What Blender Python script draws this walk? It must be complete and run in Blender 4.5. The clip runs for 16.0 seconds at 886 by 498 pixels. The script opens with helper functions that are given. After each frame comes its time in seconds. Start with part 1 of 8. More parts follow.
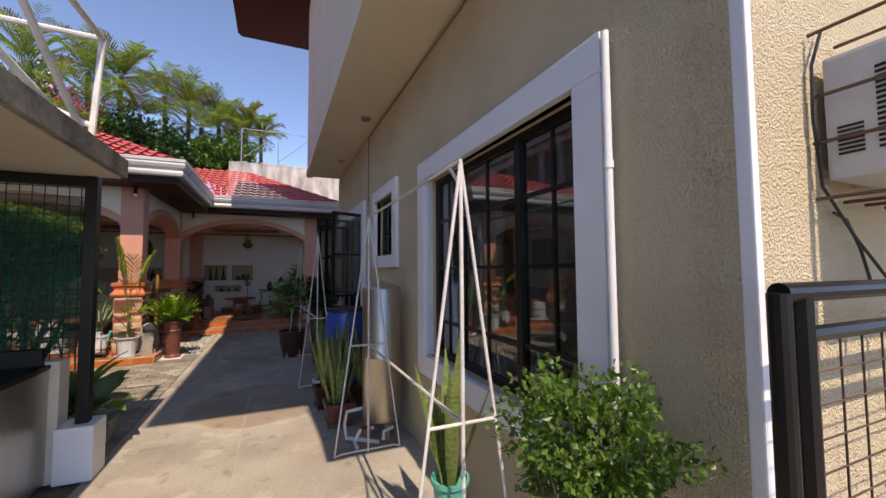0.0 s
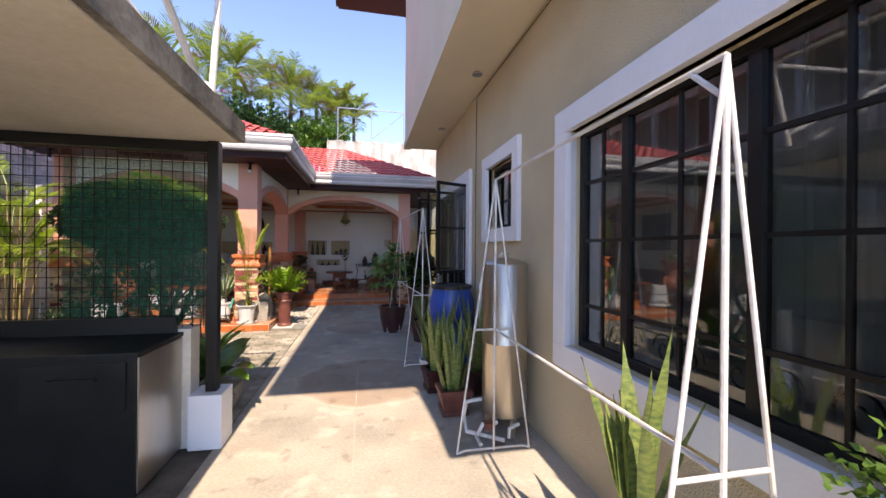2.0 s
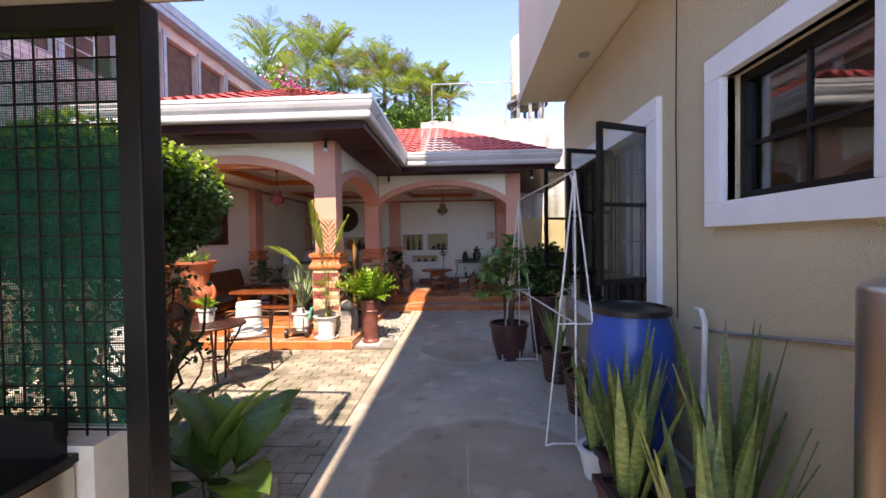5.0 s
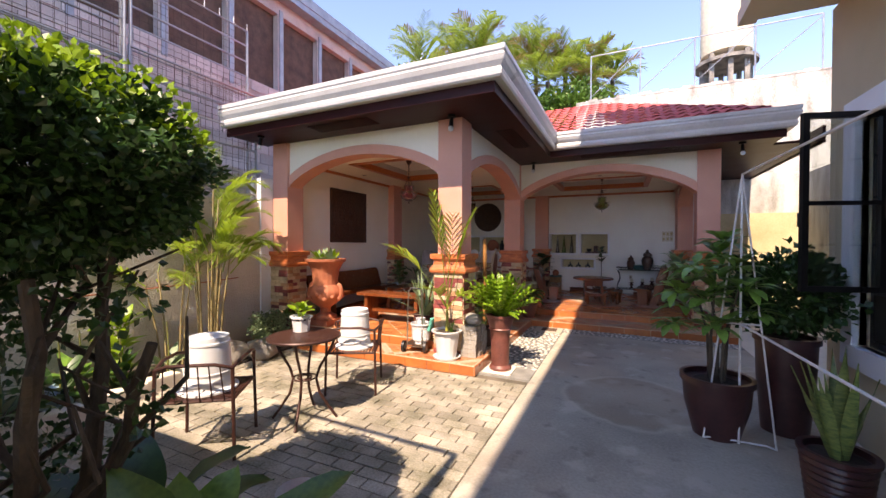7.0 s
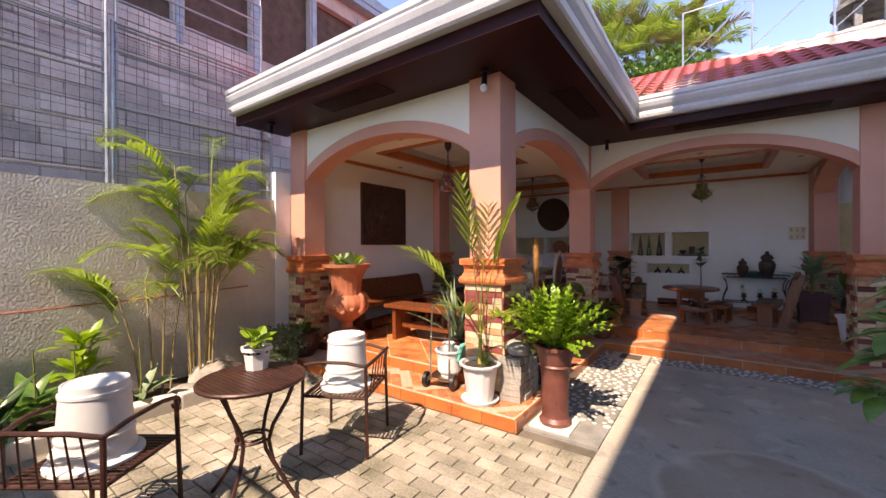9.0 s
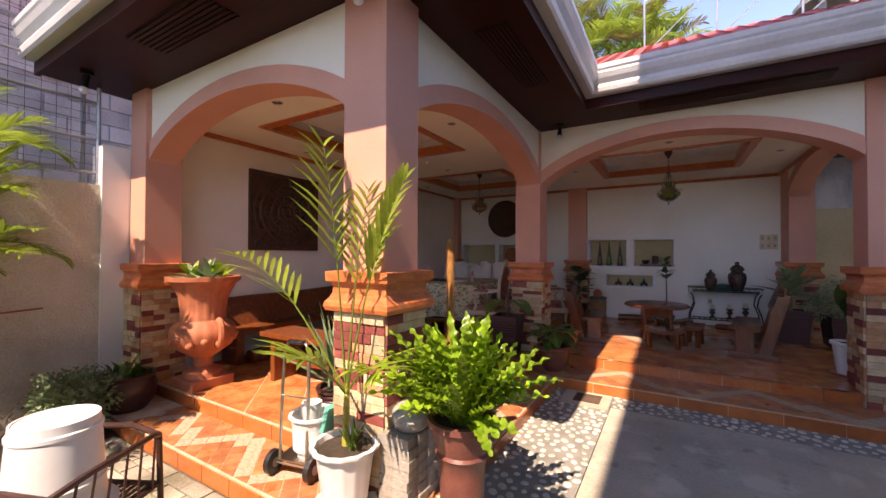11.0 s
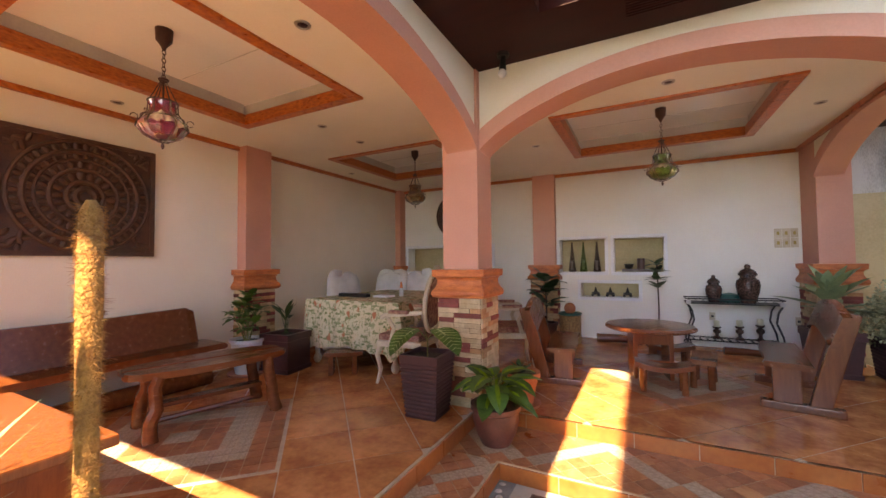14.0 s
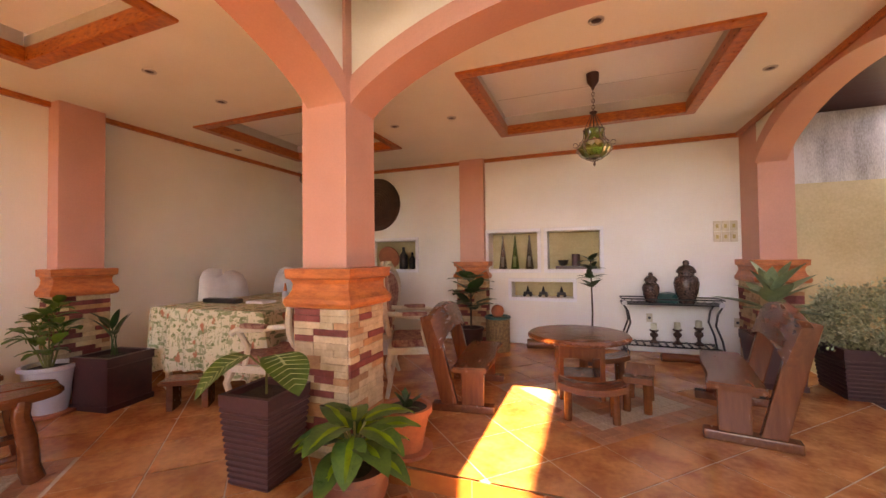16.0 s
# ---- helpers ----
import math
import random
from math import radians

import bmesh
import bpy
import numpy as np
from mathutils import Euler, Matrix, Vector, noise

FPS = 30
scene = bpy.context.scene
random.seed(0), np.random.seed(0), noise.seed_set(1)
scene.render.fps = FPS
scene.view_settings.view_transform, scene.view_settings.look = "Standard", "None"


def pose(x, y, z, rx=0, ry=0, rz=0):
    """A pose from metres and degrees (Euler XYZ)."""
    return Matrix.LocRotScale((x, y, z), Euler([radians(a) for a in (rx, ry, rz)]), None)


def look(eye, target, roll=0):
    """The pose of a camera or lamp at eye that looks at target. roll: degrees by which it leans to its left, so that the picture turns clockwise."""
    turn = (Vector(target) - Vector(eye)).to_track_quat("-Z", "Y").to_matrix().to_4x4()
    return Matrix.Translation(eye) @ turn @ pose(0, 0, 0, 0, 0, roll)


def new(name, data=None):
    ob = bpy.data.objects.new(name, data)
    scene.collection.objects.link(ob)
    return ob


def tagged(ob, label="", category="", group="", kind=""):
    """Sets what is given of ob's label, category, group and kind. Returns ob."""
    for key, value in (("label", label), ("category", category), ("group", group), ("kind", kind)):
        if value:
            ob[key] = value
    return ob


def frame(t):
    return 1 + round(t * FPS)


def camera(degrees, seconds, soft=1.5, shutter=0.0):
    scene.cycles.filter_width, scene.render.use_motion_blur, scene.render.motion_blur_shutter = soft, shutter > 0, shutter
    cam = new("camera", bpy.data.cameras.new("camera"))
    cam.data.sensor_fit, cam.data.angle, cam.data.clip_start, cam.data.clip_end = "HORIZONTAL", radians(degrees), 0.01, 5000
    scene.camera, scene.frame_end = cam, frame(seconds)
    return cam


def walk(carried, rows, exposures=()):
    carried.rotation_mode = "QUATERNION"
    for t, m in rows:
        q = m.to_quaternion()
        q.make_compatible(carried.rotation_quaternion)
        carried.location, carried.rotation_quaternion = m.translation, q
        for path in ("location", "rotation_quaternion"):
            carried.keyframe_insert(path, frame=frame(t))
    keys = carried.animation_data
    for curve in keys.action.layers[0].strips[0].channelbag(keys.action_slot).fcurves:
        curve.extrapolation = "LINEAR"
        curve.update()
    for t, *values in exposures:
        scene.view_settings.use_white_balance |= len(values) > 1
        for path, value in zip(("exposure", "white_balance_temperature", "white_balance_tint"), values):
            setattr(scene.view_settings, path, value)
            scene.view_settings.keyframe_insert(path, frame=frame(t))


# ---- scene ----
# camera and walk
cam = camera(98.0, 16.0)
PATH = [
    (0, (0.09, -0.087, 1.601), (0.884, 1.745, 1.711), -0.4),
    (0.5, (0.019, 0.015, 1.589), (0.697, 1.897, 1.631), 0.2),
    (1, (-0.076, 0.173, 1.579), (0.498, 2.089, 1.594), 0.6),
    (1.5, (-0.129, 0.332, 1.576), (0.357, 2.272, 1.581), 0.5),
    (2, (-0.124, 0.564, 1.553), (0.275, 2.523, 1.553), 0.5),
    (2.5, (-0.147, 0.849, 1.545), (0.178, 2.822, 1.539), 0.2),
    (3, (-0.212, 1.188, 1.567), (0.064, 3.168, 1.549), -0.4),
    (5.5, (-0.222, 3.024, 1.574), (-0.47, 5.008, 1.535), -0.5),
    (6, (-0.284, 3.365, 1.558), (-0.708, 5.32, 1.532), -0.1),
    (6.5, (-0.304, 3.714, 1.547), (-0.933, 5.612, 1.518), 0.2),
    (7, (-0.308, 4.047, 1.55), (-1.153, 5.859, 1.523), 0.2),
    (7.5, (-0.38, 4.376, 1.537), (-1.407, 6.091, 1.52), -0.0),
    (8, (-0.415, 4.689, 1.545), (-1.577, 6.317, 1.518), -0.4),
    (10.5, (-0.702, 6.482, 1.514), (-1.816, 8.142, 1.533), -0.0),
    (11, (-0.733, 6.848, 1.523), (-1.749, 8.57, 1.551), 0.2),
    (11.5, (-0.799, 7.196, 1.511), (-1.703, 8.979, 1.564), 0.2),
    (12, (-0.854, 7.563, 1.494), (-1.66, 9.392, 1.565), 0.4),
    (12.5, (-0.892, 7.902, 1.513), (-1.643, 9.754, 1.584), 0.5),
    (13, (-0.893, 8.243, 1.498), (-1.667, 10.085, 1.579), 0.7),
    (13.5, (-0.942, 8.541, 1.482), (-1.797, 10.347, 1.563), 0.1),
    (14, (-0.961, 8.814, 1.481), (-1.881, 10.588, 1.55), -0.6),
    (14.5, (-0.923, 9.107, 1.48), (-1.872, 10.867, 1.535), -0.8),
    (15, (-0.897, 9.374, 1.463), (-1.799, 11.158, 1.515), -0.7),
    (15.5, (-0.899, 9.634, 1.478), (-1.713, 11.46, 1.531), -0.8),
    (16, (-0.808, 9.877, 1.472), (-1.519, 11.746, 1.52), -0.7),
]
EXPOSURES = [(0.0, 1.25, 8200, 19), (0.6, 1.55, 8200, 19), (1.5, 2.0, 8100, 20), (3.2, 2.3, 8100, 20), (5.3, 2.5, 8400, 22), (8.0, 2.3, 8600, 23), (10.5, 2.35, 8600, 26), (11.5, 2.5, 9600, 29), (12.0, 2.65, 10500, 33), (13.2, 3.35, 14500, 37), (13.6, 3.6, 15000, 34), (14.0, 3.9, 11500, 20), (14.5, 4.05, 9700, 12), (15.0, 4.2, 9200, 11), (15.4, 4.3, 10500, 15), (16.0, 4.35, 18000, 34)]
walk(cam, [(t, look(eye, target, roll)) for t, eye, target, roll in PATH], EXPOSURES)

# world and sun
SUN_TO = Vector((0.04, -0.77, 1.0)).normalized()
world = bpy.data.worlds.new("sky")
scene.world = world
world.use_nodes = True
wn = world.node_tree.nodes
sky = wn.new("ShaderNodeTexSky")
sky.sky_type = "NISHITA"
sky.sun_disc = False
sky.sun_elevation = math.asin(SUN_TO.z)
sky.sun_rotation = math.atan2(SUN_TO.x, SUN_TO.y)
sky.air_density = 0.55
sky.dust_density = 0.0
sky.ozone_density = 5.0
wn["Background"].inputs["Strength"].default_value = 0.15
world.node_tree.links.new(sky.outputs[0], wn["Background"].inputs["Color"])
sun = new("sun", bpy.data.lights.new("sun", "SUN"))
sun.data.energy = 2.0
sun.data.angle = radians(0.53)
sun.data.color = (1.0, 0.95, 0.87)
sun.matrix_world = look(SUN_TO * 40, (0, 0, 0))

# ---- materials ----
def mat(name, base, dark=None, rough=0.6, metal=0.0, scale=6.0, fine=60.0, bump=0.15, bump_scale=None, spec=0.5,
        trans=0.0, per_object=0.0, per_island=0.0, stretch=(1, 1, 1), coat=0.0, world_space=False, detail=6.0):
    """Surface with two scales of variation, fine relief and optional spread from piece to piece."""
    m = bpy.data.materials.new(name)
    m.use_nodes = True
    nt = m.node_tree
    n, ln = nt.nodes, nt.links
    b = n["Principled BSDF"]
    tc = n.new("ShaderNodeTexCoord")
    mp = n.new("ShaderNodeMapping")
    mp.inputs["Scale"].default_value = stretch
    ln.new(n.new("ShaderNodeNewGeometry").outputs["Position"] if world_space else tc.outputs["Object"], mp.inputs[0])
    big = n.new("ShaderNodeTexNoise")
    big.inputs["Scale"].default_value = scale
    big.inputs["Detail"].default_value = detail
    small = n.new("ShaderNodeTexNoise")
    small.inputs["Scale"].default_value = fine
    small.inputs["Detail"].default_value = 3
    ln.new(mp.outputs[0], big.inputs["Vector"])
    ln.new(mp.outputs[0], small.inputs["Vector"])
    mixn = n.new("ShaderNodeMix")
    mixn.inputs[0].default_value = 0.3
    ln.new(big.outputs[0], mixn.inputs[2])
    ln.new(small.outputs[0], mixn.inputs[3])
    ramp = n.new("ShaderNodeValToRGB")
    ramp.color_ramp.elements[0].position = 0.36
    ramp.color_ramp.elements[1].position = 0.62
    d = dark or tuple(c * 0.8 for c in base)
    ramp.color_ramp.elements[0].color = (*d, 1)
    ramp.color_ramp.elements[1].color = (*base, 1)
    ln.new(mixn.outputs[0], ramp.inputs[0])
    colour = ramp.outputs[0]
    for amount, kind in ((per_object, "o"), (per_island, "i")):
        if amount:
            hs = n.new("ShaderNodeHueSaturation")
            src = n.new("ShaderNodeObjectInfo") if kind == "o" else n.new("ShaderNodeNewGeometry")
            mr = n.new("ShaderNodeMapRange")
            mr.inputs["To Min"].default_value = 1 - amount
            mr.inputs["To Max"].default_value = 1 + amount
            ln.new(src.outputs["Random" if kind == "o" else "Random Per Island"], mr.inputs[0])
            ln.new(mr.outputs[0], hs.inputs["Value"])
            ln.new(colour, hs.inputs["Color"])
            colour = hs.outputs[0]
    ln.new(colour, b.inputs["Base Color"])
    b.inputs["Metallic"].default_value = metal
    b.inputs["Specular IOR Level"].default_value = spec
    b.inputs["Coat Weight"].default_value = coat
    b.inputs["Coat Roughness"].default_value = 0.12
    rr = n.new("ShaderNodeMapRange")
    rr.inputs["To Min"].default_value = max(0.02, rough - 0.08)
    rr.inputs["To Max"].default_value = min(1.0, rough + 0.08)
    ln.new(big.outputs[0], rr.inputs[0])
    ln.new(rr.outputs[0], b.inputs["Roughness"])
    if bump:
        bp = n.new("ShaderNodeBump")
        bp.inputs["Strength"].default_value = bump
        bp.inputs["Distance"].default_value = 0.01
        src = small
        if bump_scale:
            src = n.new("ShaderNodeTexNoise")
            src.inputs["Scale"].default_value = bump_scale
            src.inputs["Detail"].default_value = 4
            ln.new(mp.outputs[0], src.inputs["Vector"])
        ln.new(src.outputs[0], bp.inputs["Height"])
        ln.new(bp.outputs[0], b.inputs["Normal"])
    if trans:
        tr = n.new("ShaderNodeBsdfTranslucent")
        ln.new(colour, tr.inputs["Color"])
        ms = n.new("ShaderNodeMixShader")
        ms.inputs[0].default_value = trans
        ln.new(b.outputs[0], ms.inputs[1])
        ln.new(tr.outputs[0], ms.inputs[2])
        ln.new(ms.outputs[0], n["Material Output"].inputs[0])
    return m


def glass_mat(name, colour, rough=0.02, ior=1.45, clear=0.85):
    m = bpy.data.materials.new(name)
    m.use_nodes = True
    b = m.node_tree.nodes["Principled BSDF"]
    b.inputs["Base Color"].default_value = (*colour, 1)
    b.inputs["Transmission Weight"].default_value = clear
    b.inputs["Roughness"].default_value = rough
    b.inputs["IOR"].default_value = ior
    return m


def tinted_pane(name, colour, through_share):
    """Thin window glass: mirror-like gloss over a dark tint that lets some light through."""
    m = bpy.data.materials.new(name)
    m.use_nodes = True
    nt = m.node_tree
    n, ln = nt.nodes, nt.links
    tr = n.new("ShaderNodeBsdfTransparent")
    tr.inputs[0].default_value = (*[c * through_share for c in colour], 1)
    gl = n.new("ShaderNodeBsdfGlossy")
    gl.inputs["Roughness"].default_value = 0.02
    lw = n.new("ShaderNodeLayerWeight")
    lw.inputs[0].default_value = 0.5
    pw = n.new("ShaderNodeMath")
    pw.operation = "POWER"
    pw.inputs[1].default_value = 2.6
    ln.new(lw.outputs["Facing"], pw.inputs[0])
    fr = n.new("ShaderNodeMapRange")
    fr.inputs["To Min"].default_value = 0.09
    fr.inputs["To Max"].default_value = 0.95
    ln.new(pw.outputs[0], fr.inputs[0])
    ms = n.new("ShaderNodeMixShader")
    ln.new(fr.outputs[0], ms.inputs[0])
    ln.new(tr.outputs[0], ms.inputs[1])
    ln.new(gl.outputs[0], ms.inputs[2])
    ln.new(ms.outputs[0], n["Material Output"].inputs[0])
    return m


M_CREAM = mat("cream_wall_paint", (0.86, 0.80, 0.69), (0.79, 0.73, 0.61), 0.7, scale=1.3, fine=90, bump=0.06)
M_BACKWALL = mat("pale_wall_paint", (0.82, 0.80, 0.75), (0.75, 0.72, 0.66), 0.6, scale=1.1, fine=90, bump=0.05)
M_STUCCO = mat("beige_stucco", (0.80, 0.67, 0.46), (0.71, 0.58, 0.38), 0.9, scale=1.5, fine=120, bump=1.0, bump_scale=110)
for node in M_STUCCO.node_tree.nodes:
    if node.type == "BUMP":
        node.inputs["Distance"].default_value = 0.03
M_STUCCO_PALE = mat("pale_beige_stucco", (0.80, 0.71, 0.56), (0.73, 0.64, 0.50), 0.8, scale=1.2, fine=120, bump=0.15)
M_GARDENWALL = mat("rough_cast_wall", (0.74, 0.68, 0.59), (0.54, 0.48, 0.41), 0.9, scale=1.8, fine=50, bump=0.9, bump_scale=45)
for node in M_GARDENWALL.node_tree.nodes:
    if node.type == "BUMP":
        node.inputs["Distance"].default_value = 0.03
M_WHITE = mat("white_paint", (0.80, 0.81, 0.84), (0.72, 0.73, 0.76), 0.5, scale=2, fine=80, bump=0.04)
M_PINK = mat("pink_paint", (0.68, 0.325, 0.24), (0.60, 0.28, 0.205), 0.55, scale=1.6, fine=70, bump=0.06)
M_CAP = mat("terracotta_marble_paint", (0.66, 0.20, 0.07), (0.42, 0.10, 0.035), 0.4, scale=9, fine=40, bump=0.05, stretch=(1, 1, 3.5))
M_SOFFIT = mat("dark_brown_varnish", (0.038, 0.007, 0.006), (0.022, 0.004, 0.004), 0.42, spec=0.14, scale=2, fine=40, bump=0.03, stretch=(1, 8, 1))
M_TRIM = mat("orange_wood_varnish", (0.60, 0.17, 0.04), (0.34, 0.075, 0.018), 0.3, scale=7, fine=50, bump=0.05, stretch=(3, 3, 9))
M_GUTTER = mat("white_painted_metal", (0.58, 0.58, 0.59), (0.46, 0.46, 0.47), 0.3, scale=1.4, fine=30, bump=0.02)
M_ROOF = mat("red_roof_tile", (0.60, 0.11, 0.105), (0.46, 0.075, 0.07), 0.6, scale=3, fine=30, bump=0.08)
M_CONCRETE = mat("driveway_concrete", (0.46, 0.42, 0.345), (0.28, 0.255, 0.21), 0.85, scale=1.1, fine=45, bump=0.25, bump_scale=110, detail=9)


def stained_concrete(m, rings):
    """Adds broad tan blotches and round water-tank stains with pale rims to a concrete material."""
    nt = m.node_tree
    n, ln = nt.nodes, nt.links
    b = n["Principled BSDF"]
    colour = b.inputs["Base Color"].links[0].from_socket
    tc = n.new("ShaderNodeTexCoord")

    def blend(fac, tint, kind="MIX"):
        mx = n.new("ShaderNodeMix")
        mx.data_type = "RGBA"
        mx.blend_type = kind
        ln.new(fac, mx.inputs[0])
        ln.new(colour, mx.inputs[6])
        mx.inputs[7].default_value = (*tint, 1)
        return mx.outputs[2]

    def ramp_of(src, stops):
        r = n.new("ShaderNodeValToRGB")
        e = r.color_ramp.elements
        for k, (p, v) in enumerate(stops):
            q = e[k] if k < 2 else e.new(p)
            q.position = p
            q.color = (v, v, v, 1)
        ln.new(src, r.inputs[0])
        return r.outputs[0]

    def noise_of(scale, detail=6):
        t = n.new("ShaderNodeTexNoise")
        t.inputs["Scale"].default_value = scale
        t.inputs["Detail"].default_value = detail
        ln.new(tc.outputs["Object"], t.inputs["Vector"])
        return t.outputs[0]

    colour = blend(ramp_of(noise_of(0.75), [(0.50, 0.0), (0.66, 0.45)]), (0.50, 0.36, 0.25))
    colour = blend(ramp_of(noise_of(3.1, 10), [(0.57, 0.0), (0.66, 0.5)]), (0.56, 0.51, 0.43))
    colour = blend(ramp_of(noise_of(5.3, 10), [(0.60, 0.0), (0.72, 0.6)]), (0.15, 0.13, 0.11))
    for x, y, r, tint in rings:
        vd = n.new("ShaderNodeVectorMath")
        vd.operation = "DISTANCE"
        ln.new(tc.outputs["Object"], vd.inputs[0])
        vd.inputs[1].default_value = (x, y, 0.0)
        nz = n.new("ShaderNodeMath")
        nz.operation = "MULTIPLY_ADD"
        ln.new(noise_of(2.2), nz.inputs[0])
        nz.inputs[1].default_value = 0.35
        ln.new(vd.outputs["Value"], nz.inputs[2])
        dv = n.new("ShaderNodeMath")
        dv.operation = "DIVIDE"
        ln.new(nz.outputs[0], dv.inputs[0])
        dv.inputs[1].default_value = r * 2.0
        colour = blend(ramp_of(dv.outputs[0], [(0.0, 0.2), (0.50, 0.0), (0.46, 0.42)]), tint)
        colour = blend(ramp_of(dv.outputs[0], [(0.48, 0.0), (0.54, 0.0), (0.505, 0.45)]), (0.55, 0.46, 0.36))
    ln.new(colour, b.inputs["Base Color"])


stained_concrete(M_CONCRETE, [(-0.05, 5.25, 1.0, (0.30, 0.17, 0.10)), (-0.2, 8.3, 0.8, (0.28, 0.18, 0.11)), (0.5, 2.3, 0.6, (0.33, 0.24, 0.16))])
M_JOINT_PALE = mat("pale_joint", (0.48, 0.42, 0.34), (0.38, 0.33, 0.26), 0.9, scale=4, fine=40, bump=0.2)
M_SLAB = mat("weathered_concrete", (0.34, 0.31, 0.27), (0.12, 0.11, 0.10), 0.9, scale=3.2, fine=30, bump=0.4, detail=9)
M_SLAB_UNDER = mat("pale_concrete", (0.74, 0.68, 0.58), (0.60, 0.55, 0.46), 0.9, scale=1.5, fine=30, bump=0.15)
M_PAVER = mat("brick_paver", (0.40, 0.355, 0.29), (0.15, 0.14, 0.095), 0.9, scale=2.6, fine=60, bump=0.6, per_object=0.2, detail=9, world_space=True)
M_JOINT = mat("sandy_joint", (0.16, 0.13, 0.10), (0.08, 0.07, 0.05), 0.95, scale=5, fine=60, bump=0.4)
M_SOIL = mat("dark_soil", (0.060, 0.042, 0.030), (0.025, 0.018, 0.013), 0.95, scale=20, fine=120, bump=1.0)
M_TILE = mat("terracotta_floor_tile", (0.64, 0.26, 0.10), (0.35, 0.105, 0.036), 0.2, scale=4.5, fine=25, bump=0.03, per_object=0.10, world_space=True)
M_STEPTILE = mat("marbled_step_tile", (0.55, 0.26, 0.12), (0.40, 0.12, 0.04), 0.3, scale=7, fine=40, bump=0.05, per_object=0.12, world_space=True)
M_RISER = mat("terracotta_riser_tile", (0.50, 0.155, 0.045), (0.38, 0.10, 0.03), 0.3, scale=3, fine=25, bump=0.03, per_object=0.10, world_space=True)
M_MOSAIC_LIGHT = mat("mosaic_pebble_tile", (0.54, 0.42, 0.31), (0.34, 0.24, 0.165), 0.5, scale=60, fine=140, bump=0.3)
M_MOSAIC_RED = mat("mosaic_red_tile", (0.46, 0.19, 0.09), (0.32, 0.11, 0.05), 0.32, scale=14, fine=60, bump=0.1, per_object=0.2, world_space=True)
M_GROUT = mat("pale_grout", (0.60, 0.46, 0.33), (0.44, 0.31, 0.21), 0.8, scale=9, fine=60, bump=0.1)
M_PEBBLE = mat("white_pebble", (0.58, 0.55, 0.48), (0.44, 0.40, 0.34), 0.5, scale=30, fine=90, bump=0.05, per_object=0.2)
M_STONE_A = mat("cream_split_stone", (0.64, 0.49, 0.32), (0.46, 0.33, 0.20), 0.8, scale=12, fine=60, bump=0.6, bump_scale=60, per_object=0.2, world_space=True)
M_STONE_B = mat("maroon_split_stone", (0.28, 0.065, 0.055), (0.18, 0.04, 0.034), 0.75, scale=12, fine=60, bump=0.6, bump_scale=60, per_object=0.25, world_space=True)
M_STONE_C = mat("orange_split_stone", (0.58, 0.32, 0.17), (0.42, 0.20, 0.10), 0.8, scale=12, fine=60, bump=0.6, bump_scale=60, per_object=0.2, world_space=True)
M_MORTAR = mat("dark_mortar", (0.26, 0.18, 0.125), (0.12, 0.085, 0.06), 0.9, scale=12, fine=60, bump=0.4)
M_BLACK = mat("black_painted_steel", (0.012, 0.011, 0.011), (0.007, 0.0065, 0.0065), 0.38, spec=0.3, scale=5, fine=50, bump=0.05)
M_WHITESTEEL = mat("white_painted_steel", (0.72, 0.71, 0.70), (0.55, 0.52, 0.49), 0.4, scale=9, fine=60, bump=0.15)
M_STEEL = mat("stainless_steel", (0.58, 0.53, 0.46), (0.48, 0.43, 0.37), 0.34, metal=1.0, scale=2, fine=60, bump=0.02, stretch=(1, 1, 0.1))
M_GALV = mat("galvanised_steel", (0.42, 0.43, 0.45), (0.30, 0.30, 0.32), 0.45, metal=0.6, scale=4, fine=40, bump=0.05)
M_RUST = mat("rusty_mesh_wire", (0.16, 0.10, 0.07), (0.08, 0.05, 0.04), 0.8, metal=0.3, scale=6, fine=40, bump=0.1)
M_BLUE = mat("blue_plastic", (0.02, 0.09, 0.42), (0.015, 0.07, 0.34), 0.35, scale=2, fine=40, bump=0.02)
M_BLACKPLASTIC = mat("black_plastic", (0.02, 0.02, 0.022), (0.012, 0.012, 0.013), 0.4, scale=5, fine=60, bump=0.04)
M_WHITEPLASTIC = mat("white_plastic", (0.66, 0.67, 0.68), (0.60, 0.61, 0.62), 0.35, scale=3, fine=40, bump=0.02)
M_PVC = mat("white_pvc", (0.74, 0.74, 0.72), (0.60, 0.58, 0.54), 0.4, scale=6, fine=40, bump=0.02)
M_DARKPOT = mat("dark_brown_glaze", (0.070, 0.024, 0.022), (0.042, 0.014, 0.014), 0.35, scale=6, fine=40, bump=0.05)
M_CLAY = mat("terracotta_clay", (0.46, 0.15, 0.075), (0.33, 0.10, 0.05), 0.7, scale=8, fine=60, bump=0.15)
M_DARKCLAY = mat("red_brown_clay", (0.19, 0.062, 0.045), (0.11, 0.035, 0.028), 0.45, scale=8, fine=60, bump=0.12)
M_TURQ = mat("turquoise_plastic", (0.10, 0.46, 0.36), (0.08, 0.36, 0.29), 0.4, scale=3, fine=40, bump=0.02)
M_WOOD = mat("dark_varnished_wood", (0.19, 0.056, 0.020), (0.125, 0.034, 0.012), 0.25, scale=4, fine=30, bump=0.04, stretch=(1, 6, 6), spec=0.4)
M_WOODRED = mat("reddish_varnished_wood", (0.20, 0.058, 0.020), (0.135, 0.037, 0.013), 0.24, scale=4, fine=30, bump=0.04, stretch=(8, 8, 1))
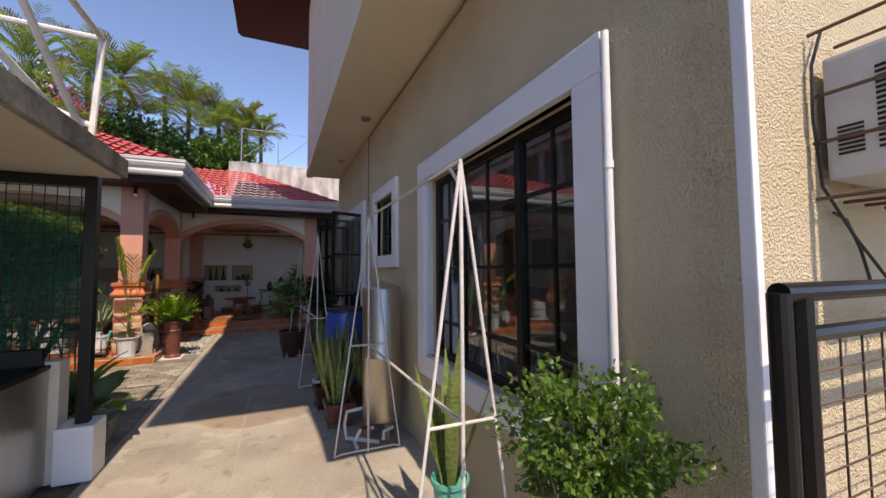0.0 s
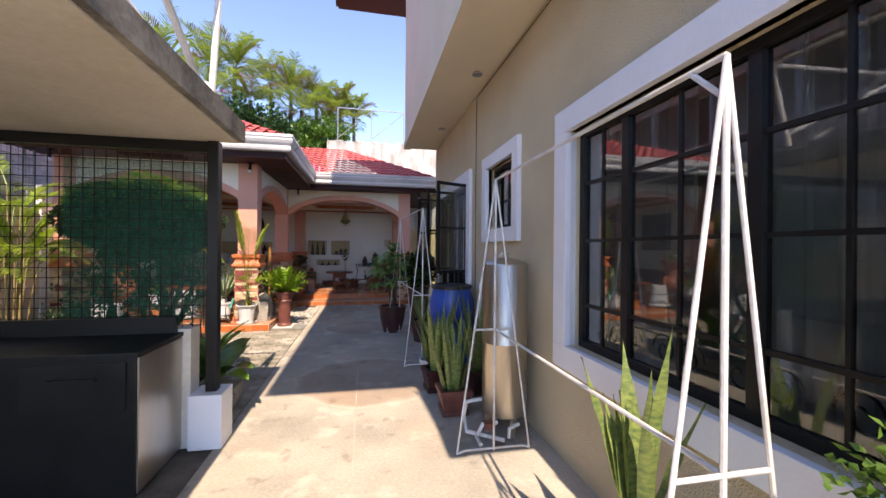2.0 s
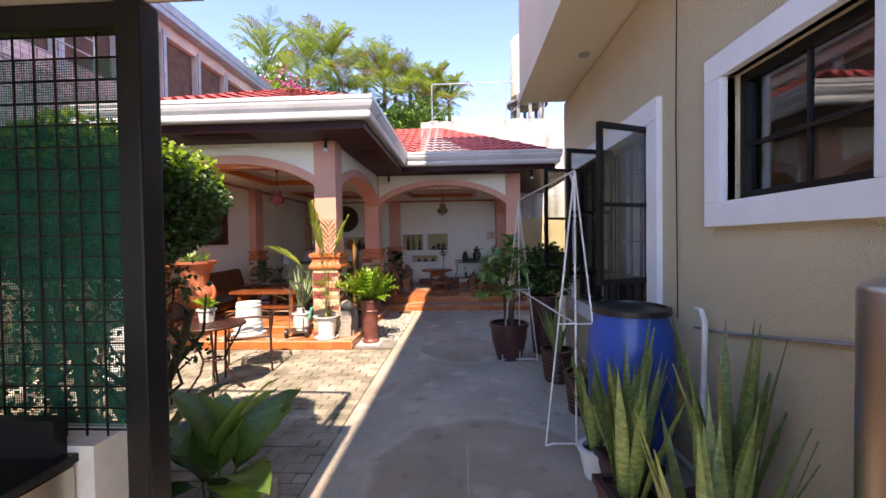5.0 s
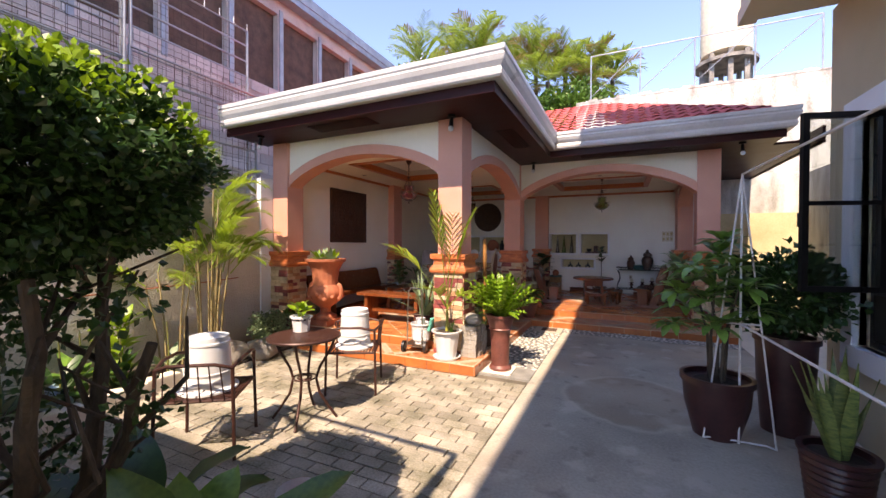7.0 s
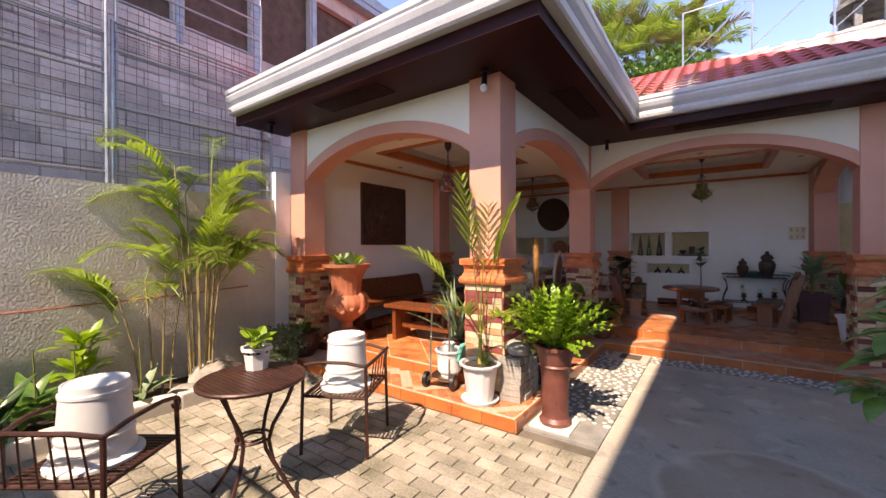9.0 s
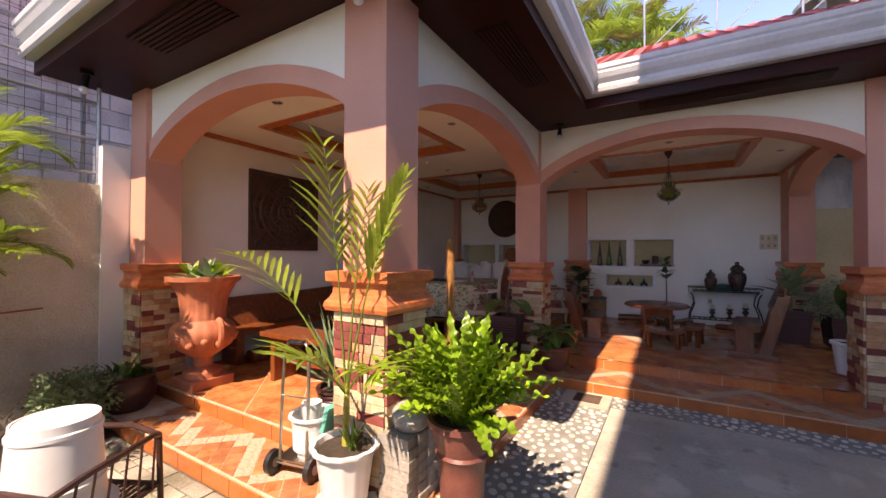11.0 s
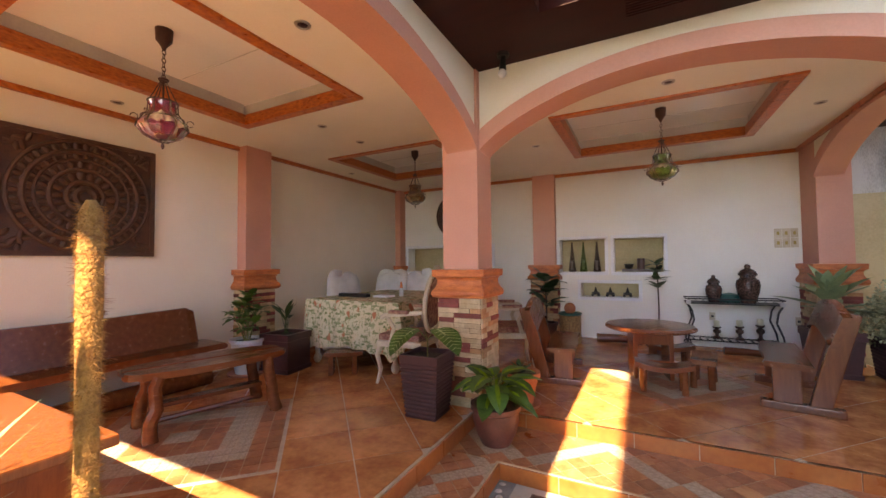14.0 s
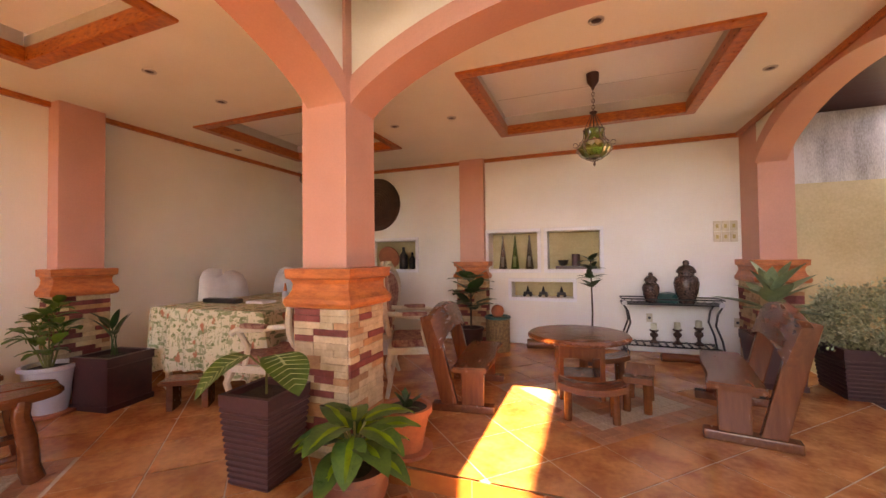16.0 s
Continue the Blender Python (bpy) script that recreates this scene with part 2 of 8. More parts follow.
M_CARVED = mat("carved_dark_wood", (0.095, 0.036, 0.016), (0.050, 0.018, 0.009), 0.5, scale=9, fine=60, bump=0.3)
M_IVORY = mat("ivory_lacquer", (0.66, 0.58, 0.44), (0.50, 0.42, 0.30), 0.4, scale=8, fine=50, bump=0.1)
M_GRASSWIRE = mat("green_netting", (0.010, 0.21, 0.13), (0.007, 0.16, 0.10), 0.6, scale=9, fine=60, bump=0.1, trans=0.5)
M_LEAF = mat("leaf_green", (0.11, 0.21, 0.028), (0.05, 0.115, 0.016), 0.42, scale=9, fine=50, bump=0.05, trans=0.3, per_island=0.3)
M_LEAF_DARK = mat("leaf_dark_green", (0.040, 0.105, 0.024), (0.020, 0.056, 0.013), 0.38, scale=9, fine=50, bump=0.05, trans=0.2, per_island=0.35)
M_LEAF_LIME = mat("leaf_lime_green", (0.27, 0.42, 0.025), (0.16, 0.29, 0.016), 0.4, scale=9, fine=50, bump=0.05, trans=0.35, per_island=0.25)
M_LEAF_PALM = mat("leaf_palm_green", (0.26, 0.34, 0.05), (0.14, 0.22, 0.03), 0.42, scale=9, fine=50, bump=0.03, trans=0.45, per_island=0.3)
M_LEAF_FRESH = mat("fresh_palm_leaf", (0.34, 0.46, 0.05), (0.22, 0.33, 0.035), 0.42, scale=9, fine=50, bump=0.03, trans=0.45, per_island=0.25)
M_LEAF_DRY = mat("leaf_dry", (0.34, 0.25, 0.09), (0.20, 0.14, 0.05), 0.6, scale=9, fine=50, bump=0.03, trans=0.2, per_island=0.3)
M_BARK = mat("bark", (0.105, 0.078, 0.055), (0.045, 0.033, 0.025), 0.9, scale=14, fine=60, bump=0.7, stretch=(1, 1, 0.4))
M_CANE = mat("green_cane", (0.20, 0.21, 0.055), (0.12, 0.12, 0.035), 0.5, scale=12, fine=40, bump=0.1)
M_CANEBROWN = mat("tan_cane", (0.34, 0.27, 0.13), (0.20, 0.15, 0.07), 0.55, scale=12, fine=40, bump=0.15)
M_PALEGREY = mat("grey_stone", (0.36, 0.33, 0.29), (0.20, 0.18, 0.155), 0.9, scale=7, fine=50, bump=0.5)
M_BLOCK = mat("raw_concrete_block", (0.66, 0.575, 0.54), (0.44, 0.38, 0.355), 0.92, scale=2.2, fine=40, bump=0.6, per_object=0.2, detail=9, world_space=True)
M_STAINWALL = mat("stained_white_wall", (0.64, 0.63, 0.595), (0.24, 0.225, 0.20), 0.85, scale=1.6, fine=40, bump=0.2, stretch=(2.2, 2.2, 0.7), detail=9)
M_YELLOWWALL = mat("yellowish_wall", (0.60, 0.50, 0.30), (0.44, 0.36, 0.20), 0.85, scale=1.5, fine=40, bump=0.2, detail=9)
M_DARKCEMENT = mat("dark_cement", (0.27, 0.26, 0.235), (0.17, 0.165, 0.15), 0.8, scale=6, fine=60, bump=0.2)
M_PANE = tinted_pane("dark_tinted_glass", (0.75, 0.8, 0.8), 0.8)
M_CLEARPANE = tinted_pane("clear_glass", (0.95, 0.98, 0.97), 0.95)

M_GREYPLASTIC = mat("pale_grey_plastic", (0.52, 0.53, 0.55), (0.45, 0.46, 0.48), 0.5, scale=3, fine=40, bump=0.03)
M_PLANTER = mat("maroon_planter", (0.085, 0.032, 0.035), (0.055, 0.020, 0.023), 0.5, scale=4, fine=50, bump=0.05)
M_SHEET = mat("pale_cloth", (0.66, 0.63, 0.60), (0.52, 0.49, 0.47), 0.9, scale=5, fine=90, bump=0.2)
M_CLEARPLASTIC = mat("cloudy_plastic", (0.55, 0.56, 0.55), (0.45, 0.46, 0.45), 0.3)
M_ORANGE = mat("orange_plastic", (0.70, 0.16, 0.02), (0.60, 0.12, 0.02), 0.4)
M_CARVEDJAR = mat("pierced_dark_ceramic", (0.12, 0.062, 0.048), (0.014, 0.008, 0.007), 0.25, scale=46, fine=70, bump=0.5)
M_TEAL = mat("dark_teal_glaze", (0.015, 0.12, 0.11), (0.01, 0.07, 0.07), 0.3, scale=8)
M_CANDLE = mat("cream_wax", (0.66, 0.62, 0.46), (0.58, 0.54, 0.38), 0.5, bump=0.02)
M_RATTAN = mat("rattan_weave", (0.36, 0.22, 0.10), (0.16, 0.085, 0.035), 0.7, scale=40, fine=90, bump=0.5)
M_BRASS = mat("aged_gold", (0.46, 0.34, 0.12), (0.34, 0.24, 0.08), 0.4, metal=0.6)
M_BLOSSOM = mat("magenta_blossom", (0.55, 0.05, 0.20), (0.42, 0.03, 0.14), 0.6, trans=0.3, per_island=0.3)
M_BROCADE = mat("rose_brocade", (0.42, 0.24, 0.17), (0.17, 0.035, 0.030), 0.8, scale=26, fine=90, bump=0.2)
M_GLASSPINK = glass_mat("pink_glass", (0.52, 0.10, 0.20), 0.05)
M_GLASSAMBER = glass_mat("amber_glass", (0.42, 0.24, 0.10), 0.05)
M_GLASSGREEN = glass_mat("green_glass", (0.20, 0.38, 0.06), 0.05)
M_GLASSDARK = glass_mat("dark_glass", (0.24, 0.16, 0.14), 0.05)


def floral_mat():
    """Cream cloth printed with leafy green sprigs and red flowers."""
    m = bpy.data.materials.new("floral_print_cloth")
    m.use_nodes = True
    n, ln = m.node_tree.nodes, m.node_tree.links
    b = n["Principled BSDF"]
    b.inputs["Roughness"].default_value = 0.8
    tc = n.new("ShaderNodeTexCoord")
    last = None
    base = (0.62, 0.54, 0.36, 1)
    for scale, stretch, cut, col in ((8.0, (1, 1, 3.2), 0.33, (0.22, 0.25, 0.12, 1)), (12.0, (3.0, 3.0, 1), 0.29, (0.30, 0.32, 0.17, 1)), (9.0, (2.2, 1, 2.2), 0.24, (0.16, 0.20, 0.08, 1)), (6.0, (1.5, 1.5, 1), 0.20, (0.48, 0.16, 0.08, 1)), (22.0, (1, 1, 1), 0.18, (0.40, 0.33, 0.18, 1))):
        mp = n.new("ShaderNodeMapping")
        mp.inputs["Scale"].default_value = stretch
        mp.inputs["Rotation"].default_value = (0.4 * scale, 0.3, 0.2 * scale)
        ln.new(tc.outputs["Object"], mp.inputs[0])
        nz = n.new("ShaderNodeTexNoise")
        nz.inputs["Scale"].default_value = scale * 2.2
        mx = n.new("ShaderNodeMix")
        mx.data_type = "VECTOR"
        mx.inputs[0].default_value = 0.10
        ln.new(mp.outputs[0], nz.inputs["Vector"])
        ln.new(mp.outputs[0], mx.inputs[4])
        ln.new(nz.outputs[1], mx.inputs[5])
        vo = n.new("ShaderNodeTexVoronoi")
        vo.inputs["Scale"].default_value = scale
        ln.new(mx.outputs[1], vo.inputs["Vector"])
        ra = n.new("ShaderNodeValToRGB")
        ra.color_ramp.elements[0].position = cut
        ra.color_ramp.elements[0].color = (1, 1, 1, 1)
        ra.color_ramp.elements[1].position = cut + 0.05
        ra.color_ramp.elements[1].color = (0, 0, 0, 1)
        ln.new(vo.outputs["Distance"], ra.inputs[0])
        cm = n.new("ShaderNodeMix")
        cm.data_type = "RGBA"
        ln.new(ra.outputs[0], cm.inputs[0])
        cm.inputs[7].default_value = col
        if last is None:
            cm.inputs[6].default_value = base
        else:
            ln.new(last, cm.inputs[6])
        last = cm.outputs[2]
    ln.new(last, b.inputs["Base Color"])
    return m


M_FLORAL = floral_mat()


# ---- building helpers ----
def box(bm, x0, y0, z0, x1, y1, z1, m=None, bevel=0.0):
    r = bmesh.ops.create_cube(bm, size=1.0)
    vs = r["verts"]
    mt = Matrix.Translation(((x0 + x1) / 2, (y0 + y1) / 2, (z0 + z1) / 2)) @ Matrix.Diagonal((abs(x1 - x0), abs(y1 - y0), abs(z1 - z0), 1))
    bmesh.ops.transform(bm, matrix=(m @ mt) if m else mt, verts=vs)
    if bevel:
        es = list({e for v in vs for e in v.link_edges})
        bmesh.ops.bevel(bm, geom=es, offset=bevel, segments=2, affect="EDGES", profile=0.7)
    return bm


def rod(bm, a, b, r0, r1=None, seg=8):
    """A round bar from a to b."""
    a, b = Vector(a), Vector(b)
    d = b - a
    m = Matrix.Translation((a + b) / 2) @ d.to_track_quat("Z", "Y").to_matrix().to_4x4()
    bmesh.ops.create_cone(bm, cap_ends=True, segments=seg, radius1=r0, radius2=r0 if r1 is None else r1, depth=d.length, matrix=m)
    return bm


def tube(bm, pts, r, seg=8, taper=None):
    """A pipe swept along points; taper gives the last radius."""
    pts = [Vector(p) for p in pts]
    rings = []
    side = None
    for i, p in enumerate(pts):
        d = (pts[min(i + 1, len(pts) - 1)] - pts[max(i - 1, 0)]).normalized()
        if side is None:
            side = d.orthogonal().normalized()
        side = (side - d * side.dot(d)).normalized()
        up = d.cross(side)
        rr = r if taper is None else r + (taper - r) * i / (len(pts) - 1)
        rings.append([bm.verts.new(p + (side * math.cos(a) + up * math.sin(a)) * rr) for a in [2 * math.pi * k / seg for k in range(seg)]])
    for u, v in zip(rings, rings[1:]):
        for k in range(seg):
            bm.faces.new((u[k], u[(k + 1) % seg], v[(k + 1) % seg], v[k]))
    bm.faces.new(rings[0][::-1])
    bm.faces.new(rings[-1])
    return bm


def lathe(bm, profile, seg=24, at=(0, 0, 0), flute=0.0, flutes=0):
    """Turns a profile of (radius, height) round the vertical through at."""
    rings = []
    for r, z in profile:
        ring = []
        for k in range(seg):
            a = 2 * math.pi * k / seg
            rr = r * (1 + flute * math.cos(a * flutes)) if flutes else r
            ring.append(bm.verts.new((at[0] + rr * math.cos(a), at[1] + rr * math.sin(a), at[2] + z)))
        rings.append(ring)
    for u, v in zip(rings, rings[1:]):
        for k in range(seg):
            bm.faces.new((u[k], u[(k + 1) % seg], v[(k + 1) % seg], v[k]))
    bm.faces.new(rings[0][::-1])
    bm.faces.new(rings[-1])
    return bm


def part(name, bm, material, parent=None, label="", smooth=False):
    me = bpy.data.meshes.new(name)
    bm.normal_update()
    bm.to_mesh(me)
    bm.free()
    if smooth:
        me.polygons.foreach_set("use_smooth", [True] * len(me.polygons))
        me.set_sharp_from_angle(angle=radians(40))
    me.materials.append(material)
    ob = new(name, me)
    ob.parent = parent
    return tagged(ob, label) if label else ob


def piece(name, me, m, parent):
    """One of many alike pieces on a shared mesh."""
    ob = new(name, me)
    ob.matrix_basis = m
    ob.parent = parent
    return ob


def mesh_of(bm, material, name="piece", smooth=False):
    me = bpy.data.meshes.new(name)
    bm.normal_update()
    bm.to_mesh(me)
    bm.free()
    if smooth:
        me.polygons.foreach_set("use_smooth", [True] * len(me.polygons))
        me.set_sharp_from_angle(angle=radians(40))
    me.materials.append(material)
    return me


def thing(name, label, category, m=None, group="", kind=""):
    ob = new(name)
    ob.empty_display_size = 0.1
    if m is not None:
        ob.matrix_basis = m
    return tagged(ob, label, category, group, kind)


def structure(name, bm, material, label="", smooth=False):
    ob = part(name, bm, material, None, label, smooth)
    return tagged(ob, kind="structure")


def B():
    return bmesh.new()


def rect_holes(bm, x0, y0, x1, y1, z0, z1, holes):
    """A slab with rectangular holes."""
    xs = sorted({x0, x1, *[h[0] for h in holes], *[h[2] for h in holes]})
    ys = sorted({y0, y1, *[h[1] for h in holes], *[h[3] for h in holes]})
    for i in range(len(xs) - 1):
        for j in range(len(ys) - 1):
            cx, cy = (xs[i] + xs[i + 1]) / 2, (ys[j] + ys[j + 1]) / 2
            if any(h[0] < cx < h[2] and h[1] < cy < h[3] for h in holes):
                continue
            box(bm, xs[i], ys[j], z0, xs[i + 1], ys[j + 1], z1)
    return bm


def wall_holes(bm, axis, a0, a1, z0, z1, p0, p1, holes):
    """An upright wall along axis with rectangular openings (a0, z0, a1, z1)."""
    us = sorted({a0, a1, *[h[0] for h in holes], *[h[2] for h in holes]})
    zs = sorted({z0, z1, *[h[1] for h in holes], *[h[3] for h in holes]})
    for i in range(len(us) - 1):
        for j in range(len(zs) - 1):
            cu, cz = (us[i] + us[i + 1]) / 2, (zs[j] + zs[j + 1]) / 2
            if any(h[0] < cu < h[2] and h[1] < cz < h[3] for h in holes):
                continue
            if axis == "x":
                box(bm, us[i], p0, zs[j], us[i + 1], p1, zs[j + 1])
            else:
                box(bm, p0, us[i], zs[j], p1, us[i + 1], zs[j + 1])
    return bm

# ---- ground ----
GROUND = -0.02
structure("ground", box(B(), -400, -400, -0.5, 400, 400, GROUND), M_JOINT, "dark earth reaching to the horizon")
structure("driveway", box(B(), -1.25, -6, -0.2, 6.0, 11.34, 0.0), M_CONCRETE, "grey worn concrete driveway with tan stains")

# ---- pavilion plan ----
FLOOR, STEP = 0.24, 0.12
XL, XAB, XR = -5.40, -2.20, 1.02
YF, YBC, YBACK = 8.70, 11.95, 15.47
CEIL, SOFFIT = 2.94, 3.175
SPRING = 2.46

b = B()
box(b, -5.7, 8.27, -0.2, -1.87, 8.72, STEP - 0.003)
box(b, -2.24, 8.72, -0.2, -1.87, 11.36, STEP - 0.003)
box(b, -2.24, 11.36, -0.2, 1.35, 11.97, STEP - 0.003)
structure("lower_step", b, M_GROUT, "tiled lower step round the terrace")
b = B()
box(b, -5.7, 8.72, -0.2, -2.24, 11.97, FLOOR - 0.003)
box(b, -5.7, 11.97, -0.2, 1.35, 15.7, FLOOR - 0.003)
FLOOR_OB = structure("floor", b, M_GROUT, "terracotta tiled terrace floor")

# walls of the pavilion
structure("wall_west", box(B(), -5.62, 8.97, FLOOR, XL, 15.7, 3.5), M_CREAM, "cream painted side wall")
NICHES = [(-2.20, 1.30, -1.50, 1.83), (-1.36, 1.30, -0.68, 1.83), (-1.87, 0.90, -1.03, 1.12), (-5.20, 1.30, -4.36, 1.76), (-4.25, 1.30, -3.40, 1.76)]
b = wall_holes(B(), "x", -5.62, 1.32, FLOOR, 3.5, YBACK, YBACK + 0.26, NICHES)
box(b, -5.62, YBACK + 0.26, FLOOR, 1.32, YBACK + 0.34, 3.5)
structure("wall_north", b, M_BACKWALL, "pale painted back wall with display niches")
for i, (x0, z0, x1, z1) in enumerate(NICHES):
    fr = tagged(new("niche_trim"), "white moulded frame round a wall niche", "trim", "wall niches", "structure")
    t = 0.05
    for a in ((x0 - t, z0 - t, x1 + t, z0), (x0 - t, z1, x1 + t, z1 + t), (x0 - t, z0, x0, z1), (x1, z0, x1 + t, z1)):
        part("moulding", box(B(), a[0], YBACK - 0.025, a[1], a[2], YBACK + 0.03, a[3], bevel=0.008), M_WHITE, fr)
    part("lining", box(B(), x0, YBACK + 0.245, z0, x1, YBACK + 0.255, z1), M_YELLOWWALL, fr, "ochre niche back")


def arch_curve(u, spring, apex):
    return spring + (apex - spring) * max(0.0, 1 - u * u) ** 0.8


def arch_wall(name, axis, a0, a1, p0, p1, spring, apex, top, label):
    """Wall over an arch: cream spandrel, pink archivolt with its soffit."""
    N = 36
    mid, half = (a0 + a1) / 2, (a1 - a0) / 2
    us = [-math.cos(math.pi * i / N) for i in range(N + 1)]
    lo = [(mid + half * u, arch_curve(u, spring, apex)) for u in us]

    def place(a, p, z):
        return (a, p, z) if axis == "x" else (p, a, z)

    bm = B()
    f, r, ft, rt = [], [], [], []
    for a, z in lo:
        f.append(bm.verts.new(place(a, p0, z + 0.02)))
        r.append(bm.verts.new(place(a, p1, z + 0.02)))
        ft.append(bm.verts.new(place(a, p0, top)))
        rt.append(bm.verts.new(place(a, p1, top)))
    for i in range(N):
        bm.faces.new((f[i], f[i + 1], ft[i + 1], ft[i]))
        bm.faces.new((r[i + 1], r[i], rt[i], rt[i + 1]))
        bm.faces.new((f[i + 1], f[i], r[i], r[i + 1]))
        bm.faces.new((ft[i], ft[i + 1], rt[i + 1], rt[i]))
    w = structure(name, bm, M_CREAM, label)
    bm = B()
    rows = []
    for i in range(N + 1):
        a, z = lo[i]
        a2, z2 = lo[min(i + 1, N)]
        a1_, z1_ = lo[max(i - 1, 0)]
        d = Vector((a2 - a1_, z2 - z1_)).normalized()
        n = Vector((-d.y, d.x)) * 0.135
        oa, oz = a + n.x, z + n.y
        oa = min(max(oa, a0), a1)
        q0, q1 = (p0 - 0.018, p1 + 0.018)
        rows.append([bm.verts.new(place(a, q0, z)), bm.verts.new(place(a, q1, z)), bm.verts.new(place(oa, q1, oz)), bm.verts.new(place(oa, q0, oz))])
    for u, v in zip(rows, rows[1:]):
        for k in range(4):
            bm.faces.new((u[k], u[(k + 1) % 4], v[(k + 1) % 4], v[k]))
    bmesh.ops.recalc_face_normals(bm, faces=bm.faces)
    part("archivolt", bm, M_PINK, w, "pink painted arch moulding", True)
    return w


arch_wall("wall_arch_south", "x", -5.22, -2.52, 8.68, 8.92, SPRING, 2.86, SOFFIT + 0.2, "cream wall over a pink arch")
arch_wall("wall_arch_east", "y", 8.97, 11.90, -2.50, -2.24, SPRING, 2.86, SOFFIT + 0.2, "cream wall over a pink arch")
arch_wall("wall_arch_entrance", "x", -2.22, 0.85, 11.97, 12.22, SPRING, 2.935, SOFFIT + 0.2, "cream wall over a wide pink arch")
arch_wall("wall_arch_side", "y", 12.27, 14.95, 0.90, 1.14, SPRING, 2.86, SOFFIT + 0.2, "cream wall over a pink side arch")

b = rect_holes(B(), -5.45, 8.75, XAB - 0.1, 12.0, CEIL, CEIL + 0.05, [(-4.58, 9.56, -3.20, 11.38)])
rect_holes(b, -5.45, 12.0, 1.0, YBACK + 0.03, CEIL, CEIL + 0.05, [(-1.69, 12.82, 0.14, 14.38), (-4.73, 12.89, -3.19, 14.34)])
structure("ceiling", b, M_CREAM, "cream painted ceiling with three raised trays")
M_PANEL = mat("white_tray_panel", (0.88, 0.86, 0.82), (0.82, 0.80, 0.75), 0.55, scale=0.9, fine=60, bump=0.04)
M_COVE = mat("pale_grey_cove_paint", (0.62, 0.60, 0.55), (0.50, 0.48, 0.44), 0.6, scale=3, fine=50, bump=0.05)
TRAYS = [(-4.67, 9.47, -3.11, 11.47), (-1.78, 12.73, 0.23, 14.47), (-4.82, 12.80, -3.10, 14.43)]
for x0, y0, x1, y1 in TRAYS:
    tr = tagged(part("ceiling_tray", box(B(), x0 + 0.06, y0 + 0.06, 3.14, x1 - 0.06, y1 - 0.06, 3.17), M_PANEL, None, "white recessed ceiling tray panel"), category="ceiling tray", kind="structure")
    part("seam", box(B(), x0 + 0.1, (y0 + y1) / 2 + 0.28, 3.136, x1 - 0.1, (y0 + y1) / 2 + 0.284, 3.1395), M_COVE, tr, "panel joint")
    for (ax0, ay0, ax1, ay1) in ((x0, y0, x1, y0 + 0.10), (x0, y1 - 0.10, x1, y1), (x0, y0 + 0.10, x0 + 0.10, y1 - 0.10), (x1 - 0.10, y0 + 0.10, x1, y1 - 0.10)):
        bm = box(B(), ax0, ay0, CEIL - 0.018, ax1, ay1, CEIL + 0.09, bevel=0.012)
        part("trim", bm, M_TRIM, tr, "varnished orange wood tray moulding")
        inx = 0.03 if ax1 - ax0 < 0.2 else 0.0
        iny = 0.03 if ay1 - ay0 < 0.2 else 0.0
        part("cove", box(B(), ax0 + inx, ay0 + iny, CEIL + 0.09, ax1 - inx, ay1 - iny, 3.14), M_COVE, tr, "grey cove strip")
# crown moulding
b = B()
box(b, XL, 8.95, CEIL - 0.05, XL + 0.035, YBACK, CEIL)
box(b, XL, YBACK - 0.035, CEIL - 0.05, 0.95, YBACK, CEIL)
box(b, 0.862, 12.25, CEIL - 0.05, 0.895, YBACK - 0.04, CEIL)
structure("crown_moulding", b, M_TRIM, "thin varnished wood crown moulding")

# ---- pillars ----
STONE_H = 0.041
BRICKS = []
for mtl in (M_STONE_A, M_STONE_A, M_STONE_C, M_STONE_B):
    row = []
    for ln_ in (0.10, 0.15, 0.20):
        row.append(mesh_of(box(B(), 0.001, -0.012, 0.001, ln_ - 0.001, 0.02, STONE_H - 0.001, bevel=0.003), mtl, "brick"))
    BRICKS.append(row)


def cap_profile(bm, x0, y0, x1, y1):
    """Stepped and curved capital as stacked square rings."""
    prof = [(0.0, 1.165), (0.015, 1.165), (0.045, 1.175), (0.055, 1.20), (0.05, 1.225), (0.03, 1.25), (0.015, 1.28), (0.012, 1.32), (0.022, 1.345), (0.045, 1.355), (0.048, 1.415), (0.0, 1.42)]
    rings = []
    for o, z in prof:
        rings.append([bm.verts.new(v) for v in ((x0 - o, y0 - o, z), (x1 + o, y0 - o, z), (x1 + o, y1 + o, z), (x0 - o, y1 + o, z))])
    for u, v in zip(rings, rings[1:]):
        for k in range(4):
            bm.faces.new((u[k], u[(k + 1) % 4], v[(k + 1) % 4], v[k]))
    bm.faces.new(rings[0][::-1])
    bm.faces.new(rings[-1])
    return bm


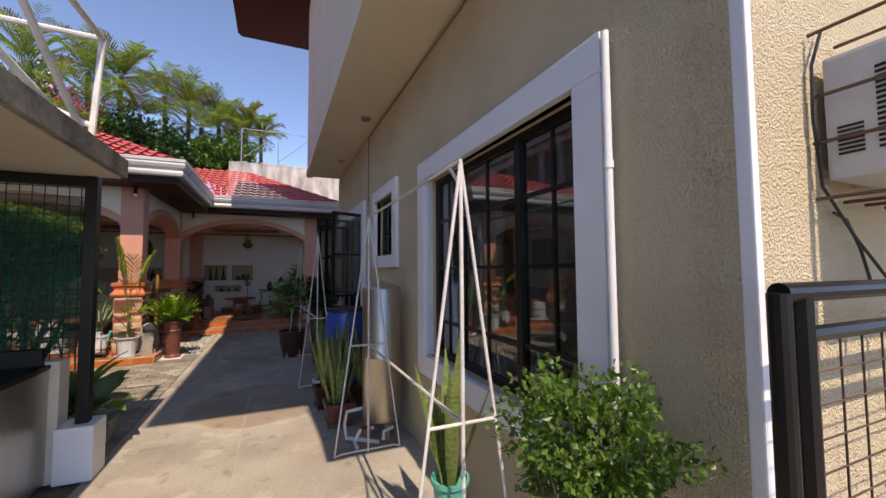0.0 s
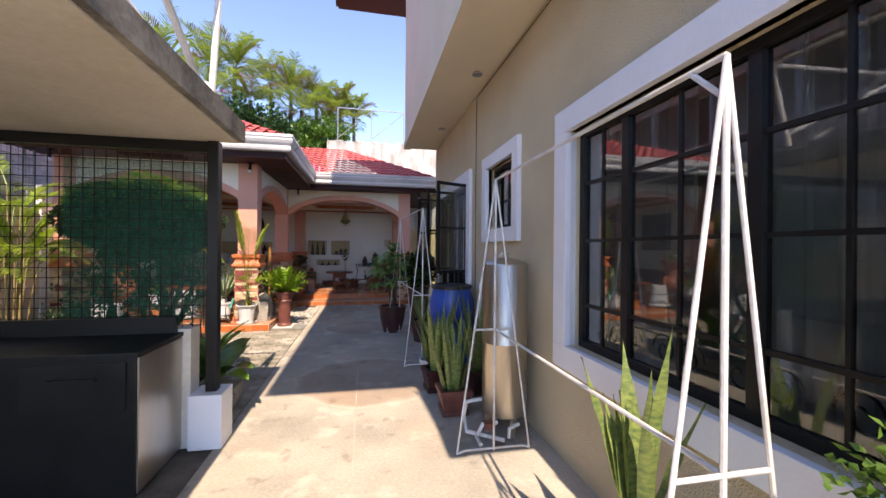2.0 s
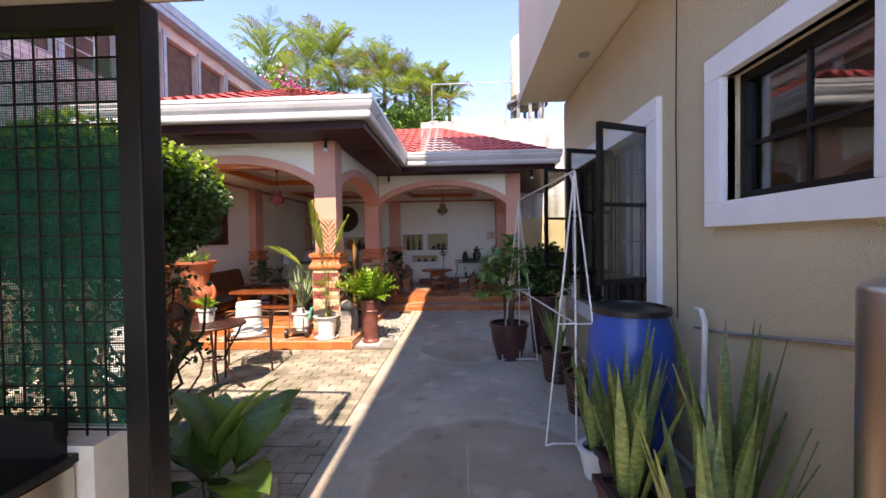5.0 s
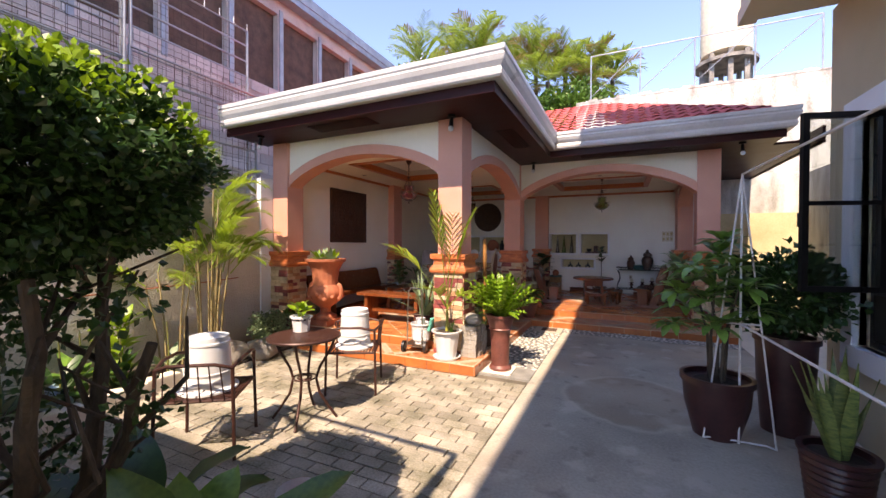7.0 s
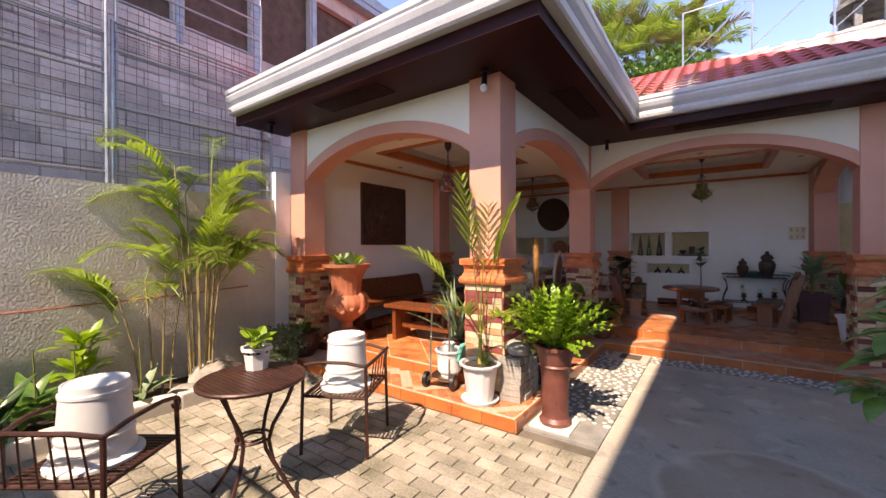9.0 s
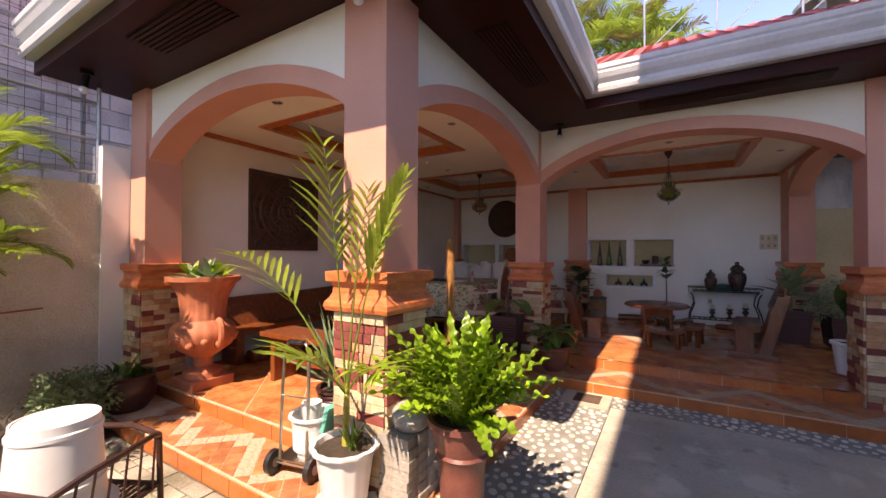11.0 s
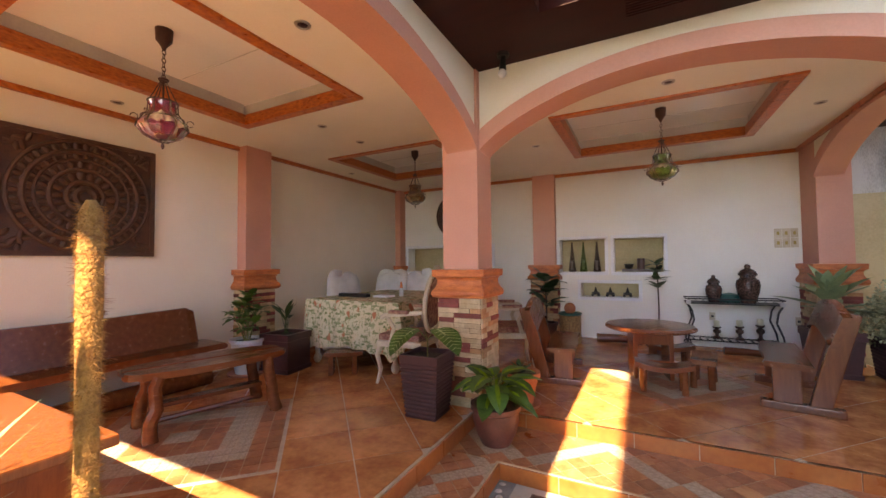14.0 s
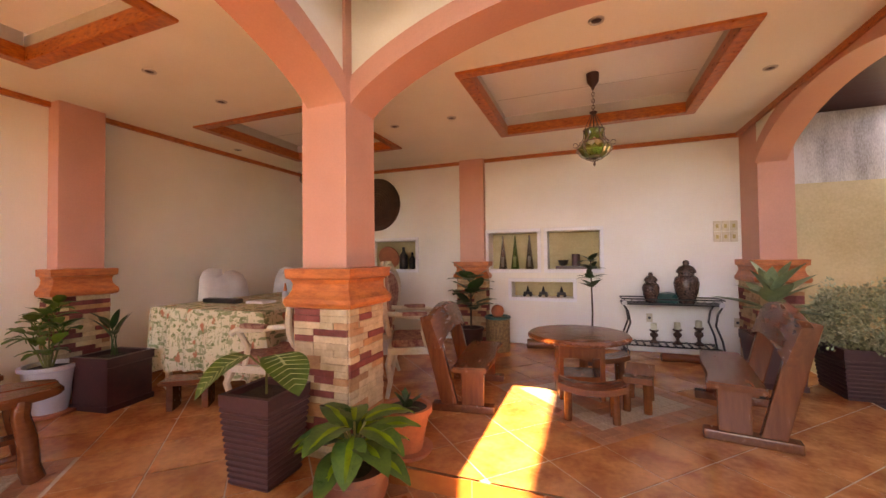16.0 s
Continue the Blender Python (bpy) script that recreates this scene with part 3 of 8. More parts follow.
def pillar(name, x0, y0, x1, y1, z0, top, faces, label, course=0.041):
    p = tagged(new(name), label, "pillar", "pavilion pillars", "structure")
    part("shaft", box(B(), x0, y0, 1.40, x1, y1, top, bevel=0.006), M_PINK, p, "pink painted shaft")
    g = 0.03
    part("core", box(B(), x0 - g, y0 - g, z0, x1 + g, y1 + g, 1.17), M_MORTAR, p, "dark mortar core")
    part("capital", cap_profile(B(), x0 - g, y0 - g, x1 + g, y1 + g), M_CAP, p, "marbled terracotta capital")
    rng = random.Random(hash((round(x0 * 10), round(y0 * 10))) % 1000)
    rows = int((1.165 - z0) / course)
    hh = (1.165 - z0) / rows
    for face in faces:
        if face in "SN":
            length = x1 - x0 + 2 * g
        else:
            length = y1 - y0 + 2 * g
        for r in range(rows):
            s = 0.0
            first = True
            while s < length - 0.02:
                k = rng.choice((0, 1, 1, 2)) if not first else rng.choice((0, 1, 2))
                first = False
                ln_ = (0.10, 0.15, 0.20)[k]
                if s + ln_ > length + 0.01 or length - s - ln_ < 0.05:
                    rest = length - s
                    k = 0 if rest < 0.125 else 1 if rest < 0.175 else 2
                    sx = rest / (0.10, 0.15, 0.20)[k]
                    ln_ = rest
                else:
                    sx = 1.0
                me = BRICKS[rng.choices((0, 1, 2, 3), (3, 3, 2, 3))[0]][k]
                out = rng.uniform(-0.003, 0.008) * course / 0.05
                sc = Matrix.Diagonal((sx, 1, hh / STONE_H, 1))
                z = z0 + r * hh
                if face == "S":
                    m = Matrix.Translation((x0 - g + s, y0 - g - out, z))
                elif face == "E":
                    m = Matrix.Translation((x1 + g + out, y0 - g + s, z)) @ Matrix.Rotation(radians(90), 4, "Z")
                elif face == "N":
                    m = Matrix.Translation((x1 + g - s, y1 + g + out, z)) @ Matrix.Rotation(radians(180), 4, "Z")
                else:
                    m = Matrix.Translation((x0 - g - out, y1 + g - s, z)) @ Matrix.Rotation(radians(-90), 4, "Z")
                piece("brick", me, m @ sc, p)
                s += ln_
    return p


pillar("pillar_1", -2.52, 8.63, -2.18, 8.97, STEP, SOFFIT, "SEW", "pink corner pillar on a split-stone pedestal", 0.056)
pillar("pillar_2", -2.56, 11.90, -2.22, 12.24, FLOOR, SOFFIT, "SEW", "pink inner corner pillar on a split-stone pedestal")
pillar("pillar_3", 0.85, 11.93, 1.19, 12.27, STEP, SOFFIT, "SWE", "pink entrance pillar on a split-stone pedestal", 0.060)
pillar("pillar_4", -5.54, 8.63, -5.22, 8.97, STEP, SOFFIT, "SE", "pink end pillar on a split-stone pedestal", 0.052)
pillar("pilaster_1", XL - 0.02, 11.86, -5.24, 12.22, FLOOR, CEIL, "SE", "pink wall pilaster on a split-stone pedestal")
pillar("pilaster_2", -2.62, 15.36, -2.25, YBACK, FLOOR, CEIL, "SEW", "pink wall pilaster on a split-stone pedestal")
pillar("pilaster_3", 0.90, 14.95, 1.22, YBACK, FLOOR, CEIL, "SW", "pink corner pilaster on a split-stone pedestal")
pillar("pilaster_4", XL - 0.02, 15.28, -5.28, YBACK, FLOOR, CEIL, "SE", "pink corner pilaster on a split-stone pedestal")

# ---- eaves, gutter and roof ----
GY, GX, GB = 7.86, -1.44, 11.27
# last soffit is real near the arch, widened to x 2.50 to block sun
for q in ((-5.75, GY + 0.12, GX - 0.12, 8.70), (XAB - 0.06, 8.70, GX - 0.12, 12.0), (GX - 0.12, GB + 0.12, 1.88, 12.0), (1.14, 12.0, 2.50, 15.81)):
    structure("eave_soffit", box(B(), q[0], q[1], SOFFIT, q[2], q[3], SOFFIT + 0.04), M_SOFFIT, "dark varnished wooden soffit under the eaves")
b = B()
box(b, -5.75, GY + 0.10, SOFFIT - 0.02, GX - 0.10, GY + 0.14, 3.42)
box(b, GX - 0.14, GY + 0.14, SOFFIT - 0.02, GX - 0.10, GB + 0.10, 3.42)
box(b, GX - 0.14, GB + 0.10, SOFFIT - 0.02, 1.88, GB + 0.14, 3.42)
# added board closing the widened passage soffit
box(b, 2.50, 12.0, SOFFIT - 0.02, 2.54, 15.81, 3.42)
structure("fascia_board", b, M_SOFFIT, "dark brown wooden fascia board")
GP = [(0.10, 3.27), (0.02, 3.27), (0.0, 3.29), (-0.01, 3.33), (0.005, 3.37), (-0.03, 3.42), (-0.05, 3.47), (-0.03, 3.50), (-0.045, 3.52), (-0.045, 3.57), (-0.02, 3.575), (-0.02, 3.45), (0.10, 3.44)]


def gutter(path, name):
    """Moulded gutter along level points; offsets are mitred at the corners."""
    bm = B()
    pts = [Vector(p) for p in path]
    rows = []
    for i, p in enumerate(pts):
        n = []
        if i > 0:
            d = (pts[i] - pts[i - 1]).normalized()
            n.append(Vector((d.y, -d.x)))
        if i < len(pts) - 1:
            d = (pts[i + 1] - pts[i]).normalized()
            n.append(Vector((d.y, -d.x)))
        mt = sum(n, Vector((0, 0)))
        mt = mt / max(mt.dot(n[0]), 0.2)
        rows.append([bm.verts.new((p.x - mt.x * o, p.y - mt.y * o, z)) for o, z in GP])
    for u, v in zip(rows, rows[1:]):
        for k in range(len(GP)):
            k2 = (k + 1) % len(GP)
            bm.faces.new((u[k], v[k], v[k2], u[k2]))
    bm.faces.new(rows[0])
    bm.faces.new(rows[-1][::-1])
    bmesh.ops.recalc_face_normals(bm, faces=bm.faces)
    return structure(name, bm, M_GUTTER, "white moulded metal roof gutter")


gutter([(-5.75, GY), (GX, GY), (GX, GB), (1.97, GB), (1.97, 12.3)], "gutter")


def roof_plane(bm, a, b_, c, d, rows_step=0.33, wave=0.2):
    """Pressed roof sheet over the quad a b_ (eave) c d (ridge): waves across, a lip at each course."""
    a, b_, c, d = map(Vector, (a, b_, c, d))
    n = ((b_ - a).cross(d - a)).normalized()
    if n.z < 0:
        n = -n
    width = max((b_ - a).length, 0.01)
    height = max((d - a).length, (c - b_).length)
    ncol = max(4, int(width / wave * 6))
    nrow = max(1, int(height / rows_step))
    for r in range(nrow):
        lo, hi = [], []
        for k in range(ncol + 1):
            u = k / ncol
            for lst, v, lift in ((lo, r / nrow, 0.028), (hi, (r + 1) / nrow, 0.0)):
                p0 = a.lerp(d, v)
                p1 = b_.lerp(c, v)
                p = p0.lerp(p1, u)
                w = 0.018 * math.sin(2 * math.pi * (p - a).dot((b_ - a).normalized()) / wave)
                lst.append(bm.verts.new(p + n * (lift + w)))
        for k in range(ncol):
            bm.faces.new((lo[k], lo[k + 1], hi[k + 1], hi[k]))
    return bm


RZ = 3.53
b = B()
P1, P2 = (-3.55, 10.2, 4.62), (-3.55, 13.4, 4.62)
roof_plane(b, (-5.75, GY, RZ), (GX, GY, RZ), P1, P1)
roof_plane(b, (GX, GY, RZ), (GX, GB, RZ), (-3.55, 13.0, 4.62), P1)
Q1 = (-0.77, 13.7, 4.80)
roof_plane(b, (GX, GB, RZ), (1.97, GB, RZ), Q1, (-2.6, 13.7, 4.80))
roof_plane(b, (1.97, GB, RZ), (2.40, 15.7, RZ), (-0.77, 14.9, 4.80), Q1)
roof_plane(b, (-5.75, 15.7, RZ), (-5.75, GY, RZ), P1, P2)
structure("roof", b, M_ROOF, "red pressed-tile hip roof", True)

# ---- house ----
HX, HY0, HY1 = 1.335, 0.57, 8.55
WIN_BIG = (1.23, 0.86, 3.11, 2.41)
WIN_SMALL = (4.16, 1.785, 5.0, 2.51)
WIN_THREE = (5.90, 0.78, 8.05, 2.50)
b = wall_holes(B(), "y", HY0, HY1, -0.1, 3.60, HX, HX + 0.22, [WIN_BIG, WIN_SMALL, WIN_THREE])
structure("house_wall_west", b, M_STUCCO, "beige rough stucco house wall")
b = B()
box(b, HX + 0.22, HY0, -0.1, 6.5, HY0 + 0.22, 3.60)
structure("house_wall_south", b, M_STUCCO, "beige rough stucco house wall in sun")
structure("house_wall_north", box(B(), HX + 0.22, HY1 - 0.22, -0.1, 6.5, HY1, 3.60), M_STUCCO_PALE, "pale beige house wall")
structure("house_floor_inside", box(B(), HX + 0.22, HY0 + 0.22, -0.1, 6.5, HY1 - 0.22, 0.02), M_SLAB, "dim interior floor")
structure("house_wall_inside", box(B(), 4.2, HY0 + 0.22, 0.02, 4.4, HY1 - 0.22, 3.55), M_CREAM, "dim interior wall")
BX = 0.67
b = B()
box(b, BX, 0.57, 3.62, 6.5, 8.50, 7.50)
structure("house_upper_storey", b, M_STUCCO_PALE, "pale beige overhanging upper storey")
b = B()
box(b, BX - 0.02, 0.57, 3.60, BX + 0.12, 8.52, 3.72)
structure("overhang_edge", b, M_STUCCO_PALE, "plaster drip edge of the overhang")
b = B()
box(b, -0.78, -0.75, 7.28, 7.0, 10.1, 7.50)
box(b, -0.84, -0.81, 7.36, -0.78, 10.16, 7.62)
structure("house_eave", b, M_SOFFIT, "dark brown boxed eave of the house roof")

# ---- windows of the house ----
def bars(parent, name, x, y0, z0, y1, z1, ys, zs, w, d, material):
    """Upright and level bars of a steel window in the plane x."""
    for y in ys:
        part(name, box(B(), x - d / 2, y - w / 2, z0, x + d / 2, y + w / 2, z1), material, parent)
    for z in zs:
        part(name, box(B(), x - d / 2 - 0.002, y0, z - w / 2, x + d / 2 + 0.002, y1, z + w / 2), material, parent)


def surround(name, y0, z0, y1, z1, w, label):
    s = tagged(new(name), label, "window trim", kind="structure")
    d0, d1 = HX - 0.045, HX + 0.05
    for a in ((y0 - w, z0 - w, y1 + w, z0), (y0 - w, z1, y1 + w, z1 + w), (y0 - w, z0, y0, z1), (y1, z0, y1 + w, z1)):
        part("casing", box(B(), d0, a[0], a[1], d1, a[2], a[3], bevel=0.008), M_WHITE, s)
    return s


surround("window_trim_1", *WIN_BIG, 0.17, "white moulded surround of the wide window")
surround("window_trim_2", *WIN_SMALL, 0.145, "white moulded surround of the small window")
surround("window_trim_3", *WIN_THREE, 0.17, "white moulded surround of the casement window")


def window(name, w, cols, rows, x, thick, label):
    y0, z0, y1, z1 = w
    win = tagged(new(name), label, "window", kind="structure")
    fr = 0.05
    for a in ((y0, z0, y1, z0 + fr), (y0, z1 - fr, y1, z1), (y0, z0 + fr, y0 + fr, z1 - fr), (y1 - fr, z0 + fr, y1, z1 - fr)):
        part("window_frame", box(B(), x - 0.03, a[0], a[1], x + 0.03, a[2], a[3], bevel=0.004), M_BLACK, win)
    for y in cols:
        part("mullion", box(B(), x - 0.028, y - thick, z0 + fr, x + 0.028, y + thick, z1 - fr, bevel=0.004), M_BLACK, win)
    edges = [y0, *cols, y1]
    for a, c in zip(edges, edges[1:]):
        mid = (a + c) / 2
        part("glazing_bar", box(B(), x - 0.012, mid - 0.008, z0 + fr, x + 0.012, mid + 0.008, z1 - fr), M_BLACK, win)
    for z in rows:
        part("transom", box(B(), x - 0.016, y0 + fr, z - 0.011, x + 0.016, y1 - fr, z + 0.011), M_BLACK, win)
    pane = part("pane", box(B(), x - 0.003, y0 + fr, z0 + fr, x + 0.003, y1 - fr, z1 - fr), M_PANE, win, "dark reflective glass")
    pane.visible_shadow = False
    return win


W1 = window("window_1", WIN_BIG, (1.83, 2.62), (1.16, 1.62, 2.03), HX + 0.10, 0.03, "wide black steel window with reflecting panes")
W2 = window("window_2", WIN_SMALL, (), (2.1,), HX + 0.10, 0.02, "small black steel window")
W3 = tagged(new("window_3"), "black steel window with three open casements", "window", kind="structure")
y0, z0, y1, z1 = WIN_THREE
for a in ((y0, z0, y1, z0 + 0.05), (y0, z1 - 0.05, y1, z1), (y0, z0 + 0.05, y0 + 0.05, z1 - 0.05), (y1 - 0.05, z0 + 0.05, y1, z1 - 0.05), (y0 + 0.05, 1.18, y1 - 0.05, 1.22), (6.70, z0 + 0.05, 6.75, z1 - 0.05), (7.40, z0 + 0.05, 7.45, z1 - 0.05)):
    part("window_frame", box(B(), HX + 0.06, a[0], a[1], HX + 0.13, a[2], a[3], bevel=0.004), M_BLACK, W3)
bars(W3, "glazing_bar", HX + 0.1, y0 + 0.05, z0 + 0.05, y1 - 0.05, z1 - 0.05, (6.1, 6.3, 6.5, 6.9, 7.1, 7.6, 7.85), (1.55, 1.9, 2.2), 0.014, 0.02, M_BLACK)
pn = part("pane", box(B(), HX + 0.17, y0 + 0.05, z0 + 0.05, HX + 0.175, y1 - 0.05, 1.18), M_PANE, W3)
pn.visible_shadow = False
for hy, fy in ((5.93, 5.70), (6.73, 6.56), (7.75, 7.60)):
    d = Vector((0.835 - HX, fy - hy, 0))
    L = d.length
    m = Matrix.Translation((HX, hy, 0)) @ Matrix.Rotation(math.atan2(d.y, d.x), 4, "Z")
    zb, zt = 1.22, 2.48
    cs = part("casement", box(B(), 0, -0.018, zb, 0.04, 0.018, zt, m), M_BLACK, W3, "open black steel casement")
    for a in ((L - 0.04, zb, L, zt), (0.04, zb, L - 0.04, zb + 0.04), (0.04, zt - 0.04, L - 0.04, zt), (0.04, 1.83, L - 0.04, 1.86)):
        part("casement_bar", box(B(), a[0], -0.018, a[1], a[2], 0.018, a[3], m), M_BLACK, cs)
    pn = part("pane", box(B(), 0.04, -0.003, zb + 0.04, L - 0.04, 0.003, zt - 0.04, m), M_CLEARPANE, cs)
    pn.visible_shadow = False
    part("handle", tube(B(), [m @ Vector(v) for v in ((L - 0.02, 0.0, 1.78), (L - 0.02, -0.05, 1.78), (L - 0.02, -0.05, 1.68))], 0.008), M_BLACK, cs)

# curtains behind the wide window
cur = thing("curtain", "dark grey hanging curtain behind glass", "curtain")
for y0c, y1c in ((1.26, 2.15), (2.3, 3.08)):
    bm = B()
    prev = None
    n = int((y1c - y0c) / 0.02)
    for i in range(n + 1):
        y = y0c + (y1c - y0c) * i / n
        xx = HX + 0.27 + 0.03 * math.sin(y * 60) + 0.015 * math.sin(y * 23)
        u, v = bm.verts.new((xx, y, 0.3)), bm.verts.new((xx, y, 2.5))
        if prev:
            bm.faces.new((prev[0], u, v, prev[1]))
        prev = (u, v)
    part("drape", bm, M_SHEET, cur, "", True)

# scroll grille in the lower part of the wide window
gr = thing("window_grille", "black wrought-iron scroll grille behind the glass", "grille")
for k in range(4):
    yc = 1.46 + 0.44 * k
    for s in (-1, 1):
        pts = []
        for i in range(22):
            a = i * 0.42
            r = 0.085 * (1 - i / 26)
            pts.append((HX + 0.19, yc + s * (0.09 + r * math.cos(a)), 1.0 + r * math.sin(a) * 1.15))
        part("scroll", tube(B(), pts, 0.006, 5), M_BLACK, gr)
    part("bar", rod(B(), (HX + 0.19, yc, 0.88), (HX + 0.19, yc, 1.18), 0.006, seg=6), M_BLACK, gr)

# downlights under the overhang
for y in (4.9, 7.0):
    dl = thing("downlight", "small recessed round lamp in the overhang", "lamp", group="overhang downlights")
    part("ring", lathe(B(), [(0.05, -0.012), (0.06, -0.01), (0.062, 0.0)], 16, (1.15, y, 3.60)), M_GALV, dl)
# cable along the wall
cb = tagged(part("wall_cable", tube(B(), [(HX - 0.012, 1.0, 3.58), (HX - 0.012, 2.5, 3.55), (HX - 0.012, 5.5, 3.57), (HX - 0.012, 5.52, 2.4), (HX - 0.012, 5.5, 1.0)], 0.004, 6), M_BLACK, None, "thin dark cable clipped to the wall"), category="cable")

# white corner bead and vertical pipe
structure("corner_trim", box(B(), HX - 0.002, HY0 - 0.014, -0.1, HX + 0.03, HY0 + 0.03, 3.6, bevel=0.006), M_WHITE, "white corner bead of the house")
rng = random.Random(91)
vs, fs = [], []
for i in range(2600):
    d = 0.01 + 0.12 * rng.random() ** 1.7
    y, z, r = HY0 + 0.03 + d, rng.uniform(0.0, 3.55), rng.uniform(0.002, 0.0045)
    h = 0.003 + d * 0.052 * rng.uniform(0.6, 1.6)
    k = len(vs)
    vs += [(HX, y - r, z), (HX, y, z - r * 1.2), (HX, y + r, z), (HX, y, z + r * 1.2), (HX - h, y - r * 0.3, z)]
    fs += [(k, k + 1, k + 4), (k + 1, k + 2, k + 4), (k + 2, k + 3, k + 4), (k + 3, k, k + 4)]
me = bpy.data.meshes.new("stucco_grain")
me.from_pydata(vs, [], fs)
me.materials.append(M_STUCCO)
gob = new("stucco_grain", me)
gob.parent = bpy.data.objects["house_wall_west"]
tagged(gob, "coarse stucco grains near the corner", kind="stuff")
pp = thing("downpipe", "white drain pipe beside the window surround", "pipe")
part("pipe", rod(B(), (HX - 0.04, 1.035, 0.3), (HX - 0.04, 1.035, 2.56), 0.016, seg=12), M_WHITE, pp)
part("coupling", rod(B(), (HX - 0.04, 1.035, 2.0), (HX - 0.04, 1.035, 2.03), 0.020, seg=12), M_WHITE, pp)

# ---- boundary walls and far things ----
structure("boundary_wall_east", box(B(), 3.60, 8.55, -0.1, 3.80, 16.19, 3.25), M_STAINWALL, "white boundary wall of the side passage")
structure("boundary_wall_lower", box(B(), 1.32, 15.76, -0.1, 3.60, 16.19, 2.32), M_YELLOWWALL, "yellowish stained lower boundary wall")
structure("boundary_wall_upper", box(B(), 1.32, 15.82, 2.32, 3.60, 16.19, 3.30), M_STAINWALL, "white upper boundary wall with mould streaks")
structure("passage_floor", box(B(), 1.35, 8.55, -0.2, 3.60, 15.76, 0.005), M_SLAB_UNDER, "concrete side passage")
bw = structure("boundary_wall_north", box(B(), -1.6, 16.2, -0.1, 5.5, 16.4, 5.72), M_STAINWALL, "tall white wall streaked with mould")
b = B()
rng = random.Random(4)
x = -1.6
while x < 5.4:
    w = rng.uniform(0.08, 0.25)
    box(b, x, 16.19, 5.72, x + w, 16.41, 5.75 + rng.uniform(0.0, 0.07))
    x += w
structure("wall_coping", b, M_STAINWALL, "crumbling top course of the white wall")
structure("garden_wall", box(B(), -5.78, -3.0, -0.1, -5.58, 8.62, 2.2), M_GARDENWALL, "rough-cast grey-beige garden wall")
structure("garden_wall_pier", box(B(), -5.80, 8.40, -0.1, -5.55, 8.63, 2.6), M_WHITE, "white painted wall pier")
structure("wall_hose", tube(B(), [(-5.56, 5.0, 0.95), (-5.55, 6.4, 0.98), (-5.56, 7.4, 1.0), (-5.56, 8.0, 1.03)], 0.008, 6), M_CLAY, "red hose clipped along the garden wall")
# block building
BKX = -6.9
blk = tagged(new("neighbour_building"), "raw concrete-block building with screened openings", "building", kind="structure")
OPEN = [(3.2 + 1.15 * i, 4.75, 4.2 + 1.15 * i, 6.35) for i in range(11)]
part("wall", wall_holes(B(), "y", -3.0, 19.0, -0.1, 6.75, BKX - 0.22, BKX, OPEN), M_BLOCK, blk, "grey concrete blockwork")
part("roof", box(B(), BKX - 5.0, -3.0, 6.75, BKX + 0.28, 19.0, 6.95), M_GALV, blk, "grey metal roof edge")
part("gutter", box(B(), BKX + 0.02, -3.0, 6.62, BKX + 0.26, 19.0, 6.76), M_GALV, blk, "blue-grey metal gutter")
part("inside", box(B(), BKX - 1.8, -3.0, 3.0, BKX - 1.6, 19.0, 6.7), M_BLOCK, blk, "dim wall inside")
for y0o, z0o, y1o, z1o in OPEN:
    part("post", box(B(), BKX - 0.05, y1o + 0.03, z0o - 0.25, BKX + 0.03, y1o + 0.12, z1o + 0.1), M_GALV, blk, "pale metal post")
    sc = part("screen", box(B(), BKX - 0.14, y0o, z0o, BKX - 0.135, y1o, z1o), M_RUST, blk, "brown mesh screen")
BL = mesh_of(box(B(), 0, 0, 0, 0.022, 0.385, 0.185, bevel=0.006), M_BLOCK, "block")
rng = random.Random(8)
for r in range(13):
    for k in range(24):
        y = 3.3 + 0.4 * k + (0.2 if r % 2 else 0)
        z = 2.15 + 0.2 * r
        if y < 12.6 and rng.random() < 0.9:
            piece("block", BL, Matrix.Translation((BKX - 0.008 + rng.uniform(0, 0.01), y, z)), blk)
# steel mesh panels over the garden wall
for i, (y0f, y1f, z0f, z1f) in enumerate(((2.0, 4.3, 2.3, 4.6), (4.35, 6.6, 2.3, 4.6), (6.65, 8.4, 2.3, 3.9), (4.6, 6.6, 3.4, 5.0), (6.7, 8.3, 3.6, 4.9))):
    pnl = thing("wire_fence_panel", "rusty welded wire panel in a pipe frame", "fence", group="wire fence panels")
    xf = -5.66 - 0.07 * (i > 2)
    part("frame", tube(B(), [(xf, y0f, 2.15), (xf, y0f, z1f), (xf, y1f, z1f), (xf, y1f, 2.15)], 0.022, 6), M_GALV, pnl)
    b = B()
    n = int((y1f - y0f) / 0.10)
    for k in range(1, n):
        y = y0f + (y1f - y0f) * k / n
        box(b, xf - 0.0016, y - 0.0016, z0f, xf + 0.0016, y + 0.0016, z1f)
    n = int((z1f - z0f) / 0.10)
    for k in range(n):
        z = z0f + (z1f - z0f) * k / n
        box(b, xf - 0.0016, y0f, z - 0.0016, xf + 0.0016, y1f, z + 0.0016)
    part("wire_mesh", b, M_RUST, pnl, "rusty wire grid")
    for z in (z0f + 0.02, z0f + (z1f - z0f) * 0.22, z0f + (z1f - z0f) * 0.45, z0f + (z1f - z0f) * 0.63, z0f + (z1f - z0f) * 0.82):
        part("rail", rod(B(), (xf, y0f, z), (xf, y1f, z), 0.014, seg=6), M_GALV, pnl)
    if i > 2:
        for k in range(8):
            yy = y0f + (y1f - y0f) * k / 7
            part("spike", rod(B(), (xf, yy, z1f), (xf, yy, z1f + 0.12), 0.008, 0.004, 5), M_GALV, pnl)

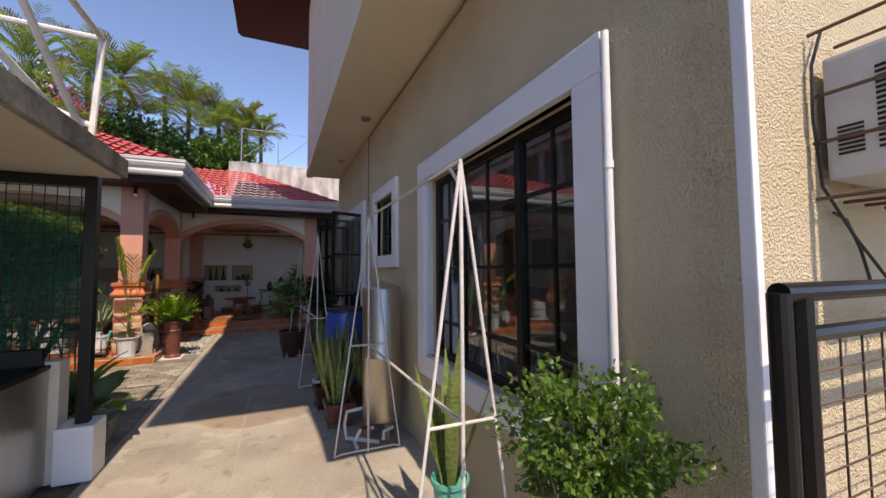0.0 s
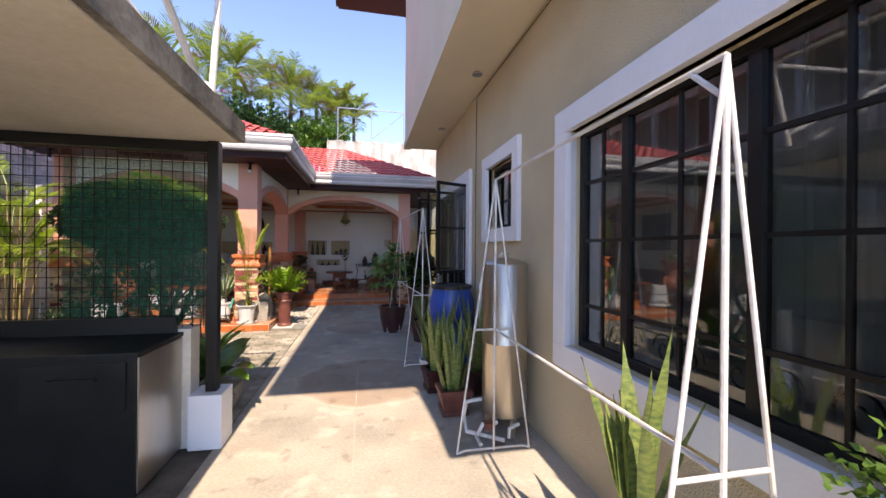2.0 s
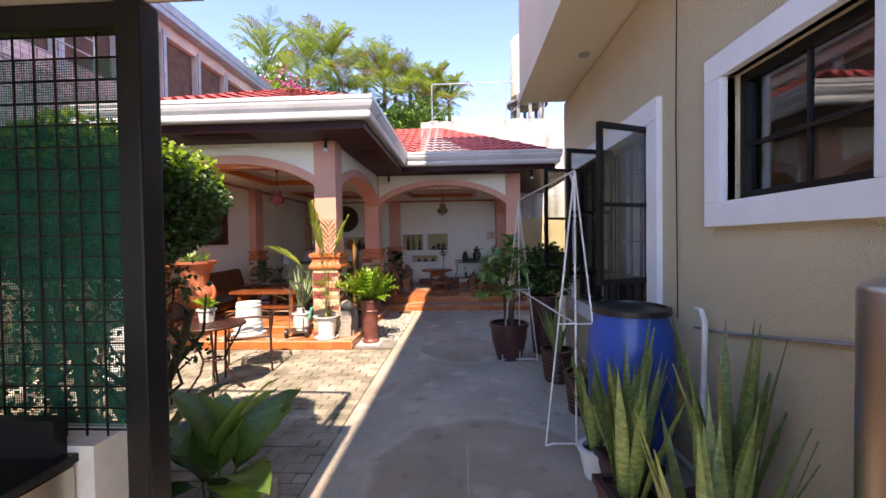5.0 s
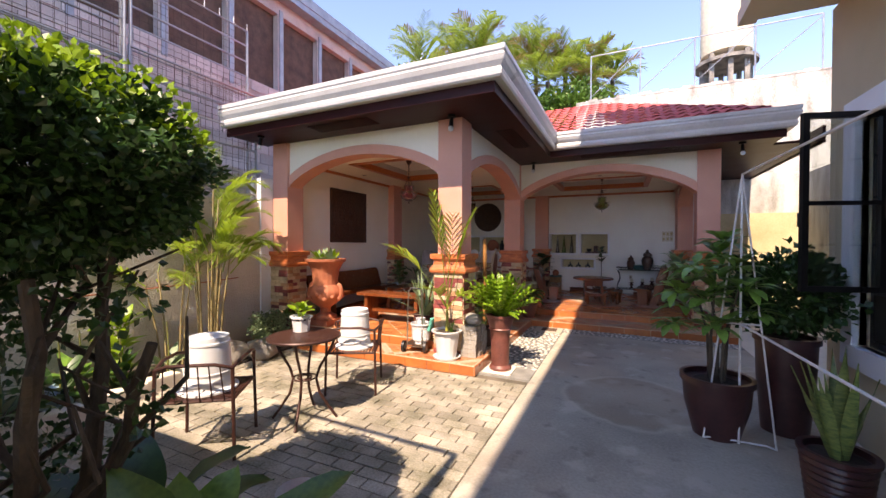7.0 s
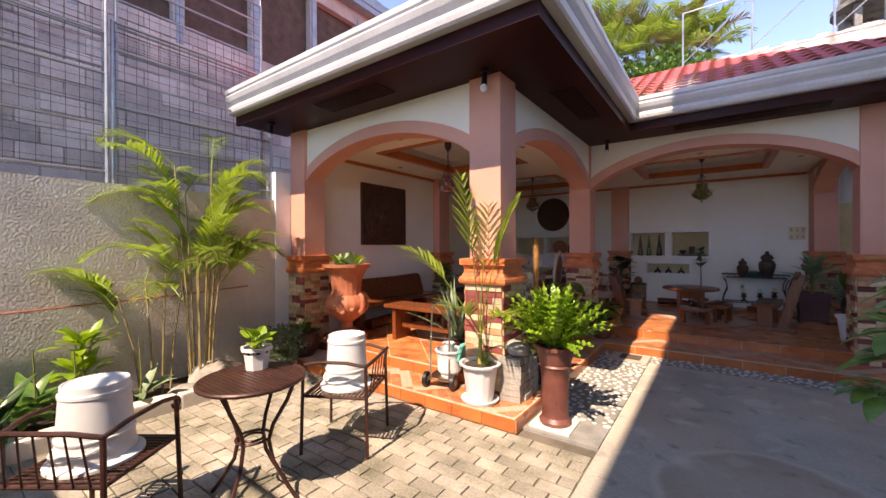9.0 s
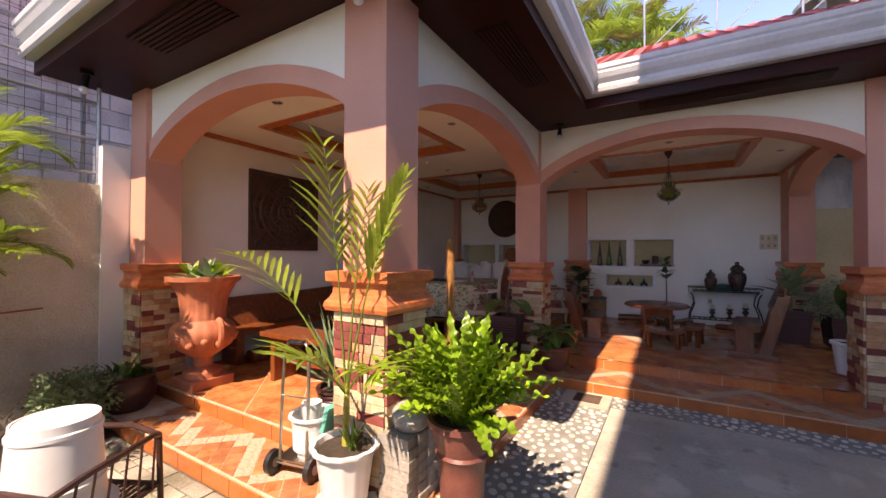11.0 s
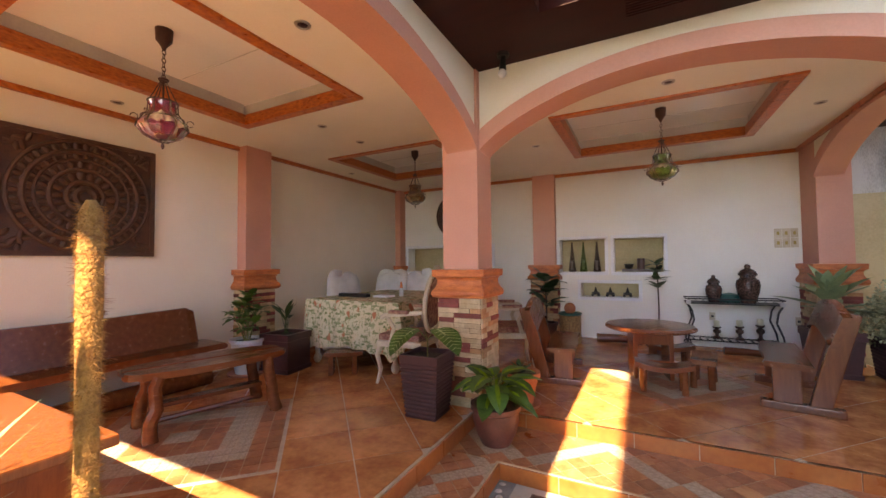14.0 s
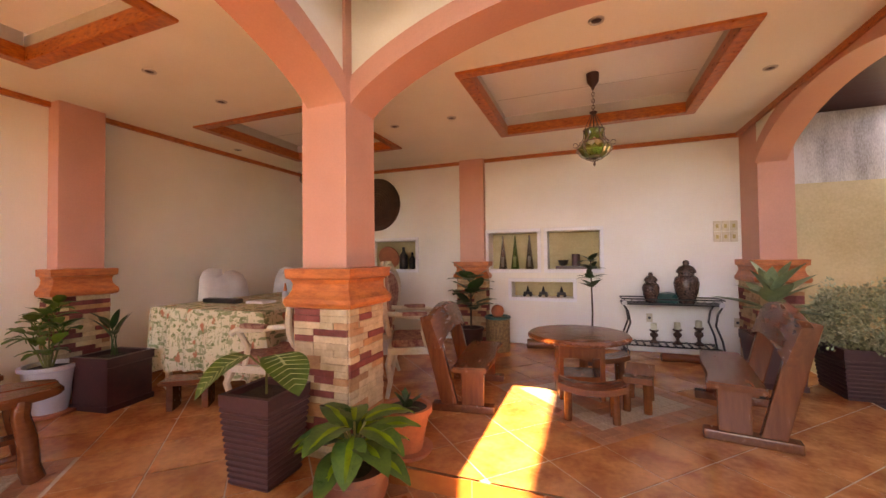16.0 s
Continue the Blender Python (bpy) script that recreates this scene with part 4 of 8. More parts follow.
# water tank behind the white wall
wt = thing("water_tank", "pale cylindrical water tank on a concrete stand", "water tank")
part("drum", lathe(B(), [(0.62, 7.2), (0.65, 7.22), (0.65, 9.4), (0.6, 9.5), (0.2, 9.62)], 28, (2.45, 18.2, 0)), M_IVORY, wt, "", True)
for k in range(8):
    a = k * math.pi / 4
    part("leg", box(B(), 2.45 + 0.6 * math.cos(a) - 0.06, 18.2 + 0.6 * math.sin(a) - 0.06, -0.1, 2.45 + 0.6 * math.cos(a) + 0.06, 18.2 + 0.6 * math.sin(a) + 0.06, 7.2), M_SLAB, wt)
part("platform", lathe(B(), [(0.8, 6.9), (0.8, 7.0)], 20, (2.45, 18.2, 0)), M_SLAB, wt)
tp = thing("pipe_trellis", "thin rusty pipe frame above the wall", "trellis")
for k in range(5):
    xx = -1.2 + 1.3 * k
    part("post", rod(B(), (xx, 16.3, 5.7), (xx, 16.3, 7.1), 0.02, seg=6), M_GALV, tp)
    if k < 4:
        part("brace", rod(B(), (xx, 16.3, 5.9), (xx + 1.3, 16.3, 7.05), 0.012, seg=5), M_GALV, tp)
part("rail", rod(B(), (-1.2, 16.3, 7.1), (4.0, 16.3, 7.1), 0.018, seg=6), M_GALV, tp)

# ---- carport ----
b = box(B(), -5.5, -3.0, 2.40, -1.08, 3.95, 2.55)
structure("carport_slab", b, M_SLAB, "weathered concrete carport slab")
structure("carport_ceiling", box(B(), -5.5, -3.0, 2.385, -1.12, 3.92, 2.397), M_SLAB_UNDER, "pale underside of the slab")
post = thing("carport_post", "black steel post on a white concrete base", "post")
part("post", box(B(), -1.335, 3.88, 0.36, -1.255, 3.97, 2.385, bevel=0.008), M_BLACK, post)
part("base", box(B(), -1.43, 3.80, 0.0, -1.19, 4.06, 0.42, bevel=0.015), M_WHITE, post, "chipped white concrete base")
structure("kerb_planter", box(B(), -1.62, 4.10, -0.05, -1.36, 4.95, 0.17, bevel=0.015), M_PALEGREY, "low grey concrete kerb")
ns = thing("netting_screen", "green shade netting on a wire-mesh screen", "screen")
b = B()
for k in range(46):
    x = -1.37 - 0.075 * k
    box(b, x - 0.003, 3.926, 0.92, x + 0.003, 3.930, 2.36)
for k in range(19):
    z = 0.94 + 0.075 * k
    box(b, -4.9, 3.930, z - 0.003, -1.34, 3.934, z + 0.003)
part("wire_mesh", b, M_BLACK, ns)
part("rail", box(B(), -4.9, 3.90, 2.30, -1.336, 3.95, 2.38), M_BLACK, ns)
# woven netting: flat crossing strips with open gaps
b = B()
for k in range(114):
    x = -1.36 - 0.0085 * k
    box(b, x - 0.0013, 3.938, 0.95, x + 0.0013, 3.9385, 2.22)
for k in range(150):
    z = 0.95 + 0.0085 * k
    box(b, -2.33, 3.9390, z - 0.0013, -1.36, 3.9395, z + 0.0013)
part("netting", b, M_GRASSWIRE, ns, "green woven shade net")
structure("screen_plinth", box(B(), -5.0, 3.86, 0.0, -1.43, 4.02, 0.92), M_SLAB_UNDER, "low plastered plinth wall")
ct = thing("kitchen_counter", "black lacquered outdoor counter with steel side", "counter")
part("body", box(B(), -3.6, 3.27, 0.0, -1.50, 3.86, 0.87, bevel=0.006), M_BLACK, ct)
part("worktop", box(B(), -3.62, 3.25, 0.87, -1.48, 3.86, 0.90, bevel=0.006), M_BLACK, ct, "glossy black worktop")
part("side_panel", box(B(), -1.498, 3.28, 0.02, -1.488, 3.85, 0.86), M_STEEL, ct, "brushed steel side panel")
part("backsplash", box(B(), -3.6, 3.82, 0.90, -1.52, 3.86, 1.02), M_BLACK, ct)
for k in range(3):
    part("drawer", box(B(), -2.1 - 0.7 * k, 3.255, 0.55, -1.55 - 0.7 * k, 3.27, 0.84, bevel=0.004), M_BLACK, ct)
    part("handle", box(B(), -1.95 - 0.7 * k, 3.235, 0.74, -1.70 - 0.7 * k, 3.256, 0.755), M_BLACK, ct)
# pipe trellis on the carport
tr = thing("roof_trellis", "white pipe trellis on the carport roof", "trellis")
ps = [((-1.25, 3.7, 2.55), (-1.27, 3.9, 3.55)), ((-1.27, 3.9, 3.55), (-3.2, 3.9, 3.62)), ((-1.27, 3.9, 3.55), (-1.35, 1.0, 3.6)), ((-1.25, 3.75, 2.75), (-3.1, 3.9, 3.58)), ((-1.27, 3.6, 2.6), (-1.9, 1.6, 3.75)), ((-1.25, 3.7, 2.55), (-1.27, 2.2, 3.57))]
for p, q in ps:
    part("pipe", rod(B(), p, q, 0.024, seg=8), M_WHITESTEEL, tr)

# ---- plants ----
def blade(bm, base, direction, length, width, droop=0.3, seg=6, fold=0.15, wavy=0.0, shape="lance", step=2.1):
    """One leaf as a folded, drooping strip; direction points along it."""
    d = Vector(direction).normalized()
    side = d.cross(Vector((0, 0, 1)))
    side = side.normalized() if side.length > 1e-3 else Vector((1, 0, 0))
    p = Vector(base)
    rows = []
    for i in range(seg + 1):
        t = i / seg
        if shape == "lance":
            w = math.sin(math.pi * min(1, 0.12 + t * 0.88)) ** 0.8
        elif shape == "ovate":
            w = math.sin(math.pi * t ** 0.7) ** 0.75 if 0 < t < 1 else 0.02
        elif shape == "sword":
            w = (0.55 + 0.45 * math.sin(math.pi * min(1, t * 1.3))) * (1 if t < 0.7 else max(0.02, (1 - t) / 0.3))
        else:
            w = min(1, 0.25 + t * 1.4) * (1 if t < 0.82 else max(0.05, (1 - t) / 0.18) ** 0.5)
        w *= width / 2
        nrm = side.cross(d).normalized()
        wv = wavy * width * math.sin(i * step)
        rows.append([bm.verts.new(p - side * w + nrm * (fold * w + wv)), bm.verts.new(p), bm.verts.new(p + side * w + nrm * (fold * w - wv))])
        p = p + d * (length / seg)
        d = (d + Vector((0, 0, -droop / seg))).normalized()
    for u, v in zip(rows, rows[1:]):
        bm.faces.new((u[0], u[1], v[1], v[0]))
        bm.faces.new((u[1], u[2], v[2], v[1]))


def polar(a, lift, r=1.0):
    return Vector((math.cos(a) * math.cos(lift), math.sin(a) * math.cos(lift), math.sin(lift))) * r


def pot(parent, profile, material, soil_r, soil_z, label="", seg=28, flute=0.0, flutes=0):
    part("pot", lathe(B(), profile, seg, (0, 0, 0), flute, flutes), material, parent, label, True)
    part("soil", lathe(B(), [(soil_r, soil_z - 0.02), (soil_r, soil_z), (0.01, soil_z + 0.012)], 16), M_SOIL, parent)


def round_pot(r, h, rim=0.02, foot=0.7, wall=0.02):
    return [(r * foot, 0), (r * foot, 0.01), (r * 0.92, h * 0.55), (r * 0.97, h - rim * 1.6), (r + rim * 0.4, h - rim * 1.5), (r + rim * 0.4, h), (r - wall, h), (r - wall, h - 0.04), (r * 0.5, h - 0.05)]


def ribbed_pot(r, h, foot=0.75, n=9):
    p = [(r * foot, 0)]
    for i in range(n):
        t = i / n
        rr = r * (foot + (1 - foot) * t)
        p += [(rr, h * t + 0.002), (rr + 0.008, h * (t + 0.25 / n)), (rr + 0.008, h * (t + 0.7 / n)), (rr, h * (t + 0.95 / n))]
    return p + [(r + 0.012, h - 0.02), (r + 0.012, h), (r - 0.02, h), (r - 0.02, h - 0.04), (r * 0.5, h - 0.05)]


def square_pot(parent, s0, s1, h, material, ribs=0, label=""):
    """Tapered square planter, with level ribs when asked."""
    bm = B()
    prof = [(s0, 0)]
    if ribs:
        for i in range(ribs):
            t0 = i / ribs
            prof += [(s0 + (s1 - s0) * t0 - 0.004, h * 0.86 * t0 + 0.001), (s0 + (s1 - s0) * t0 + 0.006, h * 0.86 * (t0 + 0.3 / ribs)), (s0 + (s1 - s0) * t0 + 0.006, h * 0.86 * (t0 + 0.75 / ribs))]
        prof += [(s1 - 0.004, h * 0.865), (s1 + 0.004, h * 0.87), (s1 + 0.006, h)]
    else:
        prof += [(s0 + 0.012, 0.005), (s0 + 0.012, 0.05), (s0, 0.055), (s1, h * 0.82), (s1 + 0.012, h * 0.83), (s1 + 0.012, h)]
    prof += [(s1 - 0.025, h), (s1 - 0.025, h - 0.05), (0.01, h - 0.05)]
    rings = [[bm.verts.new((x * s, y * s, z)) for x, y in ((-1, -1), (1, -1), (1, 1), (-1, 1))] for s, z in prof]
    for u, v in zip(rings, rings[1:]):
        for k in range(4):
            bm.faces.new((u[k], u[(k + 1) % 4], v[(k + 1) % 4], v[k]))
    bm.faces.new(rings[0][::-1])
    part("pot", bm, material, parent, label)
    part("soil", box(B(), -s1 + 0.026, -s1 + 0.026, h - 0.048, s1 - 0.026, s1 - 0.026, h - 0.035), M_SOIL, parent)


def sword_leaves(parent, n, z, r, lo, hi, seed, w=0.055, lean=0.25, material=None):
    rng = random.Random(seed)
    for i in range(n):
        a = rng.uniform(0, 6.28)
        q = r * math.sqrt(rng.random())
        bm = B()
        ln_ = rng.uniform(lo, hi)
        blade(bm, (q * math.cos(a), q * math.sin(a), z), polar(a + rng.uniform(-.5, .5), radians(90) - lean * rng.uniform(0.2, 1.1)), ln_, w * rng.uniform(0.8, 1.2), 0.05, 7, 0.35, 0.06, "sword")
        part("leaf", bm, material or M_SNAKE, parent, "", True)


def whorl(parent, n, at, length, width, seed, material, lift=(0.1, 0.9), droop=0.6, shape="ovate", fold=0.15, wavy=0.0, stalk=0.0, spread=0.02, name="leaf", seg=6):
    rng = random.Random(seed)
    for i in range(n):
        a = 6.283 * i / n * 1.0 + rng.uniform(-0.4, 0.4)
        lf = rng.uniform(*lift)
        d = polar(a, lf)
        p = Vector(at) + Vector((rng.uniform(-spread, spread), rng.uniform(-spread, spread), 0))
        bm = B()
        if stalk:
            q = p + polar(a, min(1.45, lf + 0.5)) * stalk * rng.uniform(0.7, 1.2)
            tube(bm, [p, (p + q) / 2 + Vector((0, 0, 0.01)), q], 0.004, 5)
            p = q
        blade(bm, p, d, length * rng.uniform(0.75, 1.15), width * rng.uniform(0.8, 1.15), droop, seg, fold, wavy, shape)
        part(name, bm, material, parent, "", True)


def frond(parent, base, a, lift, length, material, leaf=0.3, n=24, seed=0, droop=1.0, w=0.022, name="frond", start=0.17):
    """Feather-like palm leaf."""
    rng = random.Random(seed)
    bm = B()
    d = polar(a, lift)
    p = Vector(base)
    pts, dirs = [], []
    for i in range(n):
        pts.append(p.copy())
        dirs.append(d.copy())
        p = p + d * length / n
        d = (d + Vector((0, 0, -droop * (i / n) / n * 2))).normalized()
    tube(bm, pts, 0.008, 5, 0.002)
    for i in range(max(2, int(n * start)), n):
        t = i / n
        ll = leaf * (0.5 + 0.9 * math.sin(math.pi * min(0.95, t)))
        side = dirs[i].cross(Vector((0, 0, 1))).normalized()
        for s in (-1, 1):
            dd = (side * s * 0.8 + dirs[i] * 0.75 + Vector((0, 0, rng.uniform(0.0, 0.35)))).normalized()
            blade(bm, pts[i], dd, ll * rng.uniform(0.85, 1.1), w, rng.uniform(0.3, 0.7), 3, 0.2, 0, "lance")
    return part(name, bm, material, parent, "", True)


def small_leaf_crown(seed, n, centre, radius, leaf, shell=0.55, bumps=0.16):
    """Crown of many small leaves scattered through an uneven ball."""
    rng = random.Random(seed)
    verts, faces = [], []
    c = Vector(centre)
    for i in range(n):
        d = Vector((rng.gauss(0, 1), rng.gauss(0, 1), rng.gauss(0, 1))).normalized()
        rr = 1 + bumps * noise.noise(d * 2.3 + Vector((seed, 0, 0))) * 2
        q = shell + (1 - shell) * rng.random() ** 0.5
        p = c + Vector((d.x * radius[0], d.y * radius[1], d.z * radius[2])) * rr * q
        ax = (d + Vector((rng.gauss(0, 0.7), rng.gauss(0, 0.7), rng.gauss(0, 0.7)))).normalized()
        sd = ax.orthogonal().normalized()
        sd = Matrix.Rotation(rng.uniform(0, 6.28), 3, ax) @ sd
        l, w = leaf * rng.uniform(0.7, 1.3), leaf * rng.uniform(0.3, 0.5)
        nr = ax.cross(sd)
        k = len(verts)
        verts += [p, p + ax * l * 0.5 + nr * w + sd * 0.1 * l, p + ax * l, p + ax * l * 0.5 - nr * w + sd * 0.1 * l]
        faces += [(k, k + 1, k + 2), (k, k + 2, k + 3)]
    return verts, faces


def stuff_mesh(name, verts, faces, material, parent, label=""):
    me = bpy.data.meshes.new(name)
    me.from_pydata([tuple(v) for v in verts], [], faces)
    me.materials.append(material)
    ob = new(name, me)
    ob.parent = parent
    return tagged(ob, label, kind="stuff")


M_SNAKE = mat("snake_plant_leaf", (0.22, 0.27, 0.075), (0.065, 0.12, 0.04), 0.4, scale=22, fine=50, bump=0.05, trans=0.1, per_object=0.25, stretch=(1, 1, 2.5))
M_AGAVE = mat("grey_green_leaf", (0.22, 0.31, 0.165), (0.13, 0.20, 0.10), 0.5, scale=6, fine=40, bump=0.05, trans=0.15, per_object=0.15)

M_LEAF_GLOSS = mat("glossy_broad_leaf", (0.19, 0.35, 0.065), (0.075, 0.18, 0.035), 0.3, scale=5, fine=40, bump=0.05, trans=0.3, per_object=0.4)

# clipped tree beside the paving
T = thing("topiary_tree", "round clipped tree with bare twisted stems", "tree", Matrix.Translation((-2.1, 4.6, 0)))
rng = random.Random(21)
for k, (ex, ey, ez) in enumerate(((0.35, -0.05, 1.45), (0.05, 0.25, 1.55), (-0.3, -0.1, 1.5), (0.15, -0.35, 1.4), (0.3, 0.25, 1.2))):
    pts = []
    for i in range(9):
        t = i / 8
        pts.append((ex * t + rng.uniform(-.04, .04), ey * t + rng.uniform(-.04, .04), ez * t * (0.8 + 0.2 * t)))
    part("trunk", tube(B(), pts, 0.045, 8, 0.018), M_BARK, T, "", True)
    for j in range(4):
        q = Vector(pts[4 + j])
        part("branch", tube(B(), [q, q + Vector((rng.uniform(-.2, .2), rng.uniform(-.2, .2), 0.18)), q + Vector((rng.uniform(-.22, .22), rng.uniform(-.22, .22), 0.42))], 0.014, 6, 0.005), M_BARK, T, "", True)
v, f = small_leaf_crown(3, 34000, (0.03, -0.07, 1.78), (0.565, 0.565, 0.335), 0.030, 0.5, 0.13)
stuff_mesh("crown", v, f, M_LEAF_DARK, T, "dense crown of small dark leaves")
# lit top against shaded body is put into colour: lime leaves above z 1.88
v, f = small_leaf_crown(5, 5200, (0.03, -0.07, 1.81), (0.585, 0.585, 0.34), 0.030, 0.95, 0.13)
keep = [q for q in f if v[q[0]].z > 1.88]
stuff_mesh("fresh_foliage", v, keep, M_LEAF_LIME, T, "lime leaves on the crown top, coloured as if sunlit")
for k, (cx, cy, cz, r, n) in enumerate(((0.0, -0.1, 1.42, 0.34, 600), (0.3, 0.1, 1.38, 0.15, 120), (-0.3, 0.05, 1.25, 0.26, 420), (0.12, -0.28, 1.12, 0.14, 90), (-0.35, -0.15, 0.9, 0.26, 380), (-0.2, 0.2, 0.7, 0.18, 160), (0.3, 0.2, 1.0, 0.10, 60), (-0.42, 0.1, 0.55, 0.24, 260))):
    v, f = small_leaf_crown(9 + k, n, (cx, cy, cz), (r, r, r * 0.9), 0.036, 0.15, 0.5)
    stuff_mesh("lower_leaves", v, f, M_LEAF_DARK, T, "leaves on the lower twigs")

# broad-leaved plants under the tree
for k, (px, py, n, s) in enumerate(((-1.66, 4.84, 12, 0.62), (-2.2, 5.0, 8, 0.46), (-1.85, 4.35, 7, 0.42))):
    P = thing("broadleaf_plant", "low plant with large glossy dark green leaves", "plant", Matrix.Translation((px, py, -0.02)), "broadleaf plants")
    whorl(P, n, (0, 0, 0.02), s, 0.25, 40 + k, M_LEAF_DARK if k else M_LEAF_GLOSS, (0.35, 1.25), 1.0, "ovate", 0.25, 0.03, 0.28, 0.05, seg=8)

# areca palms along the garden wall
for k, (px, py, hh, n) in enumerate(((-5.1, 7.25, 2.5, 14), (-5.25, 6.9, 1.4, 4))):
    P = thing("areca_palm", "clumping palm with feathery light green fronds", "palm", Matrix.Translation((px, py, 0.02)), "areca palms")
    rng = random.Random(60 + k)
    for i in range(n):
        a = 6.283 * i / n + rng.uniform(-0.3, 0.3)
        q = rng.uniform(0.03, 0.16)
        base = Vector((q * math.cos(a), q * math.sin(a), 0))
        top = base * 2.2 + Vector((0, 0, hh * rng.uniform(0.55, 1.0)))
        part("cane", tube(B(), [base, base.lerp(top, 0.5) - base * 0.2, top], 0.013, 6, 0.008), M_CANEBROWN, P, "", True)
        for j in range(3):
            frond(P, top - Vector((0, 0, 0.12 * j)), a + rng.uniform(-1.6, 1.6), rng.uniform(0.35, 1.25), rng.uniform(0.55, 0.9), M_LEAF_PALM if (i + j) % 3 else M_LEAF_FRESH, 0.19, 30, k * 90 + i * 3 + j, 1.5, 0.021, start=0.2)
# bed along the wall
structure("planting_bed", box(B(), -5.6, 3.5, -0.1, -4.72, 8.25, 0.03), M_SOIL, "dark soil bed along the garden wall")
b = B()
rng = random.Random(5)
y = 3.6
while y < 7.0:
    w = rng.uniform(0.35, 0.6)
    xo = -4.75 + 0.25 * max(0, (6.2 - y)) * 0.6
    box(b, xo - 0.08, y, -0.05, xo + 0.08, y + w - 0.02, 0.14, None, 0.02)
    y += w
structure("bed_kerb", b, M_SLAB_UNDER, "rough mortared kerb of the planting bed")
for k, (px, py, s) in enumerate(((-4.95, 7.35, 0.26), (-4.75, 7.75, 0.22), (-5.1, 8.1, 0.16), (-4.85, 7.0, 0.14))):
    bm = B()
    bmesh.ops.create_icosphere(bm, subdivisions=3, radius=s)
    for v in bm.verts:
        v.co *= 1 + 0.35 * noise.noise(v.co * 5 + Vector((k * 3, 0, 0))) + 0.10 * noise.noise(v.co * 17)
        v.co.z *= 0.7
    bmesh.ops.translate(bm, verts=bm.verts, vec=(px, py, s * 0.45))
    tagged(part("boulder", bm, M_PALEGREY, None, "rough grey-tan garden boulder beside the bed", True), category="rock", group="garden boulders")
for k, (px, py, m_, n, l) in enumerate(((-5.2, 6.3, M_LEAF_LIME, 48, 0.22), (-5.0, 5.75, M_LEAF_DARK, 18, 0.42), (-5.2, 5.0, M_LEAF_DARK, 16, 0.45), (-4.95, 6.65, M_AGAVE, 8, 0.3), (-5.15, 4.4, M_LEAF_LIME, 24, 0.28), (-4.75, 5.3, M_LEAF_DARK, 18, 0.4), (-5.25, 6.0, M_LEAF_GLOSS, 16, 0.36), (-4.6, 4.7, M_LEAF_DARK, 16, 0.45), (-4.95, 6.2, M_LEAF_DARK, 14, 0.28))):
    P = thing("bed_shrub", "leafy shrub in the garden bed", "shrub", Matrix.Translation((px, py, 0.02)), "bed shrubs")
    for lv in range(3 if m_ is M_LEAF_LIME else 1):
        whorl(P, n // (3 if m_ is M_LEAF_LIME else 1), (0, 0, 0.05 + 0.25 * lv), l, 0.1, 90 + k * 3 + lv, m_, (0.2, 1.1), 0.7, "ovate", 0.2, 0.02, 0.12, 0.06)
    part("stem", tube(B(), [(0, 0, 0), (0.02, 0.01, 0.3), (0, 0, 0.65)], 0.012, 6, 0.006), M_CANE, P)
P = thing("ground_shrub", "small round shrub with pale tiny leaves", "shrub", Matrix.Translation((-4.95, 8.05, 0.0)))
v, f = small_leaf_crown(15, 2600, (0, 0, 0.32), (0.3, 0.28, 0.24), 0.035, 0.3, 0.3)
stuff_mesh("crown", v, f, M_AGAVE, P)

# snake plants and other pots along the house
for k, (px, py, s, h, n, hi, mt_) in enumerate(((0.72, 4.15, 0.14, 0.24, 15, 0.85, M_DARKPOT), (0.66, 4.75, 0.13, 0.24, 12, 0.8, M_DARKPOT), (0.78, 5.05, 0.13, 0.24, 16, 0.95, M_DARKPOT), (1.10, 4.62, 0.14, 0.26, 17, 1.05, M_DARKPOT))):
    P = thing("snake_plant", "tall mottled snake plant in a square brown pot", "potted plant", Matrix.Translation((px, py, 0)) @ Matrix.Rotation(0.1 * k, 4, "Z"), "snake plants")
    square_pot(P, s * 0.8, s, h, M_DARKPOT if k else M_DARKCLAY, 0)
    sword_leaves(P, n + 3, h - 0.05, s * 0.7, 0.5, hi, 100 + k, 0.06, 0.38)
P = thing("snake_plant", "mottled snake plant in a turquoise plastic pot", "potted plant", Matrix.Translation((1.02, 1.98, 0)), "snake plants")
part("stand", box(B(), -0.12, -0.12, 0.0, 0.12, 0.12, 0.16), M_SLAB_UNDER, P, "concrete block under the pot")
part("pot", lathe(B(), [(0.075, 0.16), (0.10, 0.40), (0.112, 0.40), (0.112, 0.425), (0.098, 0.425), (0.09, 0.38), (0.05, 0.37)], 24), M_TURQ, P, "turquoise plastic pot", True)
sword_leaves(P, 9, 0.37, 0.05, 0.5, 0.98, 131, 0.085, 0.32)
P = thing("white_pot", "white plastic pot with snake plant beside the drum", "potted plant", Matrix.Translation((0.66, 5.25, 0)))
pot(P, round_pot(0.11, 0.2), M_WHITEPLASTIC, 0.09, 0.16)
sword_leaves(P, 9, 0.16, 0.05, 0.4, 0.7, 141, 0.07, 0.4)

